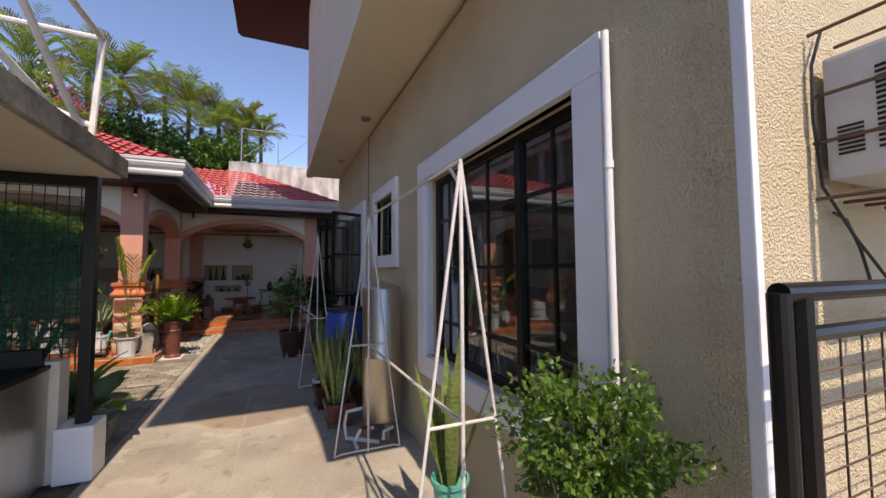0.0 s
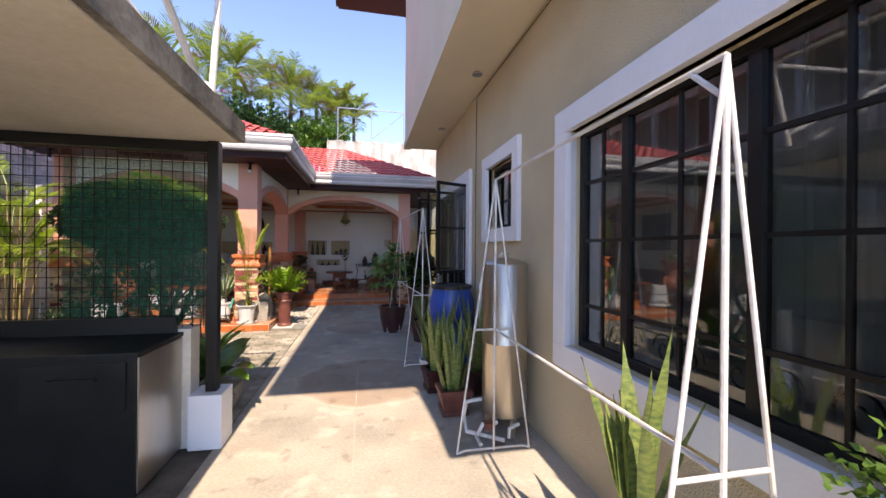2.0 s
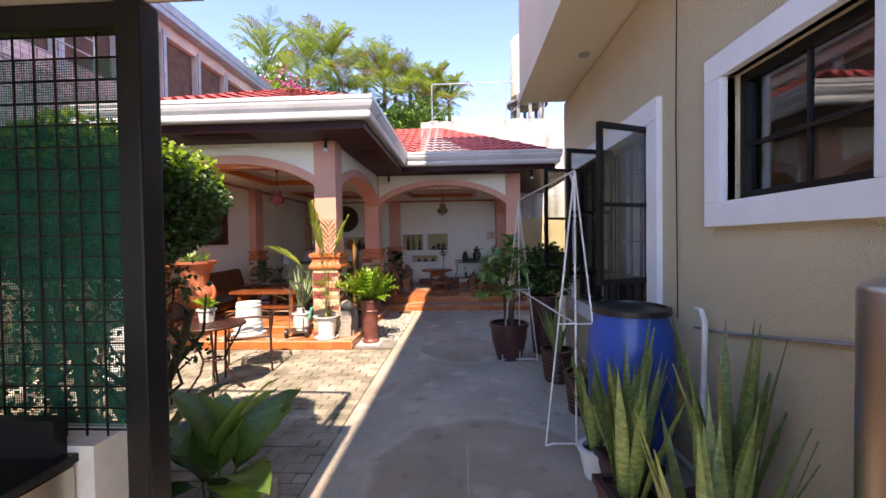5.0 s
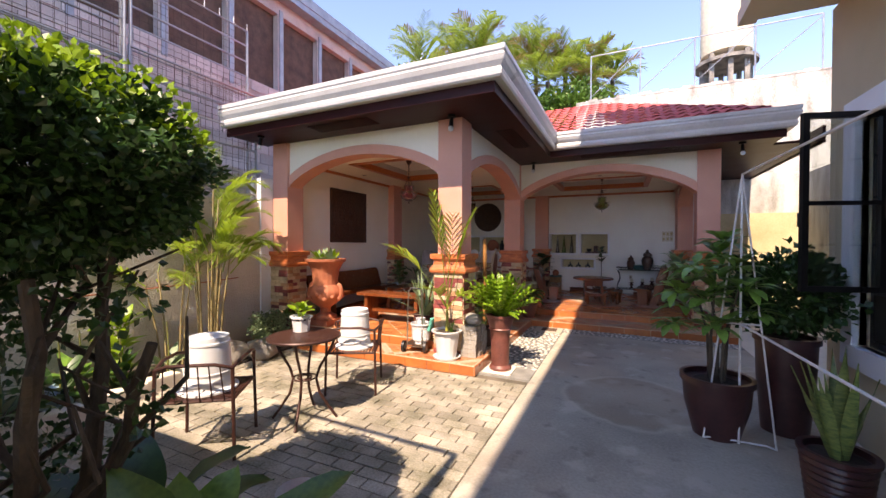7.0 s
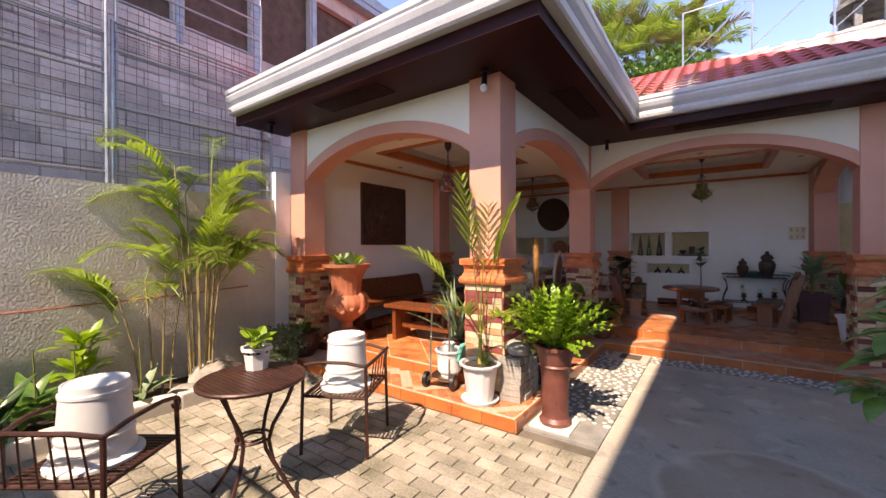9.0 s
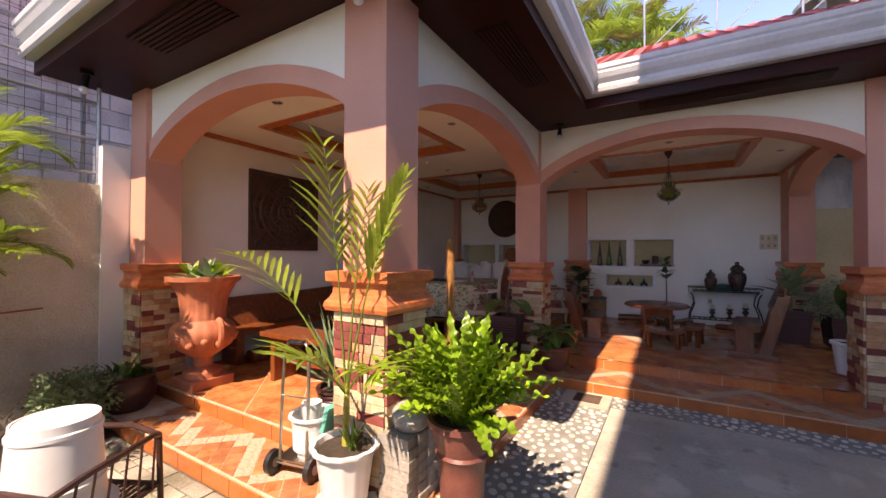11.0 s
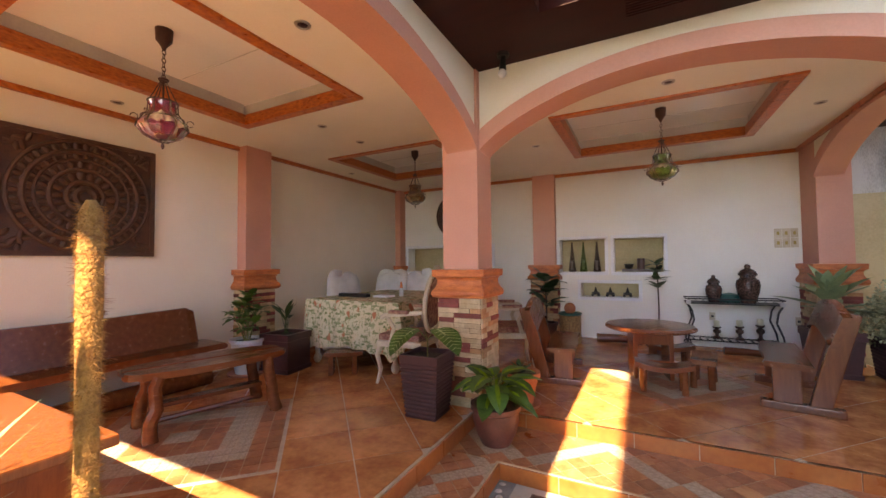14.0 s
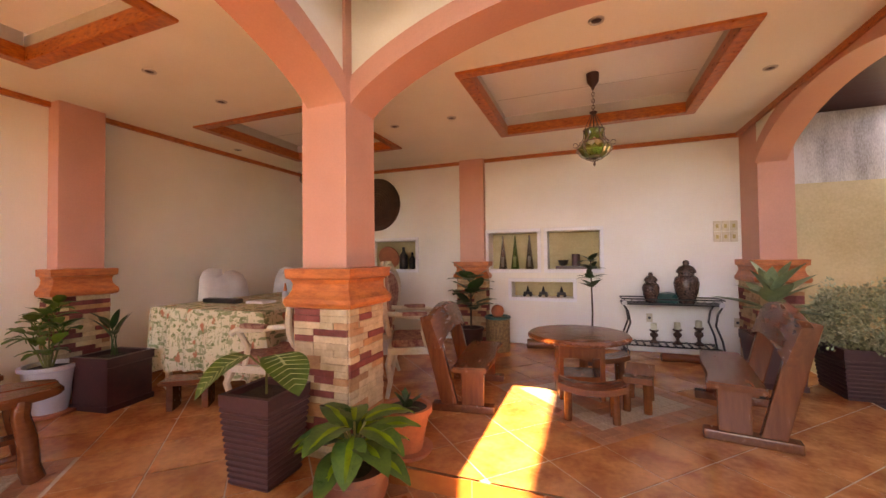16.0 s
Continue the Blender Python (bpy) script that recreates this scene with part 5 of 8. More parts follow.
P = thing("small_leaved_bush", "dense small-leaved bush in a dark pot", "potted plant", Matrix.Translation((1.05, 0.93, 0)))
pot(P, round_pot(0.18, 0.42), M_DARKPOT, 0.15, 0.38)
rng = random.Random(77)
for k in range(14):
    a = rng.uniform(0, 6.28)
    part("stem", tube(B(), [(0.03 * math.cos(a), 0.03 * math.sin(a), 0.38), (0.12 * math.cos(a), 0.12 * math.sin(a), 0.7), (0.24 * math.cos(a), 0.24 * math.sin(a), 0.98 + rng.uniform(-.1, .12))], 0.008, 5, 0.003), M_BARK, P)
v, f = small_leaf_crown(31, 4600, (0, 0, 1.0), (0.23, 0.25, 0.25), 0.026, 0.45, 0.4)
stuff_mesh("crown", v, f, M_LEAF, P, "many small green leaves")

P = thing("potted_tree", "young leafy tree in a large dark glazed pot", "potted plant", Matrix.Translation((0.40, 7.85, 0)))
pot(P, round_pot(0.25, 0.48, 0.03, 0.66), M_DARKPOT, 0.22, 0.43)
for k in range(5):
    a = k * 1.3
    part("stem", tube(B(), [(0.05 * math.cos(a), 0.05 * math.sin(a), 0.43), (0.07 * math.cos(a), 0.07 * math.sin(a), 0.8), (0.15 * math.cos(a + .5), 0.15 * math.sin(a + .5), 1.2)], 0.014, 6, 0.007), M_BARK, P, "", True)
for k, (dx, dy, dz) in enumerate(((0, 0, 1.45), (-.18, 0, 1.25), (.15, .1, 1.2), (-.1, -.15, 1.1), (.1, -.1, 1.35), (-.22, .1, 1.0), (.2, -.05, 1.0), (0, .15, 1.3), (-.05, -.2, 0.9), (.05, 0, 1.55), (-.28, -.1, 1.15), (-.2, -.2, 1.35), (.12, -.25, 1.2), (-.3, .05, 0.85))):
    whorl(P, 18, (dx, dy, dz), 0.19, 0.078, 200 + k, M_LEAF_GLOSS, (-0.3, 0.8), 0.8, "ovate", 0.2, 0.02, 0.05, 0.03)
P = thing("potted_bush", "leafy dark bush in a tall maroon planter", "potted plant", Matrix.Translation((0.93, 8.15, 0)))
pot(P, round_pot(0.21, 0.80, 0.03, 0.75), M_DARKPOT, 0.18, 0.75)
v, f = small_leaf_crown(37, 2600, (0, 0, 1.15), (0.36, 0.34, 0.36), 0.06, 0.3, 0.3)
stuff_mesh("crown", v, f, M_LEAF_DARK, P)
P = thing("snake_plant", "upright snake plant in a ribbed maroon pot", "potted plant", Matrix.Translation((0.83, 7.02, 0)), "snake plants")
pot(P, ribbed_pot(0.17, 0.36), M_DARKPOT, 0.14, 0.32, "ribbed maroon pot")
sword_leaves(P, 14, 0.31, 0.06, 0.35, 0.72, 151, 0.06, 0.35)
P = thing("dry_plant", "withered plant in a ribbed maroon pot", "potted plant", Matrix.Translation((0.87, 6.22, 0)))
pot(P, ribbed_pot(0.16, 0.36), M_DARKPOT, 0.13, 0.32, "ribbed maroon pot")
whorl(P, 16, (0, 0, 0.32), 0.2, 0.03, 161, M_LEAF_DRY, (0.1, 1.3), 0.9, "lance", spread=0.05)

# blue drum, tank, drying racks
D = thing("plastic_drum", "blue plastic drum with black lid", "drum", Matrix.Translation((1.02, 5.58, 0)))
part("body", lathe(B(), [(0.24, 0.0), (0.26, 0.02), (0.285, 0.2), (0.295, 0.5), (0.30, 0.6), (0.285, 0.9), (0.25, 1.02), (0.25, 1.06)], 32), M_BLUE, D, "", True)
part("lid", lathe(B(), [(0.255, 1.03), (0.275, 1.035), (0.275, 1.075), (0.24, 1.085), (0.235, 1.065), (0.01, 1.065)], 32), M_BLACKPLASTIC, D, "black screw lid", True)
PV = thing("pvc_pipe", "white plastic water pipe along the wall", "pipe")
for pts in ([(1.28, 5.20, 1.12), (1.28, 5.16, 1.12), (1.28, 5.12, 1.05), (1.25, 5.10, 0.05)], [(1.3, 5.1, 0.04), (1.31, 8.4, 0.04)]):
    part("pipe", tube(B(), pts, 0.018, 10), M_PVC, PV, "", True)
tagged(part("wall_hose", tube(B(), [(1.322, 3.9, 1.20), (1.322, 4.4, 1.12), (1.322, 4.9, 1.03), (1.322, 5.3, 0.98)], 0.009, 8), M_GALV, None, "thin grey hose sagging along the wall", True), category="hose")
TK = thing("water_pressure_tank", "upright stainless steel water tank on legs", "tank", Matrix.Translation((1.07, 3.72, 0)))
part("body", lathe(B(), [(0.03, 0.13), (0.17, 0.15), (0.19, 0.17), (0.19, 0.175), (0.192, 0.18), (0.192, 0.76), (0.194, 0.765), (0.192, 0.77), (0.192, 1.42), (0.18, 1.44), (0.10, 1.475), (0.02, 1.485)], 40), M_STEEL, TK, "", True)
for k in range(3):
    a = 0.6 + k * 2.09
    part("leg", box(B(), 0.15 * math.cos(a) - 0.025, 0.15 * math.sin(a) - 0.025, 0, 0.15 * math.cos(a) + 0.025, 0.15 * math.sin(a) + 0.025, 0.16), M_STEEL, TK)
part("handle", tube(B(), [(0.03, 0, 1.48), (0.03, 0, 1.52), (-0.03, 0, 1.53), (-0.05, 0, 1.49)], 0.007, 6), M_STEEL, TK)
for pts in ([(-0.12, -0.16, 0.14), (-0.25, -0.18, 0.14), (-0.3, -0.18, 0.05), (-0.3, -0.3, 0.04)], [(-0.16, 0.05, 0.26), (-0.34, 0.0, 0.26), (-0.36, 0.0, 0.15), (-0.36, -0.1, 0.06), (-0.1, -0.28, 0.05)], [(-0.05, -0.25, 0.05), (-0.05, -0.25, 0.12), (0.05, -0.2, 0.13)]):
    part("pipe", tube(B(), pts, 0.017, 8), M_PVC, TK, "white plastic water pipe", True)
part("valve", box(B(), -0.24, -0.22, 0.10, -0.16, -0.14, 0.16, bevel=0.01), M_DARKCLAY, TK, "red valve")


def rack(name, y_near, y_far, xa, xb, apex, label, xo=0.0, g=1.0):
    R = thing(name, label, "drying rack", group="drying racks")
    mid = (xa + xb) / 2
    for y, dx in ((y_near, 0.0), (y_far, xo)):
        for x in (xa, xb):
            part("leg", rod(B(), (x + dx, y, 0.01), (mid + dx, y, apex), 0.011 * g, seg=8), M_WHITESTEEL, R)
        part("post", rod(B(), (mid + dx, y, 0.01), (mid + dx, y, apex), 0.013 * g, seg=8), M_WHITESTEEL, R)
        k = 0.45
        part("crossbar", rod(B(), (xa + (mid - xa) * k + dx, y, apex * k), (xb + (mid - xb) * k + dx, y, apex * k), 0.011 * g, seg=8), M_WHITESTEEL, R)
        part("foot_bar", tube(B(), [(xa + dx, y, 0.012), (xa + 0.06 + dx, y, 0.03), (xb - 0.06 + dx, y, 0.03), (xb + dx, y, 0.012)], 0.012 * g, 8), M_WHITESTEEL, R)
    part("top_rail", rod(B(), (mid, y_near, apex), (mid + xo, y_far, apex), 0.013 * g, seg=8), M_WHITESTEEL, R)
    part("side_rail", rod(B(), (mid, y_near, apex * 0.45), (mid + xo, y_far, apex * 0.45), 0.013 * g, seg=8), M_WHITESTEEL, R)
    part("brace", rod(B(), (mid, y_near, apex - 0.12), (mid, y_near + 0.12, apex), 0.009, seg=6), M_WHITESTEEL, R)


rack("drying_rack", 1.44, 3.38, 0.55, 1.13, 2.09, "white welded rebar laundry rack with A-frames", 0.02, 0.72)
rack("drying_rack", 5.60, 7.70, 0.40, 0.86, 2.09, "slim white laundry rack with A-frames", -0.11, 0.62)

# gate and air conditioner by the house corner
G = thing("metal_gate", "black pipe gate with rusty wire mesh", "gate")
gx0, gx1, gy = 1.02, 2.2, 0.36
for a in (((gx0, gy, 0.05), (gx0, gy, 1.55)), ((gx0, gy, 1.55), (gx1, gy, 1.55)), ((gx0, gy, 0.62), (gx1, gy, 0.62)), ((gx0, gy, 0.1), (gx1, gy, 0.1)), ((gx1, gy, 0.05), (gx1, gy, 1.55))):
    part("frame", rod(B(), a[0], a[1], 0.021, seg=12), M_BLACK, G)
part("inner_rail", rod(B(), (gx0 + 0.07, gy, 1.46), (gx1, gy, 1.46), 0.018, seg=8), M_BLACK, G)
part("inner_post", rod(B(), (gx0 + 0.08, gy, 0.1), (gx0 + 0.08, gy, 1.55), 0.022, seg=8), M_BLACK, G)
b = B()
for k in range(11):
    x = gx0 + 0.13 + 0.10 * k
    box(b, x - 0.0018, gy - 0.002, 0.65, x + 0.0018, gy + 0.002, 1.46)
for k in range(12):
    z = 0.68 + 0.07 * k
    box(b, gx0 + 0.08, gy - 0.005, z - 0.0015, gx1, gy - 0.002, z + 0.0015)
part("wire_mesh", b, M_RUST, G, "rusty wire mesh")
A = thing("air_conditioner", "weathered grey window air conditioner in a wire cage", "air conditioner")
part("casing", box(B(), 1.72, 0.16, 1.88, 2.35, 0.545, 2.28, bevel=0.012), M_GREYPLASTIC, A)
for k in range(12):
    part("slot", box(B(), 1.76, 0.156, 1.92 + 0.022 * k, 1.90, 0.161, 1.930 + 0.022 * k), M_BLACK, A)
    part("slot", box(B(), 1.97, 0.156, 1.92 + 0.026 * k, 2.30, 0.161, 1.932 + 0.026 * k), M_BLACK, A)
for k in range(7):
    part("slot", box(B(), 1.716, 0.455, 1.955 + 0.014 * k, 1.722, 0.515, 1.962 + 0.014 * k), M_BLACK, A)
for k in range(16):
    part("slot", box(B(), 1.716, 0.30, 1.955 + 0.016 * k, 1.722, 0.425, 1.963 + 0.016 * k), M_BLACK, A)
CG = thing("wire_cage", "rusty wire cage round the air conditioner", "cage")
for z in (1.82, 2.0, 2.15, 2.36):
    part("wire", tube(B(), [(1.68, 0.56, z), (1.68, 0.10, z), (2.45, 0.10, z), (2.45, 0.56, z)], 0.006, 6), M_RUST, CG)
for x in (1.68, 1.85, 2.0, 2.15, 2.3, 2.45):
    part("wire", tube(B(), [(x, 0.56, 1.82), (x, 0.10, 1.82), (x, 0.10, 2.36), (x, 0.56, 2.36)], 0.006, 6), M_RUST, CG)
for pts in ([(1.74, 0.548, 2.39), (1.665, 0.548, 2.25), (1.655, 0.548, 2.08), (1.69, 0.548, 1.86), (1.80, 0.52, 1.70), (1.98, 0.50, 1.54)], [(1.76, 0.552, 1.78), (1.84, 0.552, 1.76), (1.92, 0.55, 1.66), (1.98, 0.55, 1.54)]):
    tagged(part("loose_cable", tube(B(), pts, 0.005, 8), M_BLACKPLASTIC, None, "loose dark cable hanging from the cage", True), category="cable", group="loose cables")

# ---- on and round the terrace ----
M_BRONZE = mat("brown_painted_iron", (0.075, 0.030, 0.022), (0.040, 0.016, 0.013), 0.45, metal=0.3, scale=8, fine=60, bump=0.15)
M_PALEBLUE = mat("pale_blue_glaze", (0.42, 0.60, 0.68), (0.32, 0.48, 0.56), 0.4)
M_COIR = mat("coir_fibre", (0.42, 0.20, 0.06), (0.24, 0.10, 0.03), 0.95, scale=30, fine=120, bump=0.8)
def at(x, y, z, rot=0.0):
    return Matrix.Translation((x, y, z)) @ Matrix.Rotation(radians(rot), 4, "Z")


M_STEM = mat("yellow_green_stem", (0.42, 0.38, 0.07), (0.26, 0.25, 0.05), 0.45, scale=12, fine=40, bump=0.1)
# palm in a scalloped white pot
P = thing("potted_palm", "young palm in a white scalloped plastic pot", "potted plant", at(-2.30, 8.44, STEP))
part("saucer", lathe(B(), [(0.13, 0), (0.165, 0.005), (0.175, 0.03), (0.165, 0.03), (0.15, 0.012), (0.01, 0.012)], 28), M_WHITEPLASTIC, P, "", True)
pot(P, [(0.115, 0.012), (0.12, 0.03), (0.155, 0.30), (0.16, 0.32), (0.19, 0.335), (0.192, 0.35), (0.165, 0.35), (0.155, 0.31), (0.05, 0.31)], M_WHITEPLASTIC, 0.15, 0.325, "white plastic pot", 48, 0.02, 14)
part("stem", tube(B(), [(0, 0, 0.31), (0.005, 0, 0.55), (0.0, 0.01, 0.68)], 0.022, 8, 0.013), M_STEM, P, "yellow-green ringed stem", True)
for k, (a, l, ln_) in enumerate(((3.35, 0.98, 1.2), (3.2, 1.48, 1.5), (1.6, 1.46, 1.25), (0.4, 1.38, 1.3), (5.9, 0.75, 0.5), (4.6, 0.9, 0.45))):
    frond(P, (0, 0, 0.62), a, l, ln_, M_LEAF_FRESH if k == 4 else M_LEAF_PALM, 0.26, 20, 300 + k, 1.15, 0.028, start=0.5)
whorl(P, 8, (0.07, -0.02, 0.33), 0.2, 0.015, 310, M_LEAF, (0.7, 1.4), 0.3, "lance")

# hand trolley with a white pot
H_ = thing("hand_trolley", "folding steel luggage trolley with black wheels", "trolley", at(-2.78, 8.47, STEP, 12))
part("frame", tube(B(), [(-0.10, 0.0, 0.09), (-0.10, 0.02, 0.55), (-0.09, 0.03, 0.80), (-0.06, 0.03, 0.84), (0.06, 0.03, 0.84), (0.09, 0.03, 0.80), (0.10, 0.02, 0.55), (0.10, 0.0, 0.09)], 0.010, 8), M_STEEL, H_, "", True)
part("crossbar", rod(B(), (-0.10, 0.01, 0.5), (0.10, 0.01, 0.5), 0.006, seg=6), M_STEEL, H_)
part("grip", tube(B(), [(-0.06, 0.03, 0.84), (0.06, 0.03, 0.84)], 0.015, 8), M_BLACKPLASTIC, H_)
part("axle", rod(B(), (-0.15, 0, 0.075), (0.15, 0, 0.075), 0.007, seg=6), M_STEEL, H_)
part("platform", box(B(), -0.13, -0.01, 0.095, 0.13, 0.24, 0.105), M_STEEL, H_)
for s in (-1, 1):
    w = part("wheel", rod(B(), (s * 0.13, 0, 0.075), (s * 0.165, 0, 0.075), 0.075, seg=24), M_BLACKPLASTIC, H_)
    part("hub", rod(B(), (s * 0.128, 0, 0.075), (s * 0.170, 0, 0.075), 0.03, seg=12), M_GALV, w)
P = thing("planter_on_trolley", "white pot holding tools and a smaller pot", "pot", at(-2.75, 8.60, STEP + 0.105))
part("pot", lathe(B(), [(0.09, 0), (0.135, 0.24), (0.15, 0.25), (0.15, 0.265), (0.128, 0.265), (0.12, 0.05), (0.02, 0.05)], 32, (0, 0, 0), 0.02, 12), M_WHITEPLASTIC, P, "", True)
part("inner_pot", lathe(B(), [(0.05, 0.2), (0.065, 0.33), (0.055, 0.33), (0.05, 0.25), (0.01, 0.25)], 20, (-0.01, 0.0, 0)), M_WHITEPLASTIC, P, "", True)
part("trowel", box(B(), 0.05, -0.05, 0.2, 0.09, 0.05, 0.38, Matrix.Rotation(0.3, 4, "Y"), 0.01), M_TURQ, P, "blue-green tool")

# stacked paving stones
SB = thing("paver_stack", "stack of grey paving bricks with a rough stone", "brick stack", at(-2.05, 8.76, STEP))
pm = mesh_of(box(B(), -0.10, -0.05, 0, 0.10, 0.05, 0.055, bevel=0.005), M_PALEGREY, "brick")
rng = random.Random(14)
for r in range(7):
    for k in range(4):
        if r == 6 and k > 2:
            continue
        piece("brick", pm, Matrix.Translation((rng.uniform(-.01, .01), -0.155 + 0.103 * k + rng.uniform(-.004, .004), 0.056 * r)) @ Matrix.Rotation(rng.uniform(-.04, .04), 4, "Z"), SB)
bm = B()
bmesh.ops.create_icosphere(bm, subdivisions=3, radius=0.11)
for v in bm.verts:
    v.co *= 1 + 0.3 * noise.noise(v.co * 8)
    v.co.z *= 0.75
bmesh.ops.translate(bm, verts=bm.verts, vec=(0, -0.06, 0.46))
part("stone", bm, M_PALEGREY, SB, "weathered stone", True)

M_LEAF_FERN = mat("crinkled_fern_leaf", (0.24, 0.40, 0.028), (0.10, 0.21, 0.014), 0.34, scale=14, fine=50, bump=0.08, trans=0.3, per_object=0.3)
# fern on a column urn
P = thing("fern_urn", "bright crinkled fern in a tall maroon column pot", "potted plant", at(-1.66, 8.62, 0.0))
part("slab", box(B(), -0.17, -0.17, 0, 0.17, 0.17, 0.02), M_SLAB_UNDER, P)
pot(P, [(0.13, 0.02), (0.135, 0.05), (0.11, 0.08), (0.115, 0.40), (0.125, 0.50), (0.14, 0.515), (0.13, 0.53), (0.15, 0.60), (0.165, 0.655), (0.18, 0.66), (0.18, 0.69), (0.155, 0.69), (0.14, 0.64), (0.05, 0.64)], M_DARKCLAY, 0.145, 0.66, "maroon column pot", 32)
def ruffled(bm, base, direction, length, width, droop, phase):
    """Strap leaf with crimped, lobed edges."""
    d = Vector(direction).normalized()
    side = d.cross(Vector((0, 0, 1))).normalized()
    p = Vector(base)
    rows = []
    seg = 38
    for i in range(seg + 1):
        t = i / seg
        w = width / 2 * min(1, 0.25 + 1.5 * t) * (1 if t < 0.85 else max(0.05, (1 - t) / 0.15) ** 0.5)
        nrm = side.cross(d).normalized()
        u, v = math.sin(i * 1.25 + phase), math.sin(i * 1.45 + 2 * phase)
        wl, wr = w * (1 + 0.32 * u), w * (1 + 0.32 * v)
        rows.append([bm.verts.new(p - side * wl + nrm * (0.3 * w + 0.55 * w * math.cos(i * 1.25 + phase))), bm.verts.new(p), bm.verts.new(p + side * wr + nrm * (0.3 * w + 0.55 * w * math.cos(i * 1.45 + 2 * phase)))])
        p = p + d * (length / seg)
        d = (d + Vector((0.02 * math.sin(i * 0.5 + phase), 0.02 * math.cos(i * 0.4 + phase), -droop / seg))).normalized()
    for u, v in zip(rows, rows[1:]):
        bm.faces.new((u[0], u[1], v[1], v[0]))
        bm.faces.new((u[1], u[2], v[2], v[1]))


rng = random.Random(18)
for i in range(130):
    a = rng.uniform(0, 6.28)
    bm = B()
    ruffled(bm, (0.07 * math.cos(a) * rng.random(), 0.07 * math.sin(a) * rng.random(), 0.66), polar(a, rng.uniform(0.55, 1.45)), rng.uniform(0.28, 0.60), rng.uniform(0.040, 0.066), rng.uniform(0.1, 1.0), rng.uniform(0, 6))
    part("leaf", bm, M_LEAF_FERN, P, "", True)

# coir pole plant
P = thing("coir_pole_plant", "climbing plant pot with a tall hairy coir pole", "potted plant", at(-2.07, 9.22, STEP))
pot(P, round_pot(0.15, 0.26), M_DARKPOT, 0.13, 0.22)
part("coir_pole", lathe(B(), [(0.023, 0.2), (0.025, 0.6), (0.022, 1.0), (0.025, 1.3), (0.022, 1.48), (0.01, 1.51)], 14), M_COIR, P, "fibrous brown coir pole", True)
rng = random.Random(6)
vs, fs = [], []
for i in range(5000):
    a, z = rng.uniform(0, 6.28), rng.uniform(0.4, 1.5)
    p = Vector((0.023 * math.cos(a), 0.023 * math.sin(a), z))
    d = Vector((math.cos(a), math.sin(a), rng.uniform(-0.9, 0.5))) * rng.uniform(0.005, 0.013) * (2.0 if i % 11 == 0 else 1.0)
    k = len(vs)
    vs += [p, p + Vector((0, 0, 0.0014)), p + d]
    fs.append((k, k + 1, k + 2))
stuff_mesh("fibre", vs, fs, M_COIR, P)
for z in (0.3, 0.42, 0.52):
    whorl(P, 5, (0, 0, z), 0.34, 0.13, int(320 + z * 10), M_LEAF_DARK, (0.0, 0.7), 0.8, "ovate", 0.2, 0.05, 0.1, seg=8)
for k, (a, l) in enumerate(((5.6, 0.5), (4.2, 0.6), (0.4, 0.7))):
    frond(P, (0, 0, 0.30), a, l + 0.4, 0.42, M_AGAVE, 0.10, 11, 326 + k, 1.6, 0.05, "lobed_leaf", 0.35)

# dark strappy plant beside pillar
P = thing("strappy_plant", "dark strap-leaved plant in a ribbed maroon pot", "potted plant", at(-2.88, 8.95, FLOOR))
pot(P, ribbed_pot(0.15, 0.30), M_DARKPOT, 0.12, 0.27)
whorl(P, 26, (0, 0, 0.27), 0.62, 0.045, 330, M_AGAVE, (0.6, 1.4), 0.45, "sword", 0.3, spread=0.05)

# ornate urn
U = thing("garden_urn", "large carved terracotta urn with succulents", "urn", at(-4.70, 8.93, FLOOR) @ Matrix.Diagonal((1.04, 1.04, 1.02, 1)))
part("plinth", box(B(), -0.19, -0.19, 0, 0.19, 0.19, 0.09, bevel=0.012), M_CLAY, U)
part("bowl", lathe(B(), [(0.17, 0.09), (0.16, 0.14), (0.08, 0.19), (0.075, 0.26), (0.13, 0.30), (0.235, 0.38), (0.275, 0.48), (0.26, 0.57), (0.19, 0.63), (0.185, 0.70), (0.205, 0.85), (0.26, 0.97), (0.305, 1.0), (0.31, 1.04), (0.26, 1.04), (0.23, 0.98), (0.05, 0.98)], 56, (0, 0, 0), 0.022, 18), M_CLAY, U, "carved terracotta bowl", True)
for s in (-1, 1):
    pts = [(s * (0.25 + 0.06 * math.sin(i * 0.5)), 0.0, 0.52 + 0.12 * math.cos(i * 0.5)) for i in range(9)]
    part("handle", tube(B(), pts, 0.03, 8), M_CLAY, U, "", True)
for k in range(14):
    a = k * 0.449
    bm = B()
    bmesh.ops.create_icosphere(bm, subdivisions=2, radius=0.035)
    bmesh.ops.translate(bm, verts=bm.verts, vec=(0.262 * math.cos(a), 0.262 * math.sin(a), 0.42 + 0.03 * (k % 3)))
    part("relief", bm, M_CLAY, U, "", True)
for k in range(5):
    whorl(U, 9, (0.1 * math.cos(k * 1.3), 0.1 * math.sin(k * 1.3), 1.0), 0.25, 0.07, 340 + k, M_LEAF_LIME if k % 2 else M_AGAVE, (0.3, 1.2), 0.4, "ovate")
P = thing("potted_shrub", "low green plant in a round maroon pot", "potted plant", at(-4.98, 8.42, 0.0))
part("stone", lathe(B(), [(0.2, 0.0), (0.21, 0.04), (0.2, 0.10)], 12), M_SLAB_UNDER, P, "flat stone under the pot")
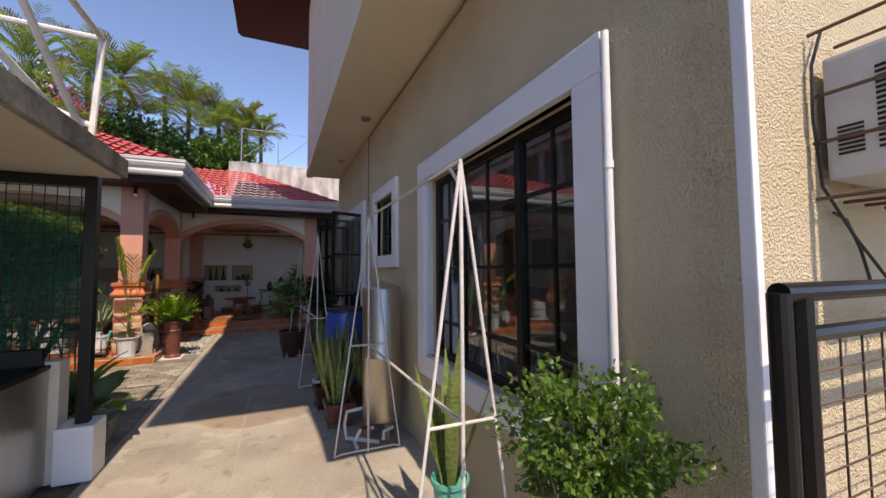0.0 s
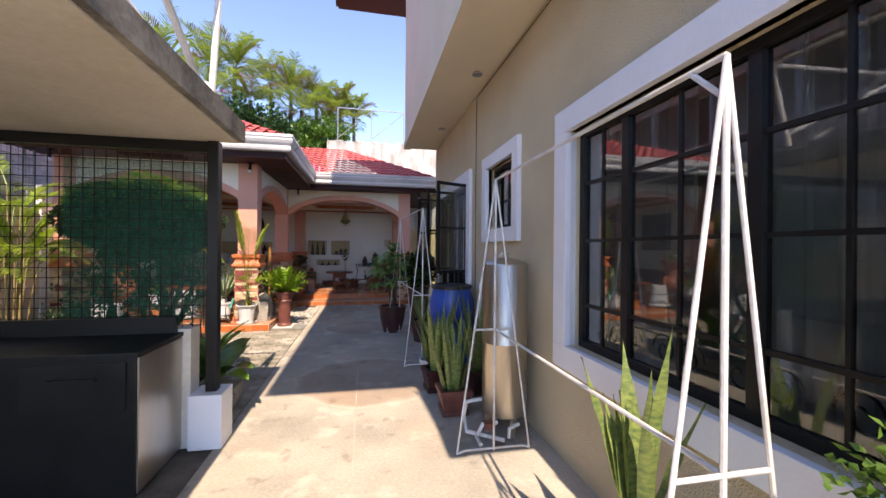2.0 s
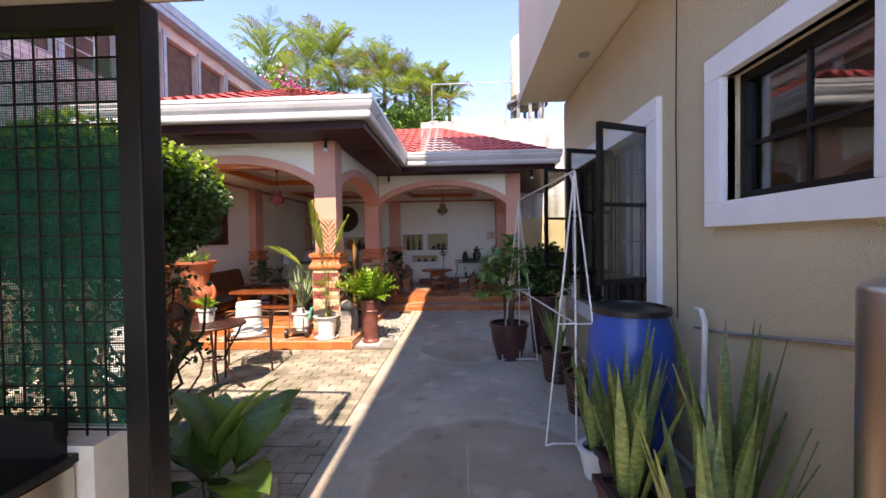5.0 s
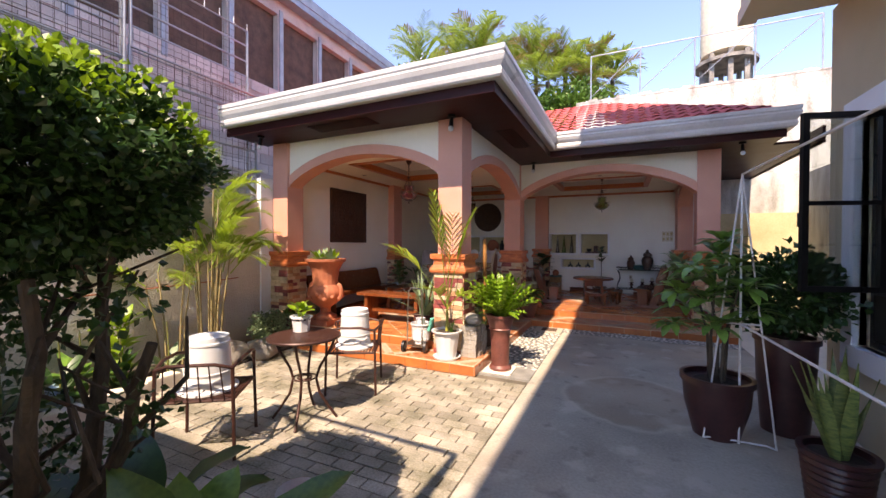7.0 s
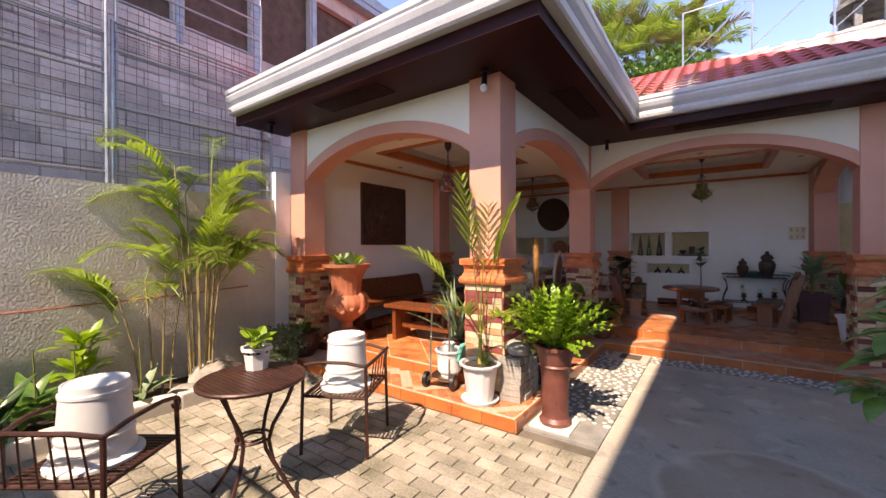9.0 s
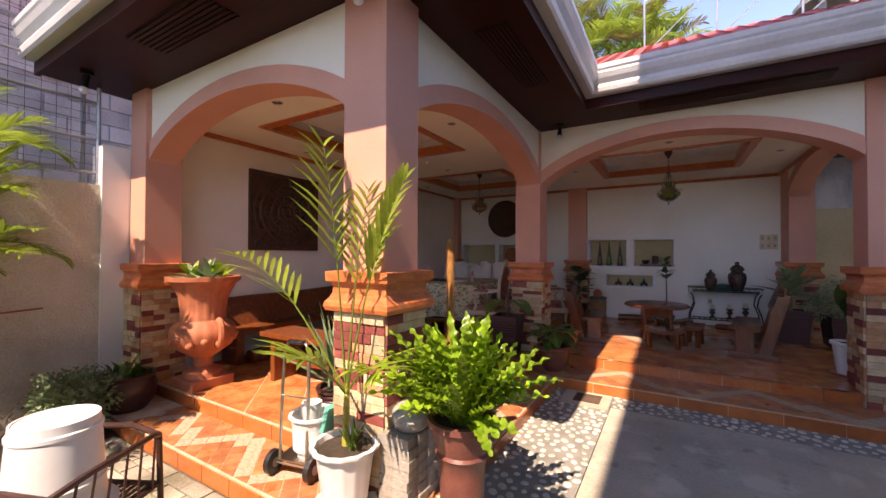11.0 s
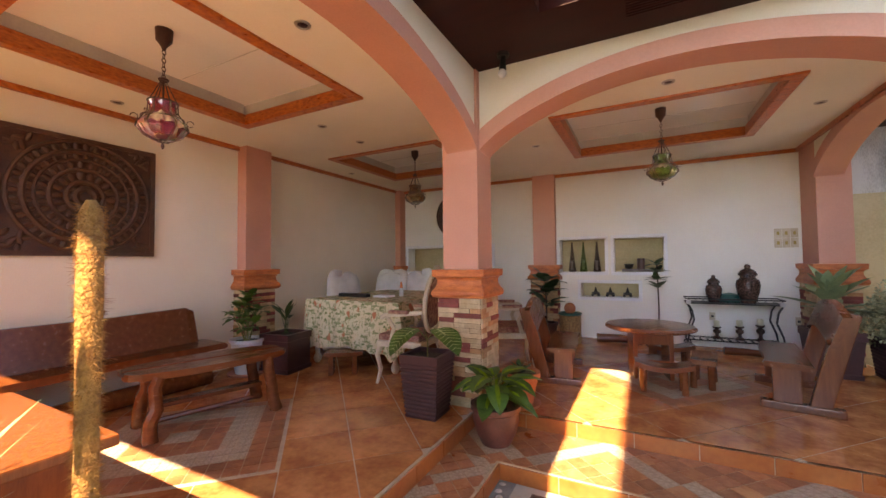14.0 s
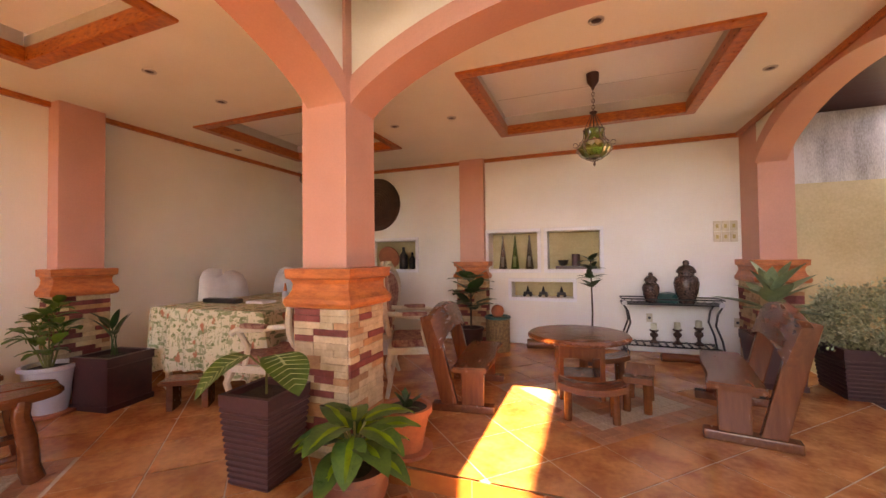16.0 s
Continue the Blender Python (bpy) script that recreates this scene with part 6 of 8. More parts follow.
part("pot", lathe(B(), [(0.13, 0.10), (0.2, 0.2), (0.225, 0.33), (0.205, 0.40), (0.22, 0.43), (0.19, 0.43), (0.18, 0.38), (0.05, 0.38)], 32), M_DARKPOT, P, "", True)
whorl(P, 26, (0, 0, 0.40), 0.2, 0.045, 350, M_LEAF, (0.2, 1.2), 0.7, "lance", spread=0.1)

# ---- patio set ----
def patio_chair(m):
    C = thing("patio_chair", "brown metal slatted chair on the paving", "chair", m, "patio chairs")
    for x, y, top in ((-0.25, -0.24, 0.66), (0.25, -0.24, 0.66), (-0.25, 0.24, 0.66), (0.25, 0.24, 0.66)):
        part("leg", rod(B(), (x * 1.06, y * 1.06, 0), (x, y, top), 0.013, seg=8), M_BRONZE, C)
    for s in (-1, 1):
        part("armrest", tube(B(), [(s * 0.25, -0.24, 0.66), (s * 0.27, -0.1, 0.69), (s * 0.27, 0.1, 0.69), (s * 0.25, 0.24, 0.66)], 0.013, 8), M_BRONZE, C, "", True)
        part("scroll", tube(B(), [(s * 0.25, -0.24 - 0.03 * math.sin(i * .6), 0.66 - 0.03 * (1 - math.cos(i * .6))) for i in range(9)], 0.009, 6), M_BRONZE, C, "", True)
    for a in (((-0.25, -0.24, 0.43), (0.25, -0.24, 0.43)), ((-0.25, 0.24, 0.43), (0.25, 0.24, 0.43)), ((-0.25, -0.24, 0.43), (-0.25, 0.24, 0.43)), ((0.25, -0.24, 0.43), (0.25, 0.24, 0.43))):
        part("seat_frame", rod(B(), a[0], a[1], 0.012, seg=8), M_BRONZE, C)
    for k in range(15):
        y = -0.215 + 0.0307 * k
        part("slat", box(B(), -0.24, y - 0.008, 0.432, 0.24, y + 0.008, 0.440), M_BRONZE, C)
    part("back_rail", tube(B(), [(-0.25, 0.24, 0.66), (-0.15, 0.29, 0.70), (0.15, 0.29, 0.70), (0.25, 0.24, 0.66)], 0.013, 8), M_BRONZE, C, "", True)
    for k in range(6):
        part("back_bar", rod(B(), (-0.2 + 0.08 * k, 0.25, 0.43), (-0.18 + 0.072 * k, 0.28, 0.69), 0.005, seg=6), M_BRONZE, C)
    return C


def bucket(m, label):
    K = thing("bucket", label, "bucket", m, "upturned buckets")
    part("body", lathe(B(), [(0.205, 0.0), (0.205, 0.015), (0.17, 0.03), (0.168, 0.05), (0.160, 0.12), (0.164, 0.125), (0.164, 0.14), (0.158, 0.145), (0.145, 0.34), (0.15, 0.345), (0.15, 0.36), (0.142, 0.365), (0.14, 0.40), (0.132, 0.40), (0.128, 0.395), (0.01, 0.395)], 36), M_WHITEPLASTIC, K, "", True)
    part("handle", tube(B(), [(0.17 * math.cos(a), -0.17 * abs(math.sin(a)) - 0.01, 0.11 - 0.05 * abs(math.sin(a))) for a in [math.pi * i / 12 for i in range(13)]], 0.005, 6), M_WHITESTEEL, K, "", True)


patio_chair(at(-3.17, 5.95, 0, 215))
bucket(at(-3.17, 5.95, 0.442), "white plastic bucket upside down on a chair")
patio_chair(at(-2.93, 7.42, 0, -62))
bucket(at(-2.93, 7.42, 0.442), "white plastic bucket upside down on a chair")
TB = thing("patio_table", "round brown metal bistro table with slatted top", "table", at(-2.86, 6.62, 0))
part("rim", tube(B(), [(0.30 * math.cos(a), 0.30 * math.sin(a), 0.725) for a in [6.2832 * i / 32 for i in range(33)]], 0.014, 8), M_BRONZE, TB, "", True)
for k in range(19):
    y = -0.27 + 0.03 * k
    hw = math.sqrt(max(0.001, 0.295 ** 2 - y * y))
    part("slat", box(B(), -hw, y - 0.011, 0.726, hw, y + 0.011, 0.736), M_BRONZE, TB)
for k in range(4):
    a = 0.5 + k * math.pi / 2
    part("leg", tube(B(), [(r * math.cos(a), r * math.sin(a), z) for r, z in ((0.27, 0.72), (0.22, 0.6), (0.13, 0.45), (0.10, 0.35), (0.13, 0.22), (0.22, 0.08), (0.28, 0.0))], 0.012, 8), M_BRONZE, TB, "", True)
for r in (0.10, 0.06):
    part("ring", tube(B(), [(r * math.cos(a), r * math.sin(a), 0.36) for a in [6.2832 * i / 20 for i in range(21)]], 0.008, 6), M_BRONZE, TB, "", True)
P = thing("potted_caladium", "pale leafy plant in a white faceted pot", "potted plant", at(-3.0, 6.72, 0.737))
pot(P, [(0.07, 0), (0.072, 0.02), (0.085, 0.12), (0.10, 0.125), (0.10, 0.145), (0.085, 0.145), (0.08, 0.12), (0.02, 0.12)], M_WHITEPLASTIC, 0.08, 0.125, "white pot", 8)
whorl(P, 9, (0, 0, 0.13), 0.13, 0.085, 360, M_LEAF_LIME, (0.2, 1.1), 0.6, "ovate", 0.2, 0.02, 0.07)
SH = thing("garden_ornament", "small pale blue shell ornament on the bed", "ornament", at(-5.05, 5.75, 0.03))
part("shell", lathe(B(), [(0.11, 0.0), (0.115, 0.04), (0.08, 0.10), (0.085, 0.13), (0.06, 0.19), (0.02, 0.22)], 20, (0, 0, 0), 0.06, 7), M_PALEBLUE, SH, "", True)
DR = tagged(part("drain_cover", lathe(B(), [(0.13, 0.0), (0.13, 0.008), (0.11, 0.012), (0.01, 0.012)], 24, (-2.14, 5.83, 0.0)), M_GALV, None, "round metal drain cover set in the paving", True), category="drain")

# ---- furniture under the roof ----
def slab_top(bm, pts, z0, z1, bevel=0.0):
    """A board cut to an outline."""
    lo = [bm.verts.new((x, y, z0)) for x, y in pts]
    hi = [bm.verts.new((x, y, z1)) for x, y in pts]
    bm.faces.new(lo[::-1])
    bm.faces.new(hi)
    for i in range(len(pts)):
        j = (i + 1) % len(pts)
        bm.faces.new((lo[i], lo[j], hi[j], hi[i]))
    if bevel:
        es = [e for e in bm.edges if abs(e.verts[0].co.z - e.verts[1].co.z) < 1e-5]
        bmesh.ops.bevel(bm, geom=es, offset=bevel, segments=2, affect="EDGES")
    return bm


def wobble(pts, amount, seed):
    rng = random.Random(seed)
    return [(x + rng.uniform(-amount, amount), y + rng.uniform(-amount, amount)) for x, y in pts]


# side bench in reddish wood
S = thing("side_bench", "plain reddish-brown wooden bench by the pillar", "bench")
part("seat", box(B(), -4.36, 9.30, 0.68, -3.06, 9.70, 0.73, bevel=0.01), M_WOODRED, S)
for x in (-4.2, -3.25):
    part("leg", box(B(), x - 0.03, 9.34, FLOOR, x + 0.03, 9.66, 0.68), M_WOODRED, S)
part("stretcher", box(B(), -4.17, 9.48, 0.4, -3.28, 9.52, 0.47), M_WOODRED, S)

# oval coffee table on branch legs
C = thing("coffee_table", "oval slab coffee table on gnarled branch legs", "table", at(-4.12, 10.76, FLOOR, 74) @ Matrix.Diagonal((0.92, 0.95, 1, 1)))
for s, nm in ((-1, "a"), (1, "b")):
    pts = []
    for i in range(17):
        a = math.pi * i / 16
        pts.append((0.62 * math.cos(a) * (1 + 0.04 * math.sin(5 * a)), s * (0.006 + 0.26 * math.sin(a) ** 0.6)))
    if s < 0:
        pts = pts[::-1]
    part("tabletop", slab_top(B(), pts, 0.43, 0.48, 0.012), M_WOOD, C, "varnished slab half with natural edge")
rng = random.Random(9)
for x, y in ((-0.42, -0.2), (0.42, -0.2), (-0.42, 0.2), (0.42, 0.2)):
    pts = [(x * (1.12 - 0.12 * i / 6) + rng.uniform(-.015, .015), y * (1.15 - 0.2 * i / 6) + rng.uniform(-.015, .015), 0.44 * i / 6) for i in range(7)]
    part("leg", tube(B(), pts, 0.055, 9, 0.045), M_WOOD, C, "gnarled branch leg", True)
part("stretcher", box(B(), -0.42, -0.06, 0.18, 0.42, 0.06, 0.21, bevel=0.008), M_WOOD, C)
part("foot_rail", rod(B(), (-0.42, 0.0, 0.08), (0.42, 0.0, 0.08), 0.02), M_WOOD, C)

# long wall bench
S = thing("long_bench", "long dark wooden slab bench against the wall", "bench")
part("seat", slab_top(B(), wobble([(-5.38, 9.15), (-4.93, 9.12), (-4.90, 9.8), (-4.92, 10.6), (-4.86, 11.40), (-5.30, 11.42), (-5.38, 11.3)], 0.01, 3), 0.60, 0.66, 0.012), M_WOOD, S)
bm = B()
prof = [(9.15, 0.98), (9.8, 1.0), (10.6, 1.0), (11.22, 1.02), (11.30, 0.98)]
f_, r_ = [], []
for y, zt in prof:
    f_.append((bm.verts.new((-5.22, y, 0.66)), bm.verts.new((-5.32, y, zt))))
    r_.append((bm.verts.new((-5.27, y, 0.66)), bm.verts.new((-5.37, y, zt))))
for i in range(len(prof) - 1):
    bm.faces.new((f_[i][0], f_[i + 1][0], f_[i + 1][1], f_[i][1]))
    bm.faces.new((r_[i + 1][0], r_[i][0], r_[i][1], r_[i + 1][1]))
    bm.faces.new((f_[i][1], f_[i + 1][1], r_[i + 1][1], r_[i][1]))
for i in (0, -1):
    bm.faces.new((f_[i][0], f_[i][1], r_[i][1], r_[i][0]))
bmesh.ops.recalc_face_normals(bm, faces=bm.faces)
part("backrest", bm, M_WOOD, S)
for y in (9.5, 11.1):
    part("leg", box(B(), -5.3, y - 0.05, FLOOR, -5.0, y + 0.05, 0.60, bevel=0.01), M_WOOD, S)
LG = tagged(part("log_footrest", tube(B(), [(-4.98, 9.6, FLOOR + 0.07), (-5.0, 10.2, FLOOR + 0.09), (-5.02, 10.9, FLOOR + 0.09), (-5.03, 11.3, FLOOR + 0.07)], 0.085, 12, 0.08), M_WOOD, None, "polished dark log lying by the bench", True), category="log")

# pots by the wall pilaster
P = thing("potted_aralia", "light green leafy plant in a grey plastic pot", "potted plant", at(-4.98, 11.70, FLOOR))
part("saucer", lathe(B(), [(0.15, 0), (0.19, 0.005), (0.2, 0.03), (0.18, 0.03), (0.01, 0.01)], 24), M_CLAY, P, "red saucer", True)
pot(P, [(0.115, 0.012), (0.12, 0.03), (0.165, 0.36), (0.185, 0.37), (0.185, 0.40), (0.16, 0.40), (0.15, 0.36), (0.02, 0.36)], M_GREYPLASTIC, 0.15, 0.37, "pale grey plastic pot")
for k, (x, y, z) in enumerate(((0, 0, 0.75), (.08, .05, 0.65), (-.1, 0, 0.6), (0, -.12, 0.6), (.1, -.05, 0.5), (-.04, .05, 0.82), (.02, -.08, 0.7))):
    whorl(P, 8, (x, y, z), 0.15, 0.085, 400 + k, M_LEAF, (-0.3, 0.8), 0.6, "ovate", 0.2, 0.03, 0.07, 0.03)
    part("stem", tube(B(), [(x * .2, y * .2, 0.36), (x * .6, y * .6, 0.5), (x, y, z)], 0.009, 6, 0.005), M_CANE, P)
P = thing("square_planter", "broad-leaved plant in a dark square planter", "potted plant", at(-4.72, 12.02, FLOOR, 8))
square_pot(P, 0.19, 0.19, 0.44, M_DARKPOT)
whorl(P, 7, (0, 0, 0.42), 0.26, 0.07, 420, M_LEAF_DARK, (0.4, 1.2), 0.7, "ovate", 0.2, 0.02, 0.22)

# dining table with floral cloth
TX0, TY0, TX1, TY1, TZ = -4.74, 12.34, -3.36, 14.05, 1.04
DT = thing("dining_table", "white-legged dining table under a floral cloth", "table")
part("tabletop", box(B(), TX0 + 0.02, TY0 + 0.02, TZ - 0.04, TX1 - 0.02, TY1 - 0.02, TZ - 0.004), M_IVORY, DT)
for x in (TX0 + 0.1, TX1 - 0.1):
    for y in (TY0 + 0.1, TY1 - 0.1):
        part("leg", lathe(B(), [(0.025, 0.0), (0.045, 0.03), (0.05, 0.07), (0.028, 0.12), (0.03, 0.3), (0.045, 0.5), (0.05, 0.72)], 14, (x, y, FLOOR)), M_IVORY, DT, "turned white leg", True)
bm = B()
N = 44
per = []
for k in range(4 * N):
    side, t = divmod(k, N)
    t /= N
    p = ((TX0 + (TX1 - TX0) * t, TY0), (TX1, TY0 + (TY1 - TY0) * t), (TX1 - (TX1 - TX0) * t, TY1), (TX0, TY1 - (TY1 - TY0) * t))[side]
    nrm = ((0, -1), (1, 0), (0, 1), (-1, 0))[side]
    corner = min(t, 1 - t)
    hang = 0.55 + 0.09 * max(0, 1 - corner / 0.12)
    if side == 0:
        hang += 0.02 * math.sin(t * 9)
    if side == 1:
        hang = 0.22 + 0.3 * max(0, 1 - t / 0.1) + 0.05 * math.sin(t * 14)
    fold = 0.02 * math.sin(t * 34 + side) + 0.02
    per.append([Vector((*p, TZ)), Vector((p[0] + nrm[0] * fold * 0.4, p[1] + nrm[1] * fold * 0.4, TZ - 0.03)), Vector((p[0] + nrm[0] * (fold + 0.015), p[1] + nrm[1] * (fold + 0.015), TZ - hang * 0.5)), Vector((p[0] + nrm[0] * (fold * 1.7 + 0.02), p[1] + nrm[1] * (fold * 1.7 + 0.02), TZ - hang))])
rings = [[bm.verts.new(q[j]) for q in per] for j in range(4)]
bm.faces.new(rings[0])
for u, v in zip(rings, rings[1:]):
    for k in range(4 * N):
        bm.faces.new((u[k], u[(k + 1) % (4 * N)], v[(k + 1) % (4 * N)], v[k]))
bmesh.ops.recalc_face_normals(bm, faces=bm.faces)
tagged(part("tablecloth", bm, M_FLORAL, None, "cream tablecloth with green and red leaf print", True), category="tablecloth")
tagged(part("black_bag", box(B(), -4.56, 12.72, TZ + 0.002, -4.10, 12.82, TZ + 0.05, Matrix.Identity(4), 0.02), M_BLACKPLASTIC, None, "flat black folded umbrella bag on the table"), category="bag")
tagged(part("booklet", box(B(), -4.05, 12.80, TZ + 0.002, -3.83, 12.98, TZ + 0.025), M_WHITEPLASTIC, None, "small stack of white booklets on the table"), category="booklet")
BT = thing("spray_bottle", "clear bottle with an orange cap", "bottle", at(-3.78, 13.05, TZ + 0.002))
part("body", lathe(B(), [(0.03, 0), (0.03, 0.09), (0.015, 0.11)], 16), M_CLEARPLASTIC, BT, "", True)
part("cap", lathe(B(), [(0.02, 0.11), (0.018, 0.13), (0.008, 0.19)], 12), M_ORANGE, BT, "orange cap", True)

# covered chairs behind the table
def covered_chair(x, y, turn, seed):
    """A dust sheet hanging over a high chair back, with stiff corners and folds."""
    bm = B()
    n = 48
    rings = []
    for hw, hd, z in ((0.40, 0.30, 0.0), (0.37, 0.27, 0.25), (0.34, 0.22, 0.55), (0.30, 0.12, 0.80), (0.285, 0.10, 0.94), (0.24, 0.08, 1.03), (0.16, 0.04, 1.065), (0.02, 0.005, 1.05)):
        ring = []
        for i in range(n):
            a = 6.2832 * i / n
            c, s_ = math.cos(a), math.sin(a)
            sq = (abs(c) ** 2.5 + abs(s_) ** 2.5) ** (-1 / 2.5)
            fold = 1 + (0.07 * math.sin(9 * a + seed) + 0.04 * math.sin(17 * a + 2 * seed)) * (1 - z / 1.1)
            peak = 0.055 * abs(c) ** 3 * (1 if z > 0.9 else 0) + 0.03 * math.sin(3 * a + seed) * (1 if z > 0.9 else 0)
            p = Vector((hw * sq * c * fold, hd * sq * s_ * fold - 0.1 * (1 - z), z + peak))
            ring.append(bm.verts.new(at(x, y, FLOOR, turn) @ p))
        rings.append(ring)
    for u, v in zip(rings, rings[1:]):
        for i in range(n):
            bm.faces.new((u[i], u[(i + 1) % n], v[(i + 1) % n], v[i]))
    bm.faces.new(rings[-1])
    tagged(part("covered_chair", bm, M_SHEET, None, "dining chair wrapped in a pale dust sheet", True), category="chair", group="covered chairs")


for k, (x, y, turn) in enumerate(((-4.78, 14.3, 14), (-4.25, 14.36, -8), (-3.7, 14.42, 5), (-5.08, 13.4, 80))):
    covered_chair(x, y, turn, 1.7 * k)


def carved_chair(m):
    """Ivory armchair with cabriole legs, oval padded back and padded arms."""
    K = thing("carved_armchair", "ivory carved armchair with patterned upholstery", "chair", m, "carved armchairs")
    for sx, sy in ((-1, -1), (1, -1), (-1, 1), (1, 1)):
        part("leg", tube(B(), [(sx * 0.25, sy * 0.22, 0.40), (sx * 0.28, sy * 0.25, 0.30), (sx * 0.24, sy * 0.23, 0.14), (sx * 0.27, sy * 0.26, 0.0)], 0.03, 8, 0.018), M_IVORY, K, "", True)
    part("apron", box(B(), -0.28, -0.26, 0.38, 0.28, 0.25, 0.44, bevel=0.015), M_IVORY, K)
    part("seat", box(B(), -0.26, -0.25, 0.44, 0.26, 0.22, 0.51, bevel=0.03), M_BROCADE, K, "padded brocade seat")
    ring = [(0.25 * math.sin(a), 0.25 + 0.06 * (math.cos(a) * -0.5 + 0.5), 0.83 - 0.31 * math.cos(a)) for a in [6.2832 * i / 28 for i in range(29)]]
    part("back_frame", tube(B(), ring, 0.025, 8), M_IVORY, K, "", True)
    bm = lathe(B(), [(0.21, -0.02), (0.225, 0.0), (0.20, 0.03), (0.01, 0.04)], 24)
    bmesh.ops.transform(bm, matrix=Matrix.Translation((0, 0.28, 0.83)) @ Matrix.Rotation(radians(84), 4, "X") @ Matrix.Diagonal((1, 1.22, 1, 1)), verts=bm.verts)
    part("backrest", bm, M_BROCADE, K, "padded oval back", True)
    part("crest", tube(B(), [(-0.08, 0.31, 1.14), (-0.03, 0.31, 1.19), (0.03, 0.31, 1.19), (0.08, 0.31, 1.14)], 0.022, 8), M_IVORY, K, "carved crest", True)
    for s in (-1, 1):
        part("arm", tube(B(), [(s * 0.23, 0.25, 0.74), (s * 0.29, 0.05, 0.72), (s * 0.30, -0.14, 0.71), (s * 0.30, -0.19, 0.68)], 0.022, 8), M_IVORY, K, "", True)
        part("arm_post", tube(B(), [(s * 0.29, -0.13, 0.70), (s * 0.27, -0.06, 0.58), (s * 0.26, -0.10, 0.44)], 0.022, 8), M_IVORY, K, "", True)
        part("arm_pad", box(B(), s * 0.29 - 0.03, -0.1, 0.725, s * 0.29 + 0.03, 0.12, 0.76, bevel=0.015), M_BROCADE, K)
    return K


carved_chair(at(-3.2, 12.36, FLOOR, -84))
carved_chair(at(-2.38, 13.25, FLOOR, 115))
carved_chair(at(-3.08, 13.45, FLOOR, -95))


def low_stool(m, group="low stools"):
    S = thing("low_stool", "small dark wooden stool on slab legs", "stool", m, group)
    part("seat", slab_top(B(), [(-0.21, -0.10), (-0.1, -0.12), (0.12, -0.11), (0.22, -0.09), (0.21, 0.10), (0.05, 0.12), (-0.2, 0.11)], 0.21, 0.25, 0.01), M_WOOD, S)
    for s in (-1, 1):
        part("leg", box(B(), s * 0.13 - 0.025, -0.09, 0, s * 0.13 + 0.025, 0.09, 0.21, bevel=0.006), M_WOOD, S)
    return S


low_stool(at(-4.0, 12.2, FLOOR, 35))

M_VEIN = mat("pale_leaf_vein", (0.52, 0.58, 0.30), (0.42, 0.50, 0.22), 0.5, trans=0.2)
# ribbed planter with white-veined leaves
P = thing("ribbed_planter", "ribbed brown square planter with veined leaves", "potted plant", at(-2.56, 11.60, FLOOR, 2))
square_pot(P, 0.13, 0.165, 0.50, M_PLANTER, 13)
for k, (a, l) in enumerate(((4.25, 0.45), (5.9, 0.5), (5.0, 0.9))):
    bm = B()
    q = Vector((0, 0, 0.46)) + polar(a, 1.2) * 0.26
    tube(bm, [(0, 0, 0.45), Vector((0, 0, 0.6)), q], 0.006, 6)
    part("stalk", bm, M_CANE, P)
    if k < 2:
        bm = B()
        blade(bm, q, polar(a, l - 0.6), 0.33, 0.25, 1.2, 10, 0.15, 0.0, "ovate")
        lf = part("leaf", bm, M_LEAF, P, "", True)
        bm = B()
        blade(bm, q + Vector((0, 0, 0.004)), polar(a, l - 0.6), 0.29, 0.016, 1.2, 10, 0.15, 0.0, "lance")
        part("vein", bm, M_VEIN, lf, "pale midrib", True)
        d, p = polar(a, l - 0.6), q.copy()
        for i in range(10):
            side = d.cross(Vector((0, 0, 1))).normalized()
            half = 0.125 * math.sin(math.pi * ((i + 0.5) / 10) ** 0.7) ** 0.75
            up = side.cross(d).normalized()
            if 0 < i < 9:
                bm = B()
                for s_ in (-1, 1):
                    v0, v1 = p + up * 0.004, p + side * s_ * half * 0.92 + d * half * 0.45 + up * (0.006 + 0.15 * half)
                    tube(bm, [v0, v0.lerp(v1, 0.5), v1], 0.0024, 4, 0.001)
                part("side_vein", bm, M_VEIN, lf)
            p = p + d * 0.033
            d = (d + Vector((0, 0, -0.12))).normalized()

M_LEAF_BROAD = mat("dark_variegated_leaf", (0.085, 0.19, 0.04), (0.035, 0.10, 0.025), 0.3, scale=14, fine=60, bump=0.05, trans=0.2, per_object=0.35)
P = thing("dumb_cane", "variegated broad-leaved plant in a round clay pot", "potted plant", at(-1.98, 11.62, STEP))
part("pot", lathe(B(), [(0.11, 0), (0.15, 0.08), (0.175, 0.18), (0.17, 0.24), (0.19, 0.255), (0.19, 0.29), (0.16, 0.29), (0.15, 0.25), (0.02, 0.25)], 32), M_DARKCLAY, P, "round red-brown clay pot", True)
part("soil", lathe(B(), [(0.15, 0.24), (0.01, 0.262)], 16), M_SOIL, P)
rng = random.Random(33)
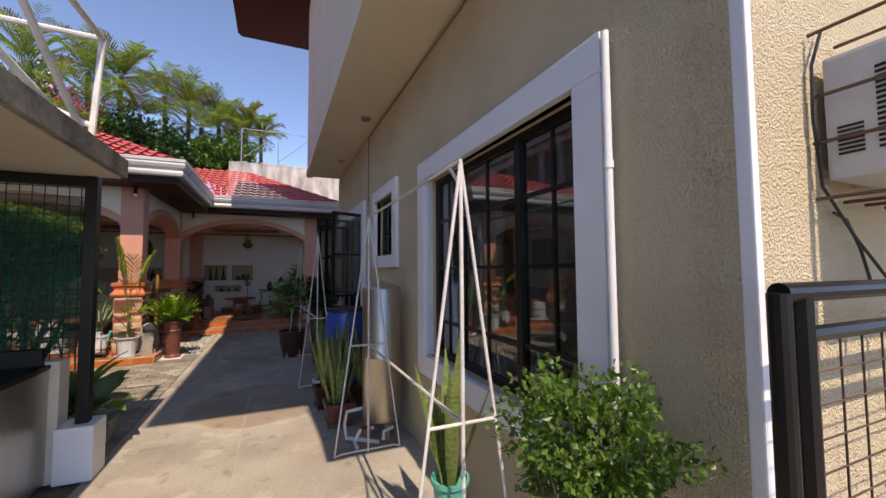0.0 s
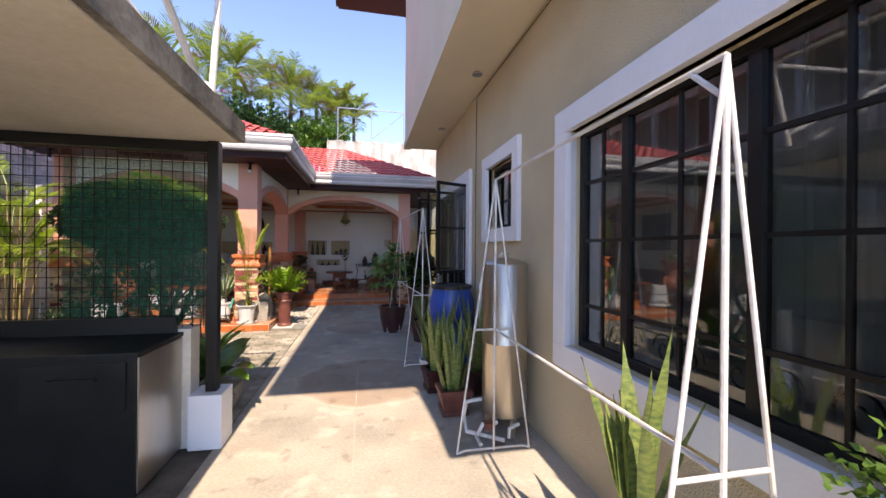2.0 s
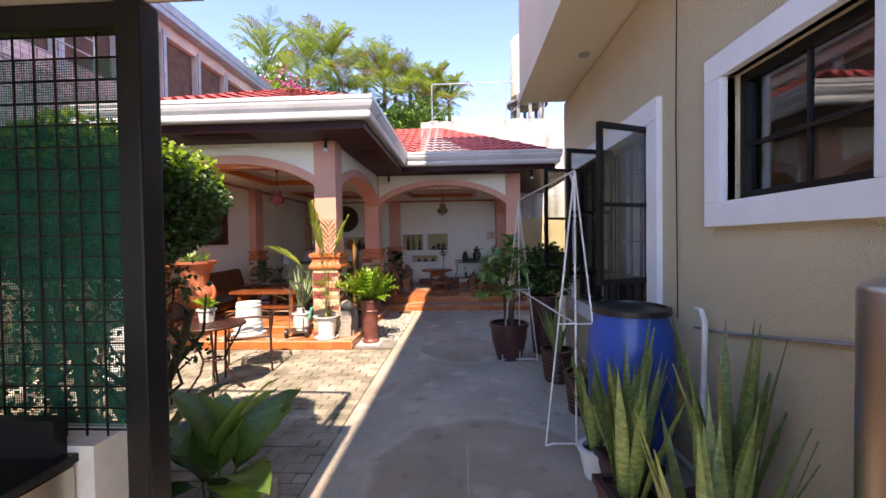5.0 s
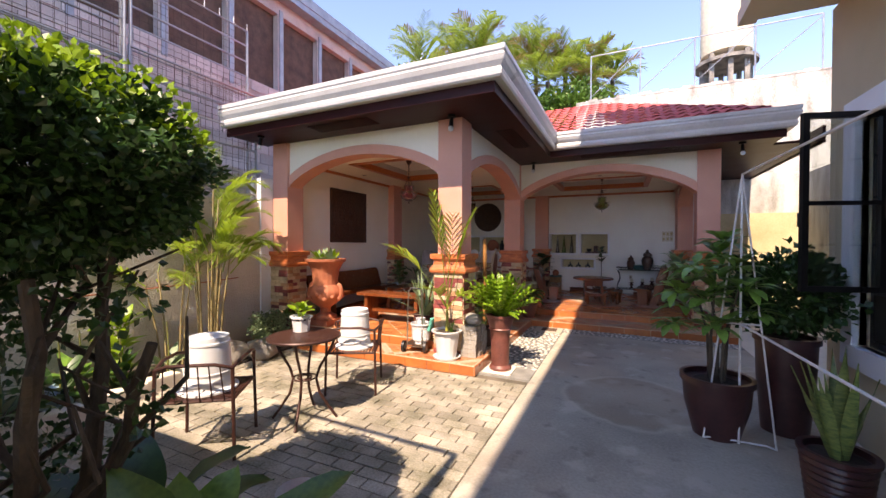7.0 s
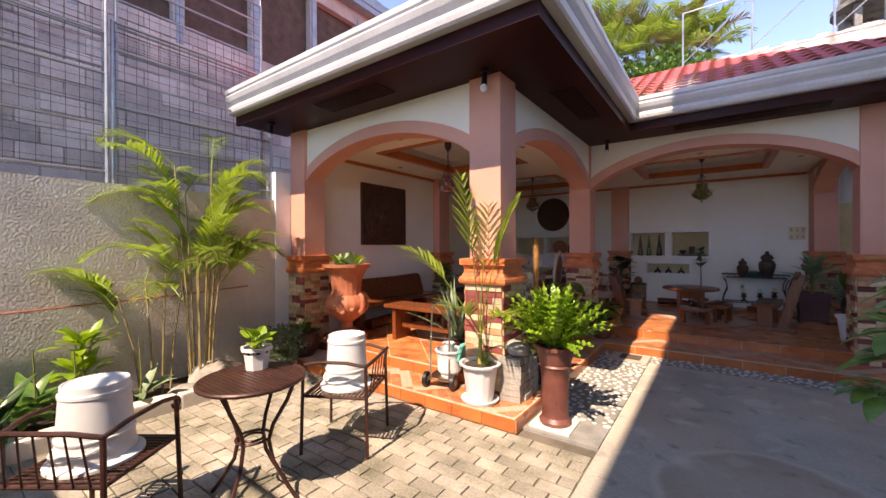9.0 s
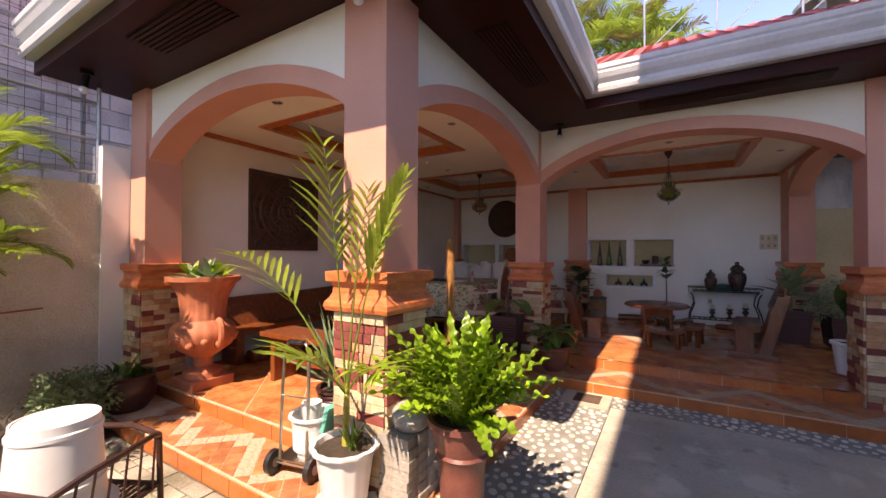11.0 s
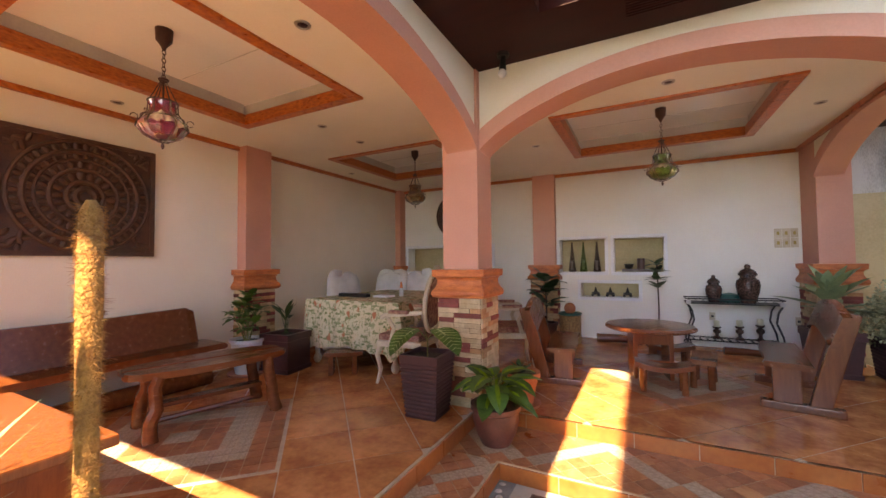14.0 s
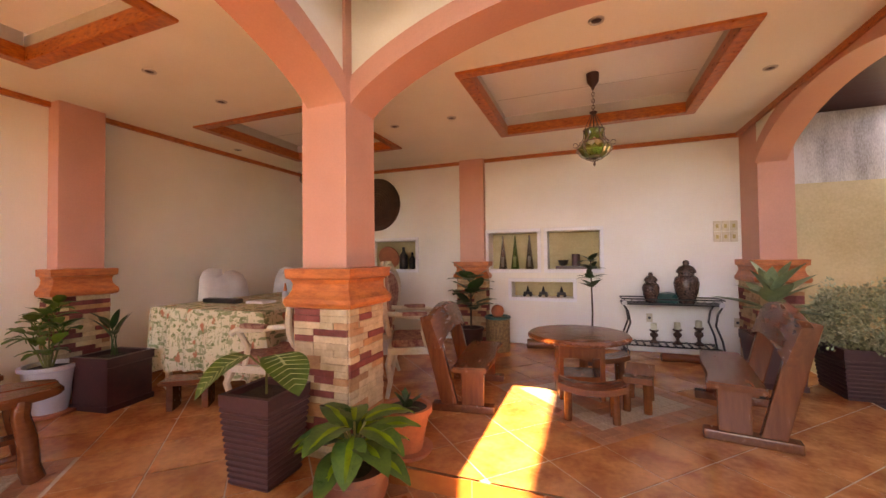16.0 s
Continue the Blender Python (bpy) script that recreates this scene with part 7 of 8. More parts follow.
for k in range(17):
    a = 2.4 * k
    lf_ = -0.05 + 0.075 * (k % 10)
    z = 0.28 + 0.009 * k
    q = Vector((0, 0, z)) + polar(a, 0.9) * 0.09
    bm = B()
    tube(bm, [(0, 0, z - 0.06), q], 0.007, 5)
    part("stalk", bm, M_CANE, P)
    bm = B()
    blade(bm, q, polar(a, lf_), rng.uniform(0.26, 0.33), 0.165, 0.9, 10, 0.2, 0.02, "ovate")
    lf = part("leaf", bm, M_LEAF_BROAD, P, "", True)
    bm = B()
    blade(bm, q + Vector((0, 0, 0.009)), polar(a, lf_), 0.27, 0.035, 0.9, 9, 0.3, 0.1, "lance", 1.3)
    part("variegation", bm, M_LEAF_LIME, lf, "pale feathered centre of the leaf", True)
P = thing("terracotta_pot", "spiky little plant in a terracotta pot on saucer", "potted plant", at(-1.93, 12.13, FLOOR))
part("saucer", lathe(B(), [(0.13, 0), (0.16, 0.005), (0.17, 0.03), (0.15, 0.03), (0.01, 0.01)], 24), M_CLAY, P, "red saucer", True)
pot(P, [(0.10, 0.012), (0.145, 0.24), (0.165, 0.25), (0.165, 0.29), (0.14, 0.29), (0.13, 0.26), (0.02, 0.26)], M_CLAY, 0.135, 0.27, "terracotta pot")
whorl(P, 10, (0, 0, 0.27), 0.16, 0.04, 440, M_LEAF_DARK, (0.3, 1.2), 0.4, "lance")


def slab_bench(m, label):
    """Seat on two trestle ends with raked back posts and a wide carved back board."""
    Z = thing("slab_bench", label, "bench", m, "slab benches")
    part("seat", slab_top(B(), wobble([(-0.56, -0.17), (-0.2, -0.20), (0.3, -0.18), (0.56, -0.20), (0.58, 0.14), (0.0, 0.16), (-0.57, 0.15)], 0.012, 5), 0.38, 0.43, 0.012), M_WOOD, Z)
    for s in (-1, 1):
        e = part("trestle", box(B(), s * 0.46 - 0.05, -0.22, 0.0, s * 0.46 + 0.05, 0.34, 0.07, bevel=0.012), M_WOOD, Z, "floor runner")
        part("leg", box(B(), s * 0.46 - 0.04, -0.13, 0.07, s * 0.46 + 0.04, 0.07, 0.38, bevel=0.01), M_WOODRED, Z)
        bm = box(B(), s * 0.46 - 0.035, -0.07, 0.0, s * 0.46 + 0.035, 0.07, 0.86, Matrix.Translation((0, 0.18, 0.05)) @ Matrix.Rotation(radians(-14), 4, "X"), 0.01)
        part("back_post", bm, M_WOODRED, Z)
    bm = B()
    n = 18
    rows = []
    for i in range(n + 1):
        t = i / n
        x = -0.60 + 1.2 * t
        arch = 0.10 * math.sin(math.pi * t) ** 0.8
        zl, zh = 0.60 + arch, 0.86 + 0.10 * math.sin(math.pi * t)
        yl, yh = 0.27 - 0.02, 0.37 - 0.02
        rows.append([bm.verts.new((x, yl - 0.02, zl)), bm.verts.new((x, yh - 0.03, zh)), bm.verts.new((x, yh + 0.03, zh)), bm.verts.new((x, yl + 0.03, zl))])
    for u, v in zip(rows, rows[1:]):
        for k in range(4):
            bm.faces.new((u[k], u[(k + 1) % 4], v[(k + 1) % 4], v[k]))
    bm.faces.new(rows[0])
    bm.faces.new(rows[-1][::-1])
    bmesh.ops.recalc_face_normals(bm, faces=bm.faces)
    part("backrest", bm, M_WOOD, Z, "curved slab back board", True)
    return Z


slab_bench(at(-1.78, 13.28, FLOOR, 97) @ Matrix.Diagonal((0.9, 0.9, 0.86, 1)), "dark varnished slab bench with arched back board")
slab_bench(at(0.16, 13.38, FLOOR, -99) @ Matrix.Diagonal((0.92, 0.92, 0.92, 1)), "dark varnished slab bench with raked back posts")

# round table and stools
R = thing("round_table", "low round varnished wooden table on block base", "table", at(-0.92, 13.55, FLOOR, 12))
part("tabletop", lathe(B(), [(0.40, 0.50), (0.425, 0.51), (0.43, 0.53), (0.42, 0.55), (0.36, 0.558), (0.01, 0.56)], 48), M_WOOD, R, "round top with rope-carved edge", True)
for k in range(60):
    a = 6.2832 * k / 60
    bm = B()
    bmesh.ops.create_icosphere(bm, subdivisions=1, radius=0.016)
    bmesh.ops.translate(bm, verts=bm.verts, vec=(0.425 * math.cos(a), 0.425 * math.sin(a), 0.525))
    part("rope_bead", bm, M_WOOD, R, "", True)
for s in (-1, 1):
    part("side_board", box(B(), s * 0.17 - 0.02, -0.16, 0.0, s * 0.17 + 0.02, 0.16, 0.50, bevel=0.008), M_WOODRED, R)
part("shelf", box(B(), -0.15, -0.15, 0.16, 0.15, 0.15, 0.20), M_WOODRED, R)
part("rail", box(B(), -0.15, -0.15, 0.36, 0.15, -0.12, 0.50), M_WOODRED, R)
for x, y, r in ((-0.82, 13.05, 4), (-0.45, 13.45, 80), (-0.72, 14.02, 190)):
    Q = thing("saddle_stool", "curved wooden stool beside the round table", "stool", at(x, y, FLOOR, r), "stools round the table")
    bm = B()
    rows = []
    for i in range(11):
        t = -1 + 2 * i / 10
        z = 0.24 + 0.045 * t * t
        rows.append([bm.verts.new((0.24 * t, -0.11, z - 0.045)), bm.verts.new((0.24 * t, 0.11, z - 0.045)), bm.verts.new((0.24 * t, 0.11, z)), bm.verts.new((0.24 * t, -0.11, z))])
    for u, v in zip(rows, rows[1:]):
        for k in range(4):
            bm.faces.new((u[k], u[(k + 1) % 4], v[(k + 1) % 4], v[k]))
    bm.faces.new(rows[0])
    bm.faces.new(rows[-1])
    bmesh.ops.recalc_face_normals(bm, faces=bm.faces)
    part("seat", bm, M_WOOD, Q, "", True)
    for sx in (-1, 1):
        for sy in (-1, 1):
            part("leg", rod(B(), (sx * 0.17, sy * 0.075, 0), (sx * 0.165, sy * 0.07, 0.22), 0.03, seg=9), M_WOOD, Q)

# console with jars
K = thing("console_table", "black wrought-iron console table with scroll legs", "console", at(0.08, 15.24, FLOOR))
part("tabletop", box(B(), -0.53, -0.16, 0.64, 0.53, 0.16, 0.655), M_BLACK, K)
for a in (((-0.53, -0.16), (0.53, -0.16)), ((0.53, -0.16), (0.53, 0.16)), ((0.53, 0.16), (-0.53, 0.16)), ((-0.53, 0.16), (-0.53, -0.16))):
    part("rim", rod(B(), (*a[0], 0.71), (*a[1], 0.71), 0.008, seg=6), M_BLACK, K)
for k in range(13):
    x = -0.5 + 1.0 * k / 12
    part("fret", tube(B(), [(x - 0.03, -0.16, 0.66), (x, -0.16, 0.70), (x + 0.03, -0.16, 0.66)], 0.004, 5), M_BLACK, K)
for sx in (-1, 1):
    for sy in (-1, 1):
        part("leg", tube(B(), [(sx * 0.52, sy * 0.15, 0.66), (sx * 0.46, sy * 0.15, 0.55), (sx * 0.44, sy * 0.15, 0.42), (sx * 0.50, sy * 0.15, 0.25), (sx * 0.52, sy * 0.15, 0.12), (sx * 0.46, sy * 0.15, 0.0)], 0.011, 6), M_BLACK, K, "", True)
        part("scroll", tube(B(), [(sx * (0.50 + 0.045 * math.cos(i * 0.7)), sy * 0.15, 0.06 + 0.045 * math.sin(i * 0.7)) for i in range(9)], 0.008, 6), M_BLACK, K, "", True)
    part("rosette", rod(B(), (sx * 0.5, -0.165, 0.66), (sx * 0.5, -0.175, 0.66), 0.03, seg=16), M_WHITEPLASTIC, K, "white rosette")
for k in range(12):
    part("shelf_bar", box(B(), -0.45 + 0.9 * k / 11 - 0.012, -0.14, 0.155, -0.45 + 0.9 * k / 11 + 0.012, 0.14, 0.165), M_BLACK, K)
part("shelf_rail", rod(B(), (-0.5, -0.14, 0.15), (0.5, -0.14, 0.15), 0.009, seg=6), M_BLACK, K)
part("shelf_rail", rod(B(), (-0.5, 0.14, 0.15), (0.5, 0.14, 0.15), 0.009, seg=6), M_BLACK, K)
JP = [(0.055, 0), (0.06, 0.02), (0.085, 0.10), (0.095, 0.17), (0.085, 0.215), (0.06, 0.235), (0.058, 0.25), (0.075, 0.262), (0.072, 0.28), (0.05, 0.31), (0.022, 0.325), (0.025, 0.345), (0.018, 0.36), (0.003, 0.365)]
for x, s in ((-0.19, 1.02), (0.19, 1.42)):
    J = thing("ginger_jar", "dark carved pierced jar with a domed lid", "jar", at(0.08 + x, 15.24, FLOOR + 0.656), "carved jars")
    part("body", lathe(B(), [(r * s, z * s) for r, z in JP[:8]], 32, (0, 0, 0), 0.015, 16), M_CARVEDJAR, J, "", True)
    part("lid", lathe(B(), [(r * s, z * s) for r, z in JP[7:]], 32), M_CARVEDJAR, J, "domed lid with knob", True)
tagged(part("green_dish", lathe(B(), [(0.12, 0), (0.13, 0.06), (0.10, 0.11), (0.01, 0.13)], 24, (0.08, 15.30, FLOOR + 0.656)), M_TEAL, None, "dark teal covered dish between the jars", True), category="dish")
for k, (x, h) in enumerate(((-0.17, 0.16), (0.08, 0.18), (0.30, 0.21))):
    Q = thing("candle_holder", "turned wooden candle holder with a pillar candle", "candle holder", at(0.08 + x, 15.22, FLOOR + 0.166), "candle holders")
    part("stand", lathe(B(), [(0.05, 0), (0.05, 0.015), (0.02, 0.04), (0.02, h * 0.4), (0.045, h * 0.55), (0.045, h * 0.7), (0.02, h * 0.8), (0.05, h * 0.92), (0.05, h)], 18), M_CARVEDJAR, Q, "", True)
    part("candle", lathe(B(), [(0.034, h), (0.034, h + 0.075), (0.03, h + 0.08), (0.005, h + 0.076)], 16), M_CANDLE, Q, "cream pillar candle", True)

# back corner plants
M_PALELEAF = mat("pale_small_leaf", (0.42, 0.46, 0.31), (0.24, 0.30, 0.18), 0.5, scale=9, fine=50, bump=0.03, trans=0.25, per_island=0.35)
P = thing("agave_planter", "broad grey-green rosette plant in a purple planter", "potted plant", at(0.80, 14.40, FLOOR))
square_pot(P, 0.17, 0.20, 0.48, M_PLANTER)
part("stem", rod(B(), (0, 0, 0.44), (0, 0, 0.78), 0.025), M_CANE, P)
for lv in range(3):
    whorl(P, 8, (0, 0, 0.68 + 0.09 * lv), 0.47 - 0.06 * lv, 0.15, 460 + lv, M_AGAVE, (0.1 + 0.4 * lv, 0.4 + 0.4 * lv), 0.3, "ovate", 0.25)
P = thing("pale_bush", "round pale-leaved bush in a ribbed maroon planter", "potted plant", at(1.42, 14.35, 0.005))
square_pot(P, 0.20, 0.25, 0.66, M_PLANTER, 16)
v, f = small_leaf_crown(51, 5200, (0, 0, 0.88), (0.42, 0.40, 0.30), 0.034, 0.4, 0.3)
stuff_mesh("crown", v, f, M_PALELEAF, P)
P = thing("white_bucket_plant", "paddle-leaved plant in a white pot", "potted plant", at(0.90, 12.62, FLOOR))
part("saucer", lathe(B(), [(0.10, 0), (0.13, 0.005), (0.135, 0.025), (0.01, 0.01)], 20), M_CLAY, P, "", True)
pot(P, [(0.085, 0.012), (0.12, 0.32), (0.14, 0.33), (0.14, 0.36), (0.118, 0.36), (0.11, 0.33), (0.02, 0.33)], M_WHITEPLASTIC, 0.11, 0.34, "white plastic pot")
whorl(P, 7, (0, 0, 0.5), 0.26, 0.13, 470, M_LEAF_DARK, (0.5, 1.3), 0.3, "ovate", 0.1, 0.0, 0.18)
P = thing("rubber_plant", "slender rubber plant behind the round table", "potted plant", at(-0.80, 14.62, FLOOR))
pot(P, round_pot(0.13, 0.24), M_DARKPOT, 0.11, 0.2)
part("stem", tube(B(), [(0, 0, 0.2), (0.01, 0, 0.6), (0.0, 0.01, 1.18)], 0.012, 8, 0.007), M_BARK, P, "", True)
for lv in range(4):
    whorl(P, 7, (0, 0, 0.88 + 0.10 * lv), 0.19, 0.09, 480 + lv, M_LEAF_DARK, (0.0, 0.9), 0.5, "ovate", 0.15)
P = thing("fiddle_leaf_plant", "dark round-leaved plant in a pot by the pilaster", "potted plant", at(-2.28, 14.75, FLOOR))
pot(P, round_pot(0.16, 0.32), M_DARKPOT, 0.13, 0.28)
for lv in range(3):
    whorl(P, 8, (0, 0, 0.55 + 0.17 * lv), 0.29, 0.21, 490 + lv, M_LEAF_DARK, (0.0, 0.9), 0.5, "ovate", 0.1, 0.02, 0.08)
part("stem", rod(B(), (0, 0, 0.28), (0, 0, 0.9), 0.012), M_BARK, P)
BK = thing("rattan_basket", "woven rattan basket with a teal rim", "basket", at(-1.97, 14.95, FLOOR))
part("weave", lathe(B(), [(0.15, 0)] + [(0.155 + 0.006 * (i % 2), 0.02 + 0.03 * i) for i in range(14)] + [(0.14, 0.44), (0.13, 0.40), (0.01, 0.40)], 36), M_RATTAN, BK, "", True)
part("rim", tube(B(), [(0.155 * math.cos(a), 0.155 * math.sin(a), 0.44) for a in [6.2832 * i / 24 for i in range(25)]], 0.02, 8), M_TEAL, BK, "teal wrapped rim", True)
bm = B()
bmesh.ops.create_uvsphere(bm, u_segments=20, v_segments=14, radius=0.085)
bmesh.ops.translate(bm, verts=bm.verts, vec=(-1.97, 14.95, FLOOR + 0.52))
tagged(part("clay_ball", bm, M_CLAY, None, "terracotta ball resting on the basket", True), category="ball")
LG = tagged(part("driftwood_log", tube(B(), [(-1.62, 15.20, FLOOR + 0.06), (-1.3, 15.22, FLOOR + 0.07), (-1.0, 15.18, FLOOR + 0.05)], 0.065, 10, 0.05), M_WOOD, None, "dark driftwood log lying along the wall", True), category="log")
LG = tagged(part("driftwood_log", tube(B(), [(-0.05, 15.0, FLOOR + 0.05), (0.2, 15.02, FLOOR + 0.05), (0.4, 14.98, FLOOR + 0.045)], 0.05, 10, 0.04), M_WOOD, None, "flat dark wood piece under the console", True), category="log")

# ---- on the walls ----
PN = thing("carved_wall_medallion", "square dark carved wooden medallion panel", "wall panel")
part("board", box(B(), XL, 9.83, 1.57, XL + 0.03, 10.93, 2.62), M_CARVED, PN)
for a in ((9.83, 1.57, 10.93, 1.61), (9.83, 2.58, 10.93, 2.62), (9.83, 1.61, 9.87, 2.58), (10.89, 1.61, 10.93, 2.58)):
    part("border", box(B(), XL + 0.03, a[0], a[1], XL + 0.045, a[2], a[3], bevel=0.004), M_CARVED, PN)
for r, w in ((0.49, 0.018), (0.40, 0.024), (0.33, 0.014), (0.24, 0.02), (0.13, 0.022), (0.07, 0.03)):
    part("ring", tube(B(), [(XL + 0.035, 10.38 + r * math.cos(a), 2.095 + r * math.sin(a)) for a in [6.2832 * i / 48 for i in range(49)]], w, 8), M_CARVED, PN, "", True)
bud = B()
bmesh.ops.create_icosphere(bud, subdivisions=2, radius=0.03)
for v in bud.verts:
    v.co.x *= 0.5
bud = mesh_of(bud, M_CARVED, "petal", True)
for r, n, s in ((0.445, 40, 1.0), (0.365, 32, 0.8), (0.285, 26, 1.0), (0.19, 18, 1.2), (0.10, 10, 0.9)):
    for k in range(n):
        a = 6.2832 * k / n
        piece("petal", bud, Matrix.Translation((XL + 0.035, 10.38 + r * math.cos(a), 2.095 + r * math.sin(a))) @ Matrix.Rotation(a, 4, "X") @ Matrix.Diagonal((1, 1.3 * s, 0.8 * s, 1)), PN)
rng = random.Random(55)
for cy, cz in ((9.95, 1.69), (10.81, 1.69), (9.95, 2.5), (10.81, 2.5)):
    for k in range(9):
        piece("petal", bud, Matrix.Translation((XL + 0.033, cy + rng.uniform(-.07, .07), cz + rng.uniform(-.07, .07))) @ Matrix.Rotation(rng.uniform(0, 6), 4, "X") @ Matrix.Diagonal((1, 1.5, 0.7, 1)), PN)
MD = thing("woven_disc", "round dark woven wall disc", "wall decoration")
part("backing", rod(B(), (-4.10, YBACK, 2.37), (-4.10, YBACK - 0.02, 2.37), 0.43, seg=48), M_CARVED, MD)
for k in range(10):
    r = 0.05 + 0.041 * k
    part("coil", tube(B(), [(-4.10 + r * math.cos(a), YBACK - 0.025 - 0.006 * math.sin(a * (6 + k)), 2.37 + r * math.sin(a)) for a in [6.2832 * i / 40 for i in range(41)]], 0.018, 6), M_CARVED, MD, "", True)
SW = thing("wall_plaque", "cream plaque of six small tiles", "plaque")
for i in range(3):
    for j in range(2):
        q = part("tile", box(B(), 0.615 + 0.085 * i, YBACK - 0.012, 1.63 + 0.13 * j, 0.693 + 0.085 * i, YBACK, 1.755 + 0.13 * j, bevel=0.004), M_IVORY, SW)
        part("mark", box(B(), 0.64 + 0.085 * i, YBACK - 0.0145, 1.67 + 0.13 * j, 0.668 + 0.085 * i, YBACK - 0.012, 1.715 + 0.13 * j), M_BRASS, q)
for x, z in ((-0.14, 0.62), (0.80, 0.60)):
    O = thing("wall_socket", "small cream electrical socket plate", "socket", group="sockets")
    part("plate", box(B(), x, YBACK - 0.01, z, x + 0.07, YBACK, z + 0.11, bevel=0.003), M_IVORY, O)
    part("slot", box(B(), x + 0.02, YBACK - 0.012, z + 0.04, x + 0.05, YBACK - 0.0095, z + 0.07), M_BLACKPLASTIC, O)
# niche contents
for k, (x, mt_) in enumerate(((-2.02, M_GLASSDARK), (-1.84, M_GLASSGREEN), (-1.63, M_GLASSDARK))):
    Q = thing("cone_bottle", "tall cone-shaped coloured glass bottle", "bottle", at(x, YBACK + 0.12, 1.30), "niche bottles")
    part("glass", lathe(B(), [(0.06, 0), (0.062, 0.01), (0.03, 0.28), (0.012, 0.44), (0.012, 0.49)], 10), mt_, Q, "", True)
    part("label", box(B(), -0.02, -0.055, 0.03, 0.02, -0.047, 0.18, Matrix.Rotation(radians(-6), 4, "X")), M_SHEET, Q, "pale panel")
Q = thing("niche_bowl", "small dark bowl in the niche", "bowl", at(-1.16, YBACK + 0.12, 1.345))
part("bowl", lathe(B(), [(0.03, 0), (0.055, 0.02), (0.07, 0.08), (0.06, 0.08), (0.03, 0.03)], 20), M_BLACKPLASTIC, Q, "", True)
Q = thing("niche_cups", "dark round canister in the niche", "canister", at(-0.99, YBACK + 0.12, 1.345))
part("cup", lathe(B(), [(0.055, 0), (0.055, 0.16), (0.05, 0.165), (0.01, 0.165)], 20), M_DARKPOT, Q, "", True)
Q = thing("niche_shelf_box", "low dark tray under the bowls", "tray", at(-1.0, YBACK + 0.12, 1.30))
part("tray", box(B(), -0.26, -0.08, 0.0, 0.28, 0.08, 0.043, bevel=0.006), M_DARKPOT, Q)
for k, x in enumerate((-1.66, -1.44, -1.19)):
    Q = thing("model_carriage", "small dark metal model figure in the niche", "ornament", at(x, YBACK + 0.11, 0.90), "niche models")
    part("body", box(B(), -0.06, -0.03, 0.03, 0.06, 0.03, 0.07, bevel=0.012), M_BLACK, Q)
    part("mast", lathe(B(), [(0.03, 0.07), (0.02, 0.10), (0.006, 0.15)], 10), M_BLACK, Q)
    for s in (-1, 1):
        part("wheel", rod(B(), (s * 0.045, -0.035, 0.022), (s * 0.045, 0.035, 0.022), 0.022, seg=12), M_BLACK, Q)
Q = thing("painted_plate", "round reddish plate leaning in the niche", "plate", at(-3.98, YBACK + 0.16, 1.30))
part("plate", rod(B(), (0, 0, 0.19), (0, 0.03, 0.20), 0.19, seg=32), M_CLAY, Q)
for x, s in ((-3.68, 1.0), (-3.52, 0.75)):
    Q = thing("dark_bottle", "dark green bottle in the niche", "bottle", at(x, YBACK + 0.12, 1.30), "dark bottles")
    part("glass", lathe(B(), [(0.06 * s, 0), (0.07 * s, 0.02), (0.07 * s, 0.22 * s), (0.025 * s, 0.29 * s), (0.025 * s, 0.36 * s), (0.01, 0.365 * s)], 18), M_BLACK, Q, "", True)


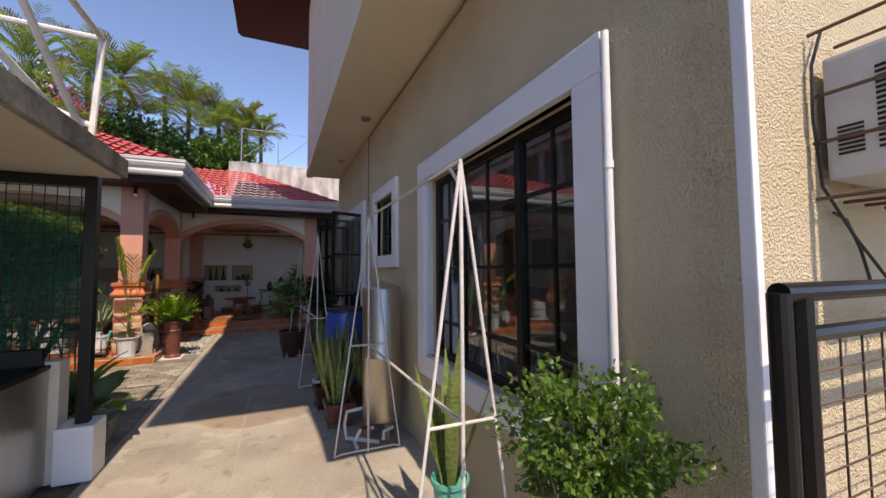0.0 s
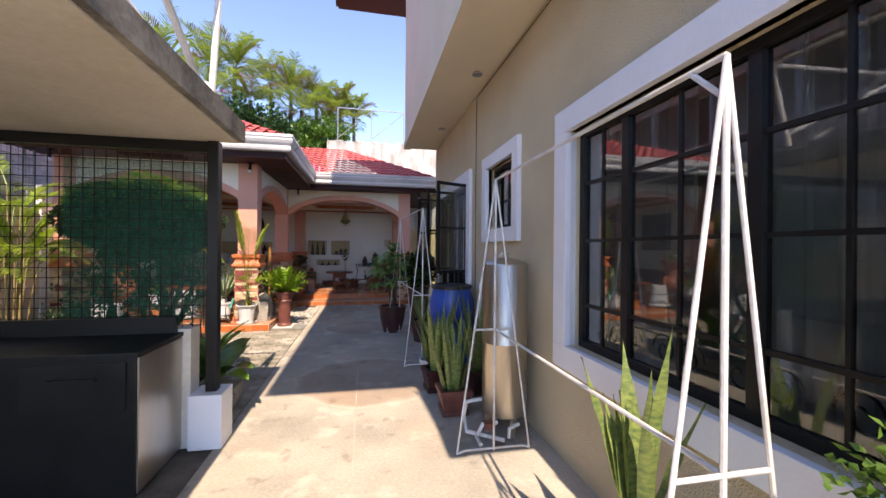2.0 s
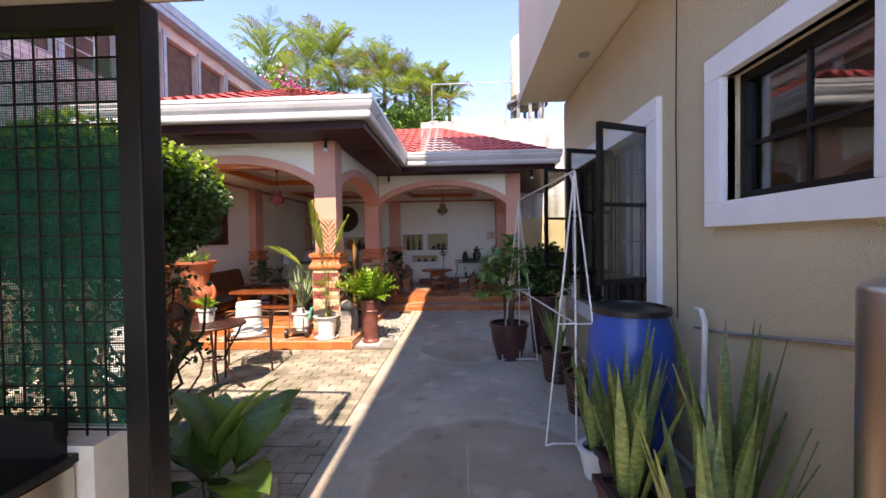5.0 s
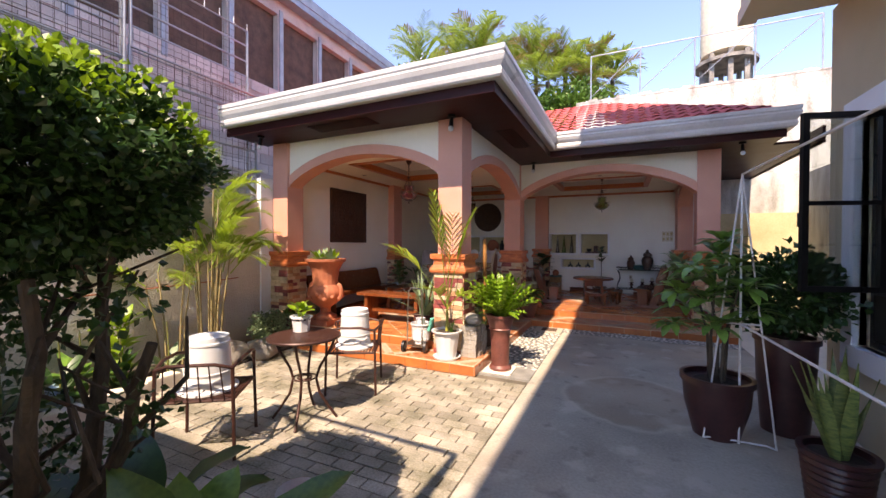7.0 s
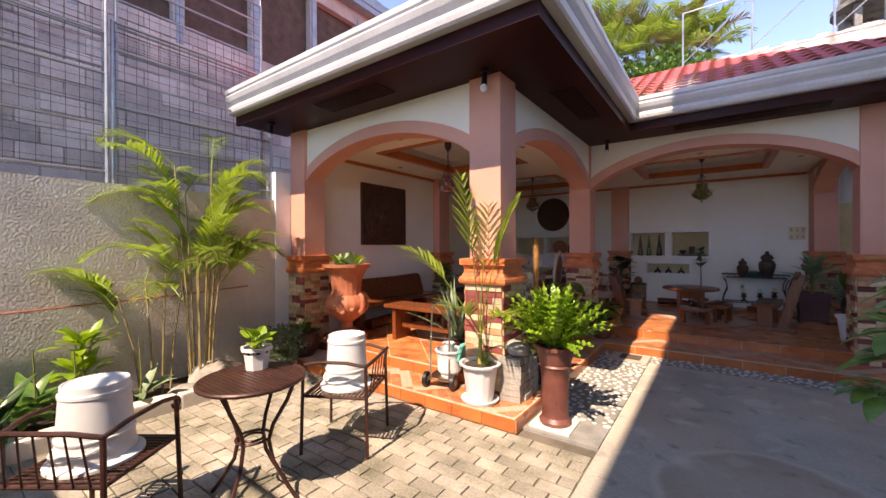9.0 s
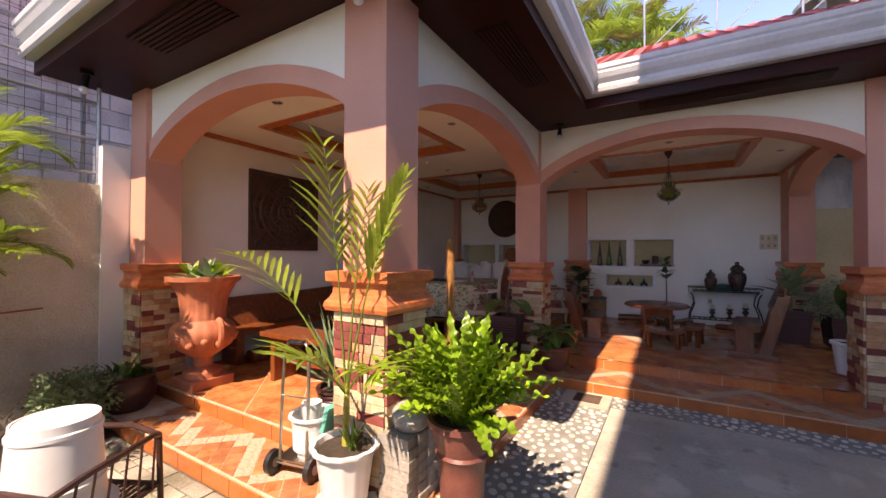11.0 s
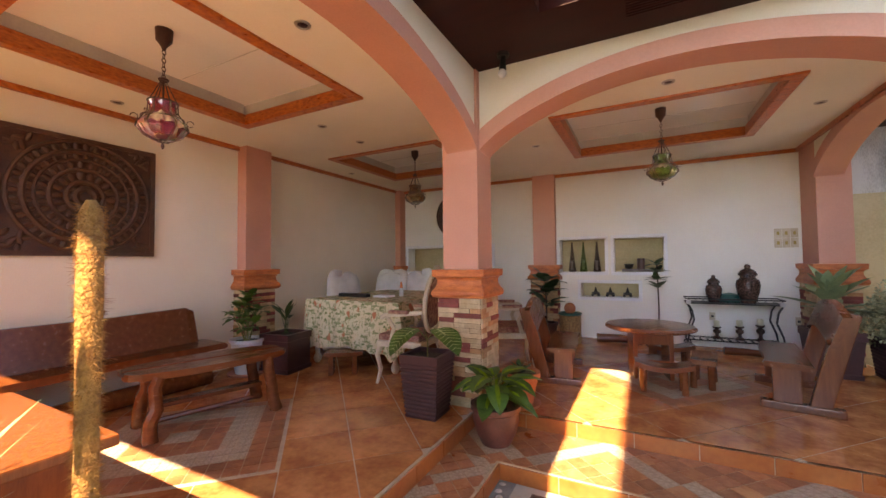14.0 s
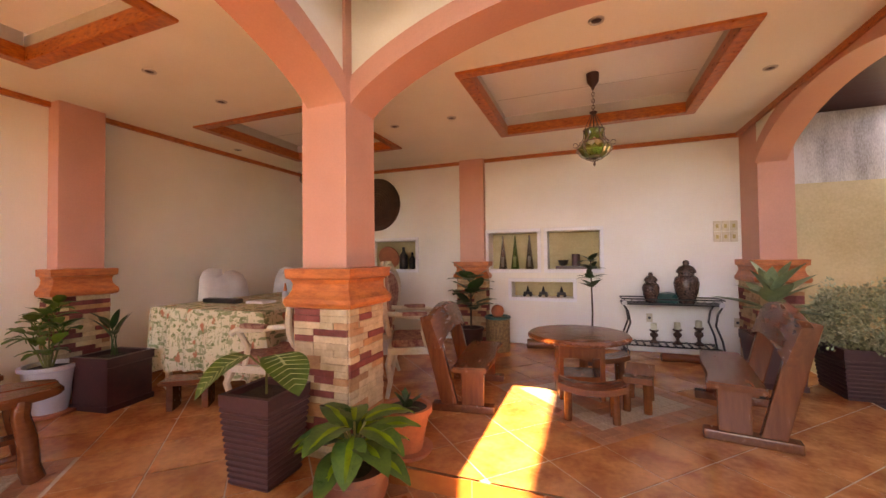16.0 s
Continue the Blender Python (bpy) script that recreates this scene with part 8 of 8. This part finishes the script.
# ---- lamps and ceiling fittings ----
def lantern(x, y, glass, label):
    """Hanging ribbed glass lantern in an iron cage."""
    Q = thing("hanging_lantern", label, "pendant lamp", at(x, y, 0), "hanging lanterns")
    part("canopy", lathe(B(), [(0.008, 2.99), (0.02, 3.02), (0.05, 3.06), (0.055, 3.14)], 18), M_BRONZE, Q, "", True)
    for k in range(7):
        z = 2.98 - 0.03 * k
        part("chain_link", tube(B(), [(0.012 * math.cos(a) * (k % 2), 0.012 * math.cos(a) * (1 - k % 2), z + 0.02 * math.sin(a)) for a in [6.2832 * i / 8 for i in range(9)]], 0.003, 5), M_BRONZE, Q)
    part("rod", rod(B(), (0, 0, 2.62), (0, 0, 2.80), 0.007, seg=8), M_BRONZE, Q)
    part("collar", lathe(B(), [(0.03, 2.775), (0.035, 2.785), (0.01, 2.80)], 14), M_BRONZE, Q, "", True)
    part("glass", lathe(B(), [(0.085, 2.62), (0.075, 2.58), (0.078, 2.54), (0.10, 2.50), (0.14, 2.46), (0.145, 2.43), (0.11, 2.38), (0.05, 2.355), (0.01, 2.35)], 48, (0, 0, 0), 0.05, 12), glass, Q, "ribbed coloured glass", True)
    for r, z in ((0.09, 2.62), (0.125, 2.505)):
        part("hoop", tube(B(), [(r * math.cos(a), r * math.sin(a), z) for a in [6.2832 * i / 24 for i in range(25)]], 0.005, 6), M_BRONZE, Q, "", True)
    for k in range(6):
        a = k * math.pi / 3
        c, s = math.cos(a), math.sin(a)
        part("strap", tube(B(), [(0.012 * c, 0.012 * s, 2.78), (0.085 * c, 0.085 * s, 2.62), (0.09 * c, 0.09 * s, 2.55), (0.15 * c, 0.15 * s, 2.46), (0.155 * c, 0.155 * s, 2.43), (0.06 * c, 0.06 * s, 2.35), (0.0, 0.0, 2.335)], 0.0035, 5), M_BRONZE, Q)
        part("curl", tube(B(), [((0.16 + 0.022 * math.cos(i * 0.8)) * c, (0.16 + 0.022 * math.cos(i * 0.8)) * s, 2.495 + 0.022 * math.sin(i * 0.8)) for i in range(8)], 0.003, 5), M_BRONZE, Q)
    part("finial", lathe(B(), [(0.004, 2.29), (0.012, 2.31), (0.004, 2.34)], 10), M_BRONZE, Q, "", True)


lantern(-3.92, 10.28, M_GLASSPINK, "hanging iron lantern with pink ribbed glass")
lantern(-3.94, 13.68, M_GLASSAMBER, "hanging iron lantern with amber ribbed glass")
lantern(-0.75, 13.62, M_GLASSGREEN, "hanging iron lantern with green ribbed glass")
for x, y in ((-2.77, 10.47), (-5.09, 10.49), (-3.95, 11.82), (-3.95, 12.44), (-5.13, 13.65), (-2.80, 13.65), (-2.13, 13.65), (-0.74, 12.43), (0.55, 13.60), (-0.74, 14.85), (-3.90, 9.15), (-3.95, 14.85)):
    Q = thing("recessed_downlight", "small recessed ceiling downlight with metal ring", "lamp", at(x, y, CEIL), "ceiling downlights")
    part("ring", lathe(B(), [(0.030, -0.002), (0.036, -0.009), (0.046, -0.007), (0.050, 0.0)], 20), M_STEEL, Q, "", True)
    part("bulb", lathe(B(), [(0.031, -0.0015), (0.030, -0.003), (0.014, -0.004), (0.012, -0.009), (0.004, -0.010)], 14), M_DARKPOT, Q, "dark unlit lamp")
# soffit vents and spotlights
for x0, y0, x1, y1 in ((-4.3, 8.12, -3.3, 8.42), (-1.02, 11.50, 0.55, 11.74), (-1.98, 9.4, -1.72, 10.5)):
    V = thing("soffit_vent", "dark slatted vent in the soffit", "vent", group="soffit vents")
    part("backing", box(B(), x0, y0, SOFFIT - 0.004, x1, y1, SOFFIT + 0.0), M_BLACK, V)
    for k in range(8):
        if x1 - x0 > y1 - y0:
            yy = y0 + (y1 - y0) * (k + 0.5) / 8
            part("slat", box(B(), x0, yy - 0.008, SOFFIT - 0.014, x1, yy + 0.008, SOFFIT - 0.004), M_SOFFIT, V)
        else:
            xx = x0 + (x1 - x0) * (k + 0.5) / 8
            part("slat", box(B(), xx - 0.008, y0, SOFFIT - 0.014, xx + 0.008, y1, SOFFIT - 0.004), M_SOFFIT, V)
for x, y in ((-2.28, 8.52), (-1.93, 11.78), (1.4, 11.6), (-5.3, 8.2)):
    Q = thing("spotlight", "black adjustable spotlight with a white bulb", "spotlight", at(x, y, SOFFIT), "eave spotlights")
    part("base", rod(B(), (0, 0, -0.03), (0, 0, 0), 0.05, seg=16), M_BLACK, Q)
    part("socket", rod(B(), (0, 0, -0.03), (0, -0.02, -0.15), 0.022, 0.03, 12), M_BLACK, Q)
    bm = B()
    bmesh.ops.create_uvsphere(bm, u_segments=14, v_segments=10, radius=0.035)
    bmesh.ops.translate(bm, verts=bm.verts, vec=(0, -0.025, -0.175))
    part("bulb", bm, M_WHITEPLASTIC, Q, "white bulb", True)

# ---- trees beyond ----
for k, (x, y, h, n, s) in enumerate(((-9.4, 21, 11.0, 18, 2.8), (-7.9, 22, 11.3, 18, 2.8), (-6.4, 21, 10.9, 18, 2.6), (-5.1, 22.5, 10.9, 18, 2.6), (-3.9, 21.5, 10.1, 18, 2.4), (-2.7, 22, 10.0, 18, 2.4), (-1.5, 22.5, 9.9, 16, 2.2), (-0.8, 23.5, 9.7, 16, 2.1), (-8.6, 20, 9.2, 16, 2.5), (-7.0, 20, 9.3, 16, 2.5), (-5.4, 20, 9.0, 16, 2.3), (-3.2, 20.5, 8.9, 16, 2.2), (-1.9, 21, 8.6, 16, 2.0))):
    Q = thing("tall_palm", "tall feathery palm beyond the roof", "palm", at(x, y, 0), "tall palms")
    part("trunk", tube(B(), [(0, 0, -0.1), (0.05, 0.02, h * 0.5), (0, 0, h - 0.6)], 0.13, 9, 0.09), M_BARK, Q, "", True)
    rng = random.Random(700 + k)
    for i in range(n):
        frond(Q, (0, 0, h - 0.7), 6.283 * i / n + rng.uniform(-.2, .2), rng.uniform(0.1, 1.4), s * rng.uniform(0.75, 1.1) * 0.85, M_LEAF_PALM if (i % 6) else M_LEAF_DRY, 0.5, 20, k * 40 + i, 1.4, 0.055)
for k, (x, y, z, r, m_) in enumerate(((-9.0, 19.0, 7.6, 1.6, M_LEAF), (-7.6, 18.6, 7.0, 1.3, M_LEAF_LIME), (-5.8, 19.5, 7.0, 1.3, M_LEAF_DARK), (-4.0, 20.0, 6.6, 1.4, M_LEAF_DARK), (-2.2, 20.0, 6.6, 1.3, M_LEAF))):
    Q = thing("tree", "leafy tree with blossom beyond the roof", "tree", at(x, y, 0), "far trees")
    part("trunk", tube(B(), [(0, 0, -0.1), (0.1, 0, z * 0.5), (0, 0.1, z)], 0.14, 8, 0.06), M_BARK, Q, "", True)
    for j in range(4):
        part("limb", tube(B(), [(0, 0, z * 0.7), (0.5 * math.cos(j * 1.6), 0.5 * math.sin(j * 1.6), z * 0.85), (r * 0.7 * math.cos(j * 1.6), r * 0.7 * math.sin(j * 1.6), z + 0.2)], 0.06, 6, 0.02), M_BARK, Q, "", True)
    v, f = small_leaf_crown(60 + k, 5000, (0, 0, z), (r, r, r * 0.8), 0.16, 0.3, 0.45)
    stuff_mesh("crown", v, f, m_, Q)
    if k < 2:
        v, f = small_leaf_crown(80 + k, 700, (0.2, -0.4, z + 0.1), (r, r * 0.8, r * 0.8), 0.13, 0.8, 0.5)
        stuff_mesh("blossom", v, f, M_BLOSSOM if k else M_SHEET, Q, "pink and white bougainvillea blossom")

# ---- floor pieces ----
def clip_poly(poly, x0, y0, x1, y1):
    for axis, lim, keep_more in ((0, x0, True), (0, x1, False), (1, y0, True), (1, y1, False)):
        out = []
        for i in range(len(poly)):
            p, q = poly[i], poly[(i + 1) % len(poly)]
            ip = p[axis] >= lim if keep_more else p[axis] <= lim
            iq = q[axis] >= lim if keep_more else q[axis] <= lim
            if ip:
                out.append(p)
            if ip != iq:
                t = (lim - p[axis]) / (q[axis] - p[axis])
                out.append((p[0] + t * (q[0] - p[0]), p[1] + t * (q[1] - p[1])))
        poly = out
        if len(poly) < 3:
            return []
    return poly


def prism(poly, z0, z1, material, name="tile"):
    bm = B()
    c = Vector((sum(p[0] for p in poly) / len(poly), sum(p[1] for p in poly) / len(poly)))
    lo = [bm.verts.new((p[0] - c.x, p[1] - c.y, z0)) for p in poly]
    hi = [bm.verts.new(((p[0] - c.x), (p[1] - c.y), z1)) for p in poly]
    bm.faces.new(hi)
    for i in range(len(poly)):
        j = (i + 1) % len(poly)
        bm.faces.new((lo[i], lo[j], hi[j], hi[i]))
    bmesh.ops.recalc_face_normals(bm, faces=bm.faces)
    return mesh_of(bm, material, name), Matrix.Translation((c.x, c.y, 0))


def area2(poly):
    return abs(sum(poly[i][0] * poly[(i + 1) % len(poly)][1] - poly[(i + 1) % len(poly)][0] * poly[i][1] for i in range(len(poly)))) / 2


MEDALLIONS = [(-3.95, 10.45, 0.98), (-0.75, 13.55, 0.98)]


def in_medallion(x, y):
    return any(abs(x - mx) + abs(y - my) < r for mx, my, r in MEDALLIONS)


TS = 0.44
shared = {}
for rx0, ry0, rx1, ry1 in ((XL, 8.735, -2.26, 11.97), (XL, 11.97, 1.33, YBACK)):
    d = TS / math.sqrt(2)
    for i in range(-40, 40):
        for j in range(-40, 40):
            cx, cy = -0.75 + (i + j) * d, 13.55 + (i - j) * d
            if not (rx0 - TS < cx < rx1 + TS and ry0 - TS < cy < ry1 + TS):
                continue
            if in_medallion(cx, cy):
                continue
            h = d - 0.006
            poly = clip_poly([(cx - h, cy), (cx, cy - h), (cx + h, cy), (cx, cy + h)], rx0, ry0, rx1, ry1)
            if len(poly) < 3 or area2(poly) < 0.004:
                continue
            if len(poly) == 4 and area2(poly) > 2 * h * h * 0.999:
                if "full" not in shared:
                    shared["full"] = prism(poly, FLOOR - 0.012, FLOOR, M_TILE)[0]
                piece("tile", shared["full"], Matrix.Translation((cx, cy, 0)), FLOOR_OB)
            else:
                me, m = prism(poly, FLOOR - 0.012, FLOOR, M_TILE)
                piece("tile", me, m, FLOOR_OB)
# medallions of small mosaic tiles
for mx, my, r in MEDALLIONS:
    n = 14
    d = r / n
    for i in range(n):
        for j in range(n):
            u, v = i - (n - 1) / 2, j - (n - 1) / 2
            ring = max(abs(u), abs(v))
            light = 3.0 < ring < 5.2 or ring < 1.2
            cx, cy = mx + (u + v) * d, my + (u - v) * d
            h = d * 0.94
            key = ("m", light)
            if key not in shared:
                shared[key] = prism([(-h, 0), (0, -h), (h, 0), (0, h)], FLOOR - 0.012, FLOOR - 0.0005, M_MOSAIC_LIGHT if light else M_MOSAIC_RED)[0]
            piece("mosaic_tile", shared[key], Matrix.Translation((cx, cy, 0)), FLOOR_OB)

# lower step: marbled treads, orange risers and nosing
STEP_OB = bpy.data.objects["lower_step"]


def tread(x0, y0, x1, y1, z, nx, ny, material, owner):
    for i in range(nx):
        for j in range(ny):
            a0, a1 = x0 + (x1 - x0) * i / nx + 0.003, x0 + (x1 - x0) * (i + 1) / nx - 0.003
            b0, b1 = y0 + (y1 - y0) * j / ny + 0.003, y0 + (y1 - y0) * (j + 1) / ny - 0.003
            me, m = prism([(a0, b0), (a1, b0), (a1, b1), (a0, b1)], z - 0.012, z, material)
            piece("tile", me, m, owner)


def risers(axis, a0, a1, p, z0, z1, out, n, owner):
    for k in range(n):
        s0, s1 = a0 + (a1 - a0) * k / n + 0.003, a0 + (a1 - a0) * (k + 1) / n - 0.003
        if axis == "x":
            bm = box(B(), s0, min(p, p + out), z0, s1, max(p, p + out), z1)
        else:
            bm = box(B(), min(p, p + out), s0, z0, max(p, p + out), s1, z1)
        piece("riser_tile", mesh_of(bm, M_RISER, "riser_tile"), Matrix.Identity(4), owner)


def diag_tread(x0, y0, x1, y1, z, ts, owner, along):
    """Small diagonal tiles with a pale zigzag band running along the tread."""
    d = ts / math.sqrt(2)
    half = (x1 - x0 if along == "y" else y1 - y0) / 2
    for i in range(-70, 70):
        for j in range(-70, 70):
            cx, cy = (x0 + x1) / 2 + (i + j) * d, (y0 + y1) / 2 + (i - j) * d
            h = d * 0.95
            if not (x0 - h < cx < x1 + h and y0 - h < cy < y1 + h):
                continue
            poly = clip_poly([(cx - h, cy), (cx, cy - h), (cx + h, cy), (cx, cy + h)], x0, y0, x1, y1)
            if len(poly) < 3 or area2(poly) < 0.0006:
                continue
            u, v = (cy, cx - (x0 + x1) / 2) if along == "y" else (cx, cy - (y0 + y1) / 2)
            w = (u / (4 * half)) % 1.0
            zig = half * 0.75 * (4 * abs(w - 0.5) - 1)
            light = abs(v - zig) < d * 0.95
            me, m = prism(poly, z - 0.012, z, M_MOSAIC_LIGHT if light else M_MOSAIC_RED if (i + 2 * j) % 5 else M_STEPTILE)
            piece("tile", me, m, owner)


diag_tread(-4.62, 8.285, -1.885, 8.715, STEP, 0.105, STEP_OB, "x")
diag_tread(-2.235, 8.72, -1.885, 11.36, STEP, 0.105, STEP_OB, "y")
diag_tread(-2.235, 11.365, 1.33, 11.965, STEP, 0.12, STEP_OB, "x")
risers("x", -5.6, -1.87, 8.27, 0.0, STEP - 0.013, -0.01, 12, STEP_OB)
risers("y", 8.27, 11.36, -1.87, 0.0, STEP - 0.013, 0.01, 10, STEP_OB)
risers("x", -1.87, 1.33, 11.36, 0.0, STEP - 0.013, -0.01, 8, STEP_OB)
risers("x", -5.5, -2.24, 8.72, STEP, FLOOR - 0.013, -0.01, 9, FLOOR_OB)
risers("y", 8.72, 11.96, -2.24, STEP, FLOOR - 0.013, 0.01, 9, FLOOR_OB)
risers("x", -2.24, 1.33, 11.97, STEP, FLOOR - 0.013, -0.01, 9, FLOOR_OB)

# brick paving
PAVE = structure("pavement", box(B(), -5.0, 3.9, -0.2, -1.25, 8.27, -0.012), M_JOINT, "old brick paving with mossy joints")
pav = [mesh_of(box(B(), -0.1055, -0.0505, -0.03, 0.1055, 0.0505, 0.0, bevel=0.007), M_PAVER, "brick") for _ in range(1)]
rng = random.Random(12)
rest_v, rest_f = [], []
count = 0
rows = int((8.25 - 3.95) / 0.112)
for r in range(rows):
    y = 8.20 - 0.112 * r
    x = -1.37 - (0.112 if r % 2 else 0.0)
    while x > -4.95:
        tilt = Matrix.Rotation(rng.uniform(-.012, .012), 4, "X") @ Matrix.Rotation(rng.uniform(-.02, .02), 4, "Z")
        m = Matrix.Translation((x, y, rng.uniform(-0.004, 0.002))) @ tilt
        if r % 2 and x > -1.5:
            piece("brick", pav[0], Matrix.Translation((-1.315, y, -0.001)) @ Matrix.Diagonal((0.47, 1, 1, 1)), PAVE)
        if r < 20:
            piece("brick", pav[0], m, PAVE)
        else:
            k = len(rest_v)
            for sx, sy, sz in ((-1, -1, 0), (1, -1, 0), (1, 1, 0), (-1, 1, 0), (-1, -1, -1), (1, -1, -1), (1, 1, -1), (-1, 1, -1)):
                rest_v.append(m @ Vector((sx * 0.108, sy * 0.053, sz * 0.03)))
            rest_f += [(k, k + 1, k + 2, k + 3), (k, k + 4, k + 5, k + 1), (k + 1, k + 5, k + 6, k + 2), (k + 2, k + 6, k + 7, k + 3), (k + 3, k + 7, k + 4, k)]
        x -= 0.222
stuff_mesh("far_bricks", rest_v, rest_f, M_PAVER, PAVE)

# pebbles set in dark cement
PB = structure("pebble_border", box(B(), -1.865, 8.40, -0.15, -1.255, 11.35, 0.004), M_DARKCEMENT, "dark cement border set with white pebbles")
structure("pebble_border_entrance", box(B(), -1.25, 11.02, -0.15, 1.33, 11.352, 0.004), M_DARKCEMENT, "dark cement strip set with white pebbles")
bm = B()
bmesh.ops.create_icosphere(bm, subdivisions=2, radius=0.025)
for v in bm.verts:
    v.co.z *= 0.4
peb = mesh_of(bm, M_PEBBLE, "pebble", True)
rng = random.Random(2)
done = []
tries = 0
while len(done) < 420 and tries < 20000:
    tries += 1
    if rng.random() < 0.6:
        x, y = rng.uniform(-1.85, -1.27), rng.uniform(8.8, 11.33)
    else:
        x, y = rng.uniform(-1.27, 1.30), rng.uniform(11.04, 11.33)
    if any((x - q[0]) ** 2 + (y - q[1]) ** 2 < 0.0046 for q in done):
        continue
    if -1.77 < x < -1.24 and 10.89 < y < 11.36:
        continue
    done.append((x, y))
    s = rng.uniform(0.65, 1.15)
    piece("pebble", peb, Matrix.Translation((x, y, 0.005)) @ Matrix.Rotation(rng.uniform(0, 6), 4, "Z") @ Matrix.Diagonal((s * 1.25, s, s, 1)), PB)
# square drain in a pale cement patch by the step
structure("drain_surround", box(B(), -1.74, 10.92, -0.1, -1.27, 11.34, 0.010), M_JOINT_PALE, "pale cement patch round the drain")
GD = thing("drain_grate", "rusty square drain grate in a cement patch", "drain")
part("frame", box(B(), -1.62, 11.02, 0.009, -1.36, 11.27, 0.014), M_RUST, GD)
for k in range(7):
    part("bar", box(B(), -1.61, 11.03 + 0.034 * k, 0.013, -1.37, 11.047 + 0.034 * k, 0.019), M_RUST, GD)
# shallow joints of the driveway
b = B()
box(b, -0.20, -3.0, 0.0, -0.19, 5.6, 0.0035)
structure("driveway_joint", b, M_JOINT_PALE, "thin pale joint line in the concrete")
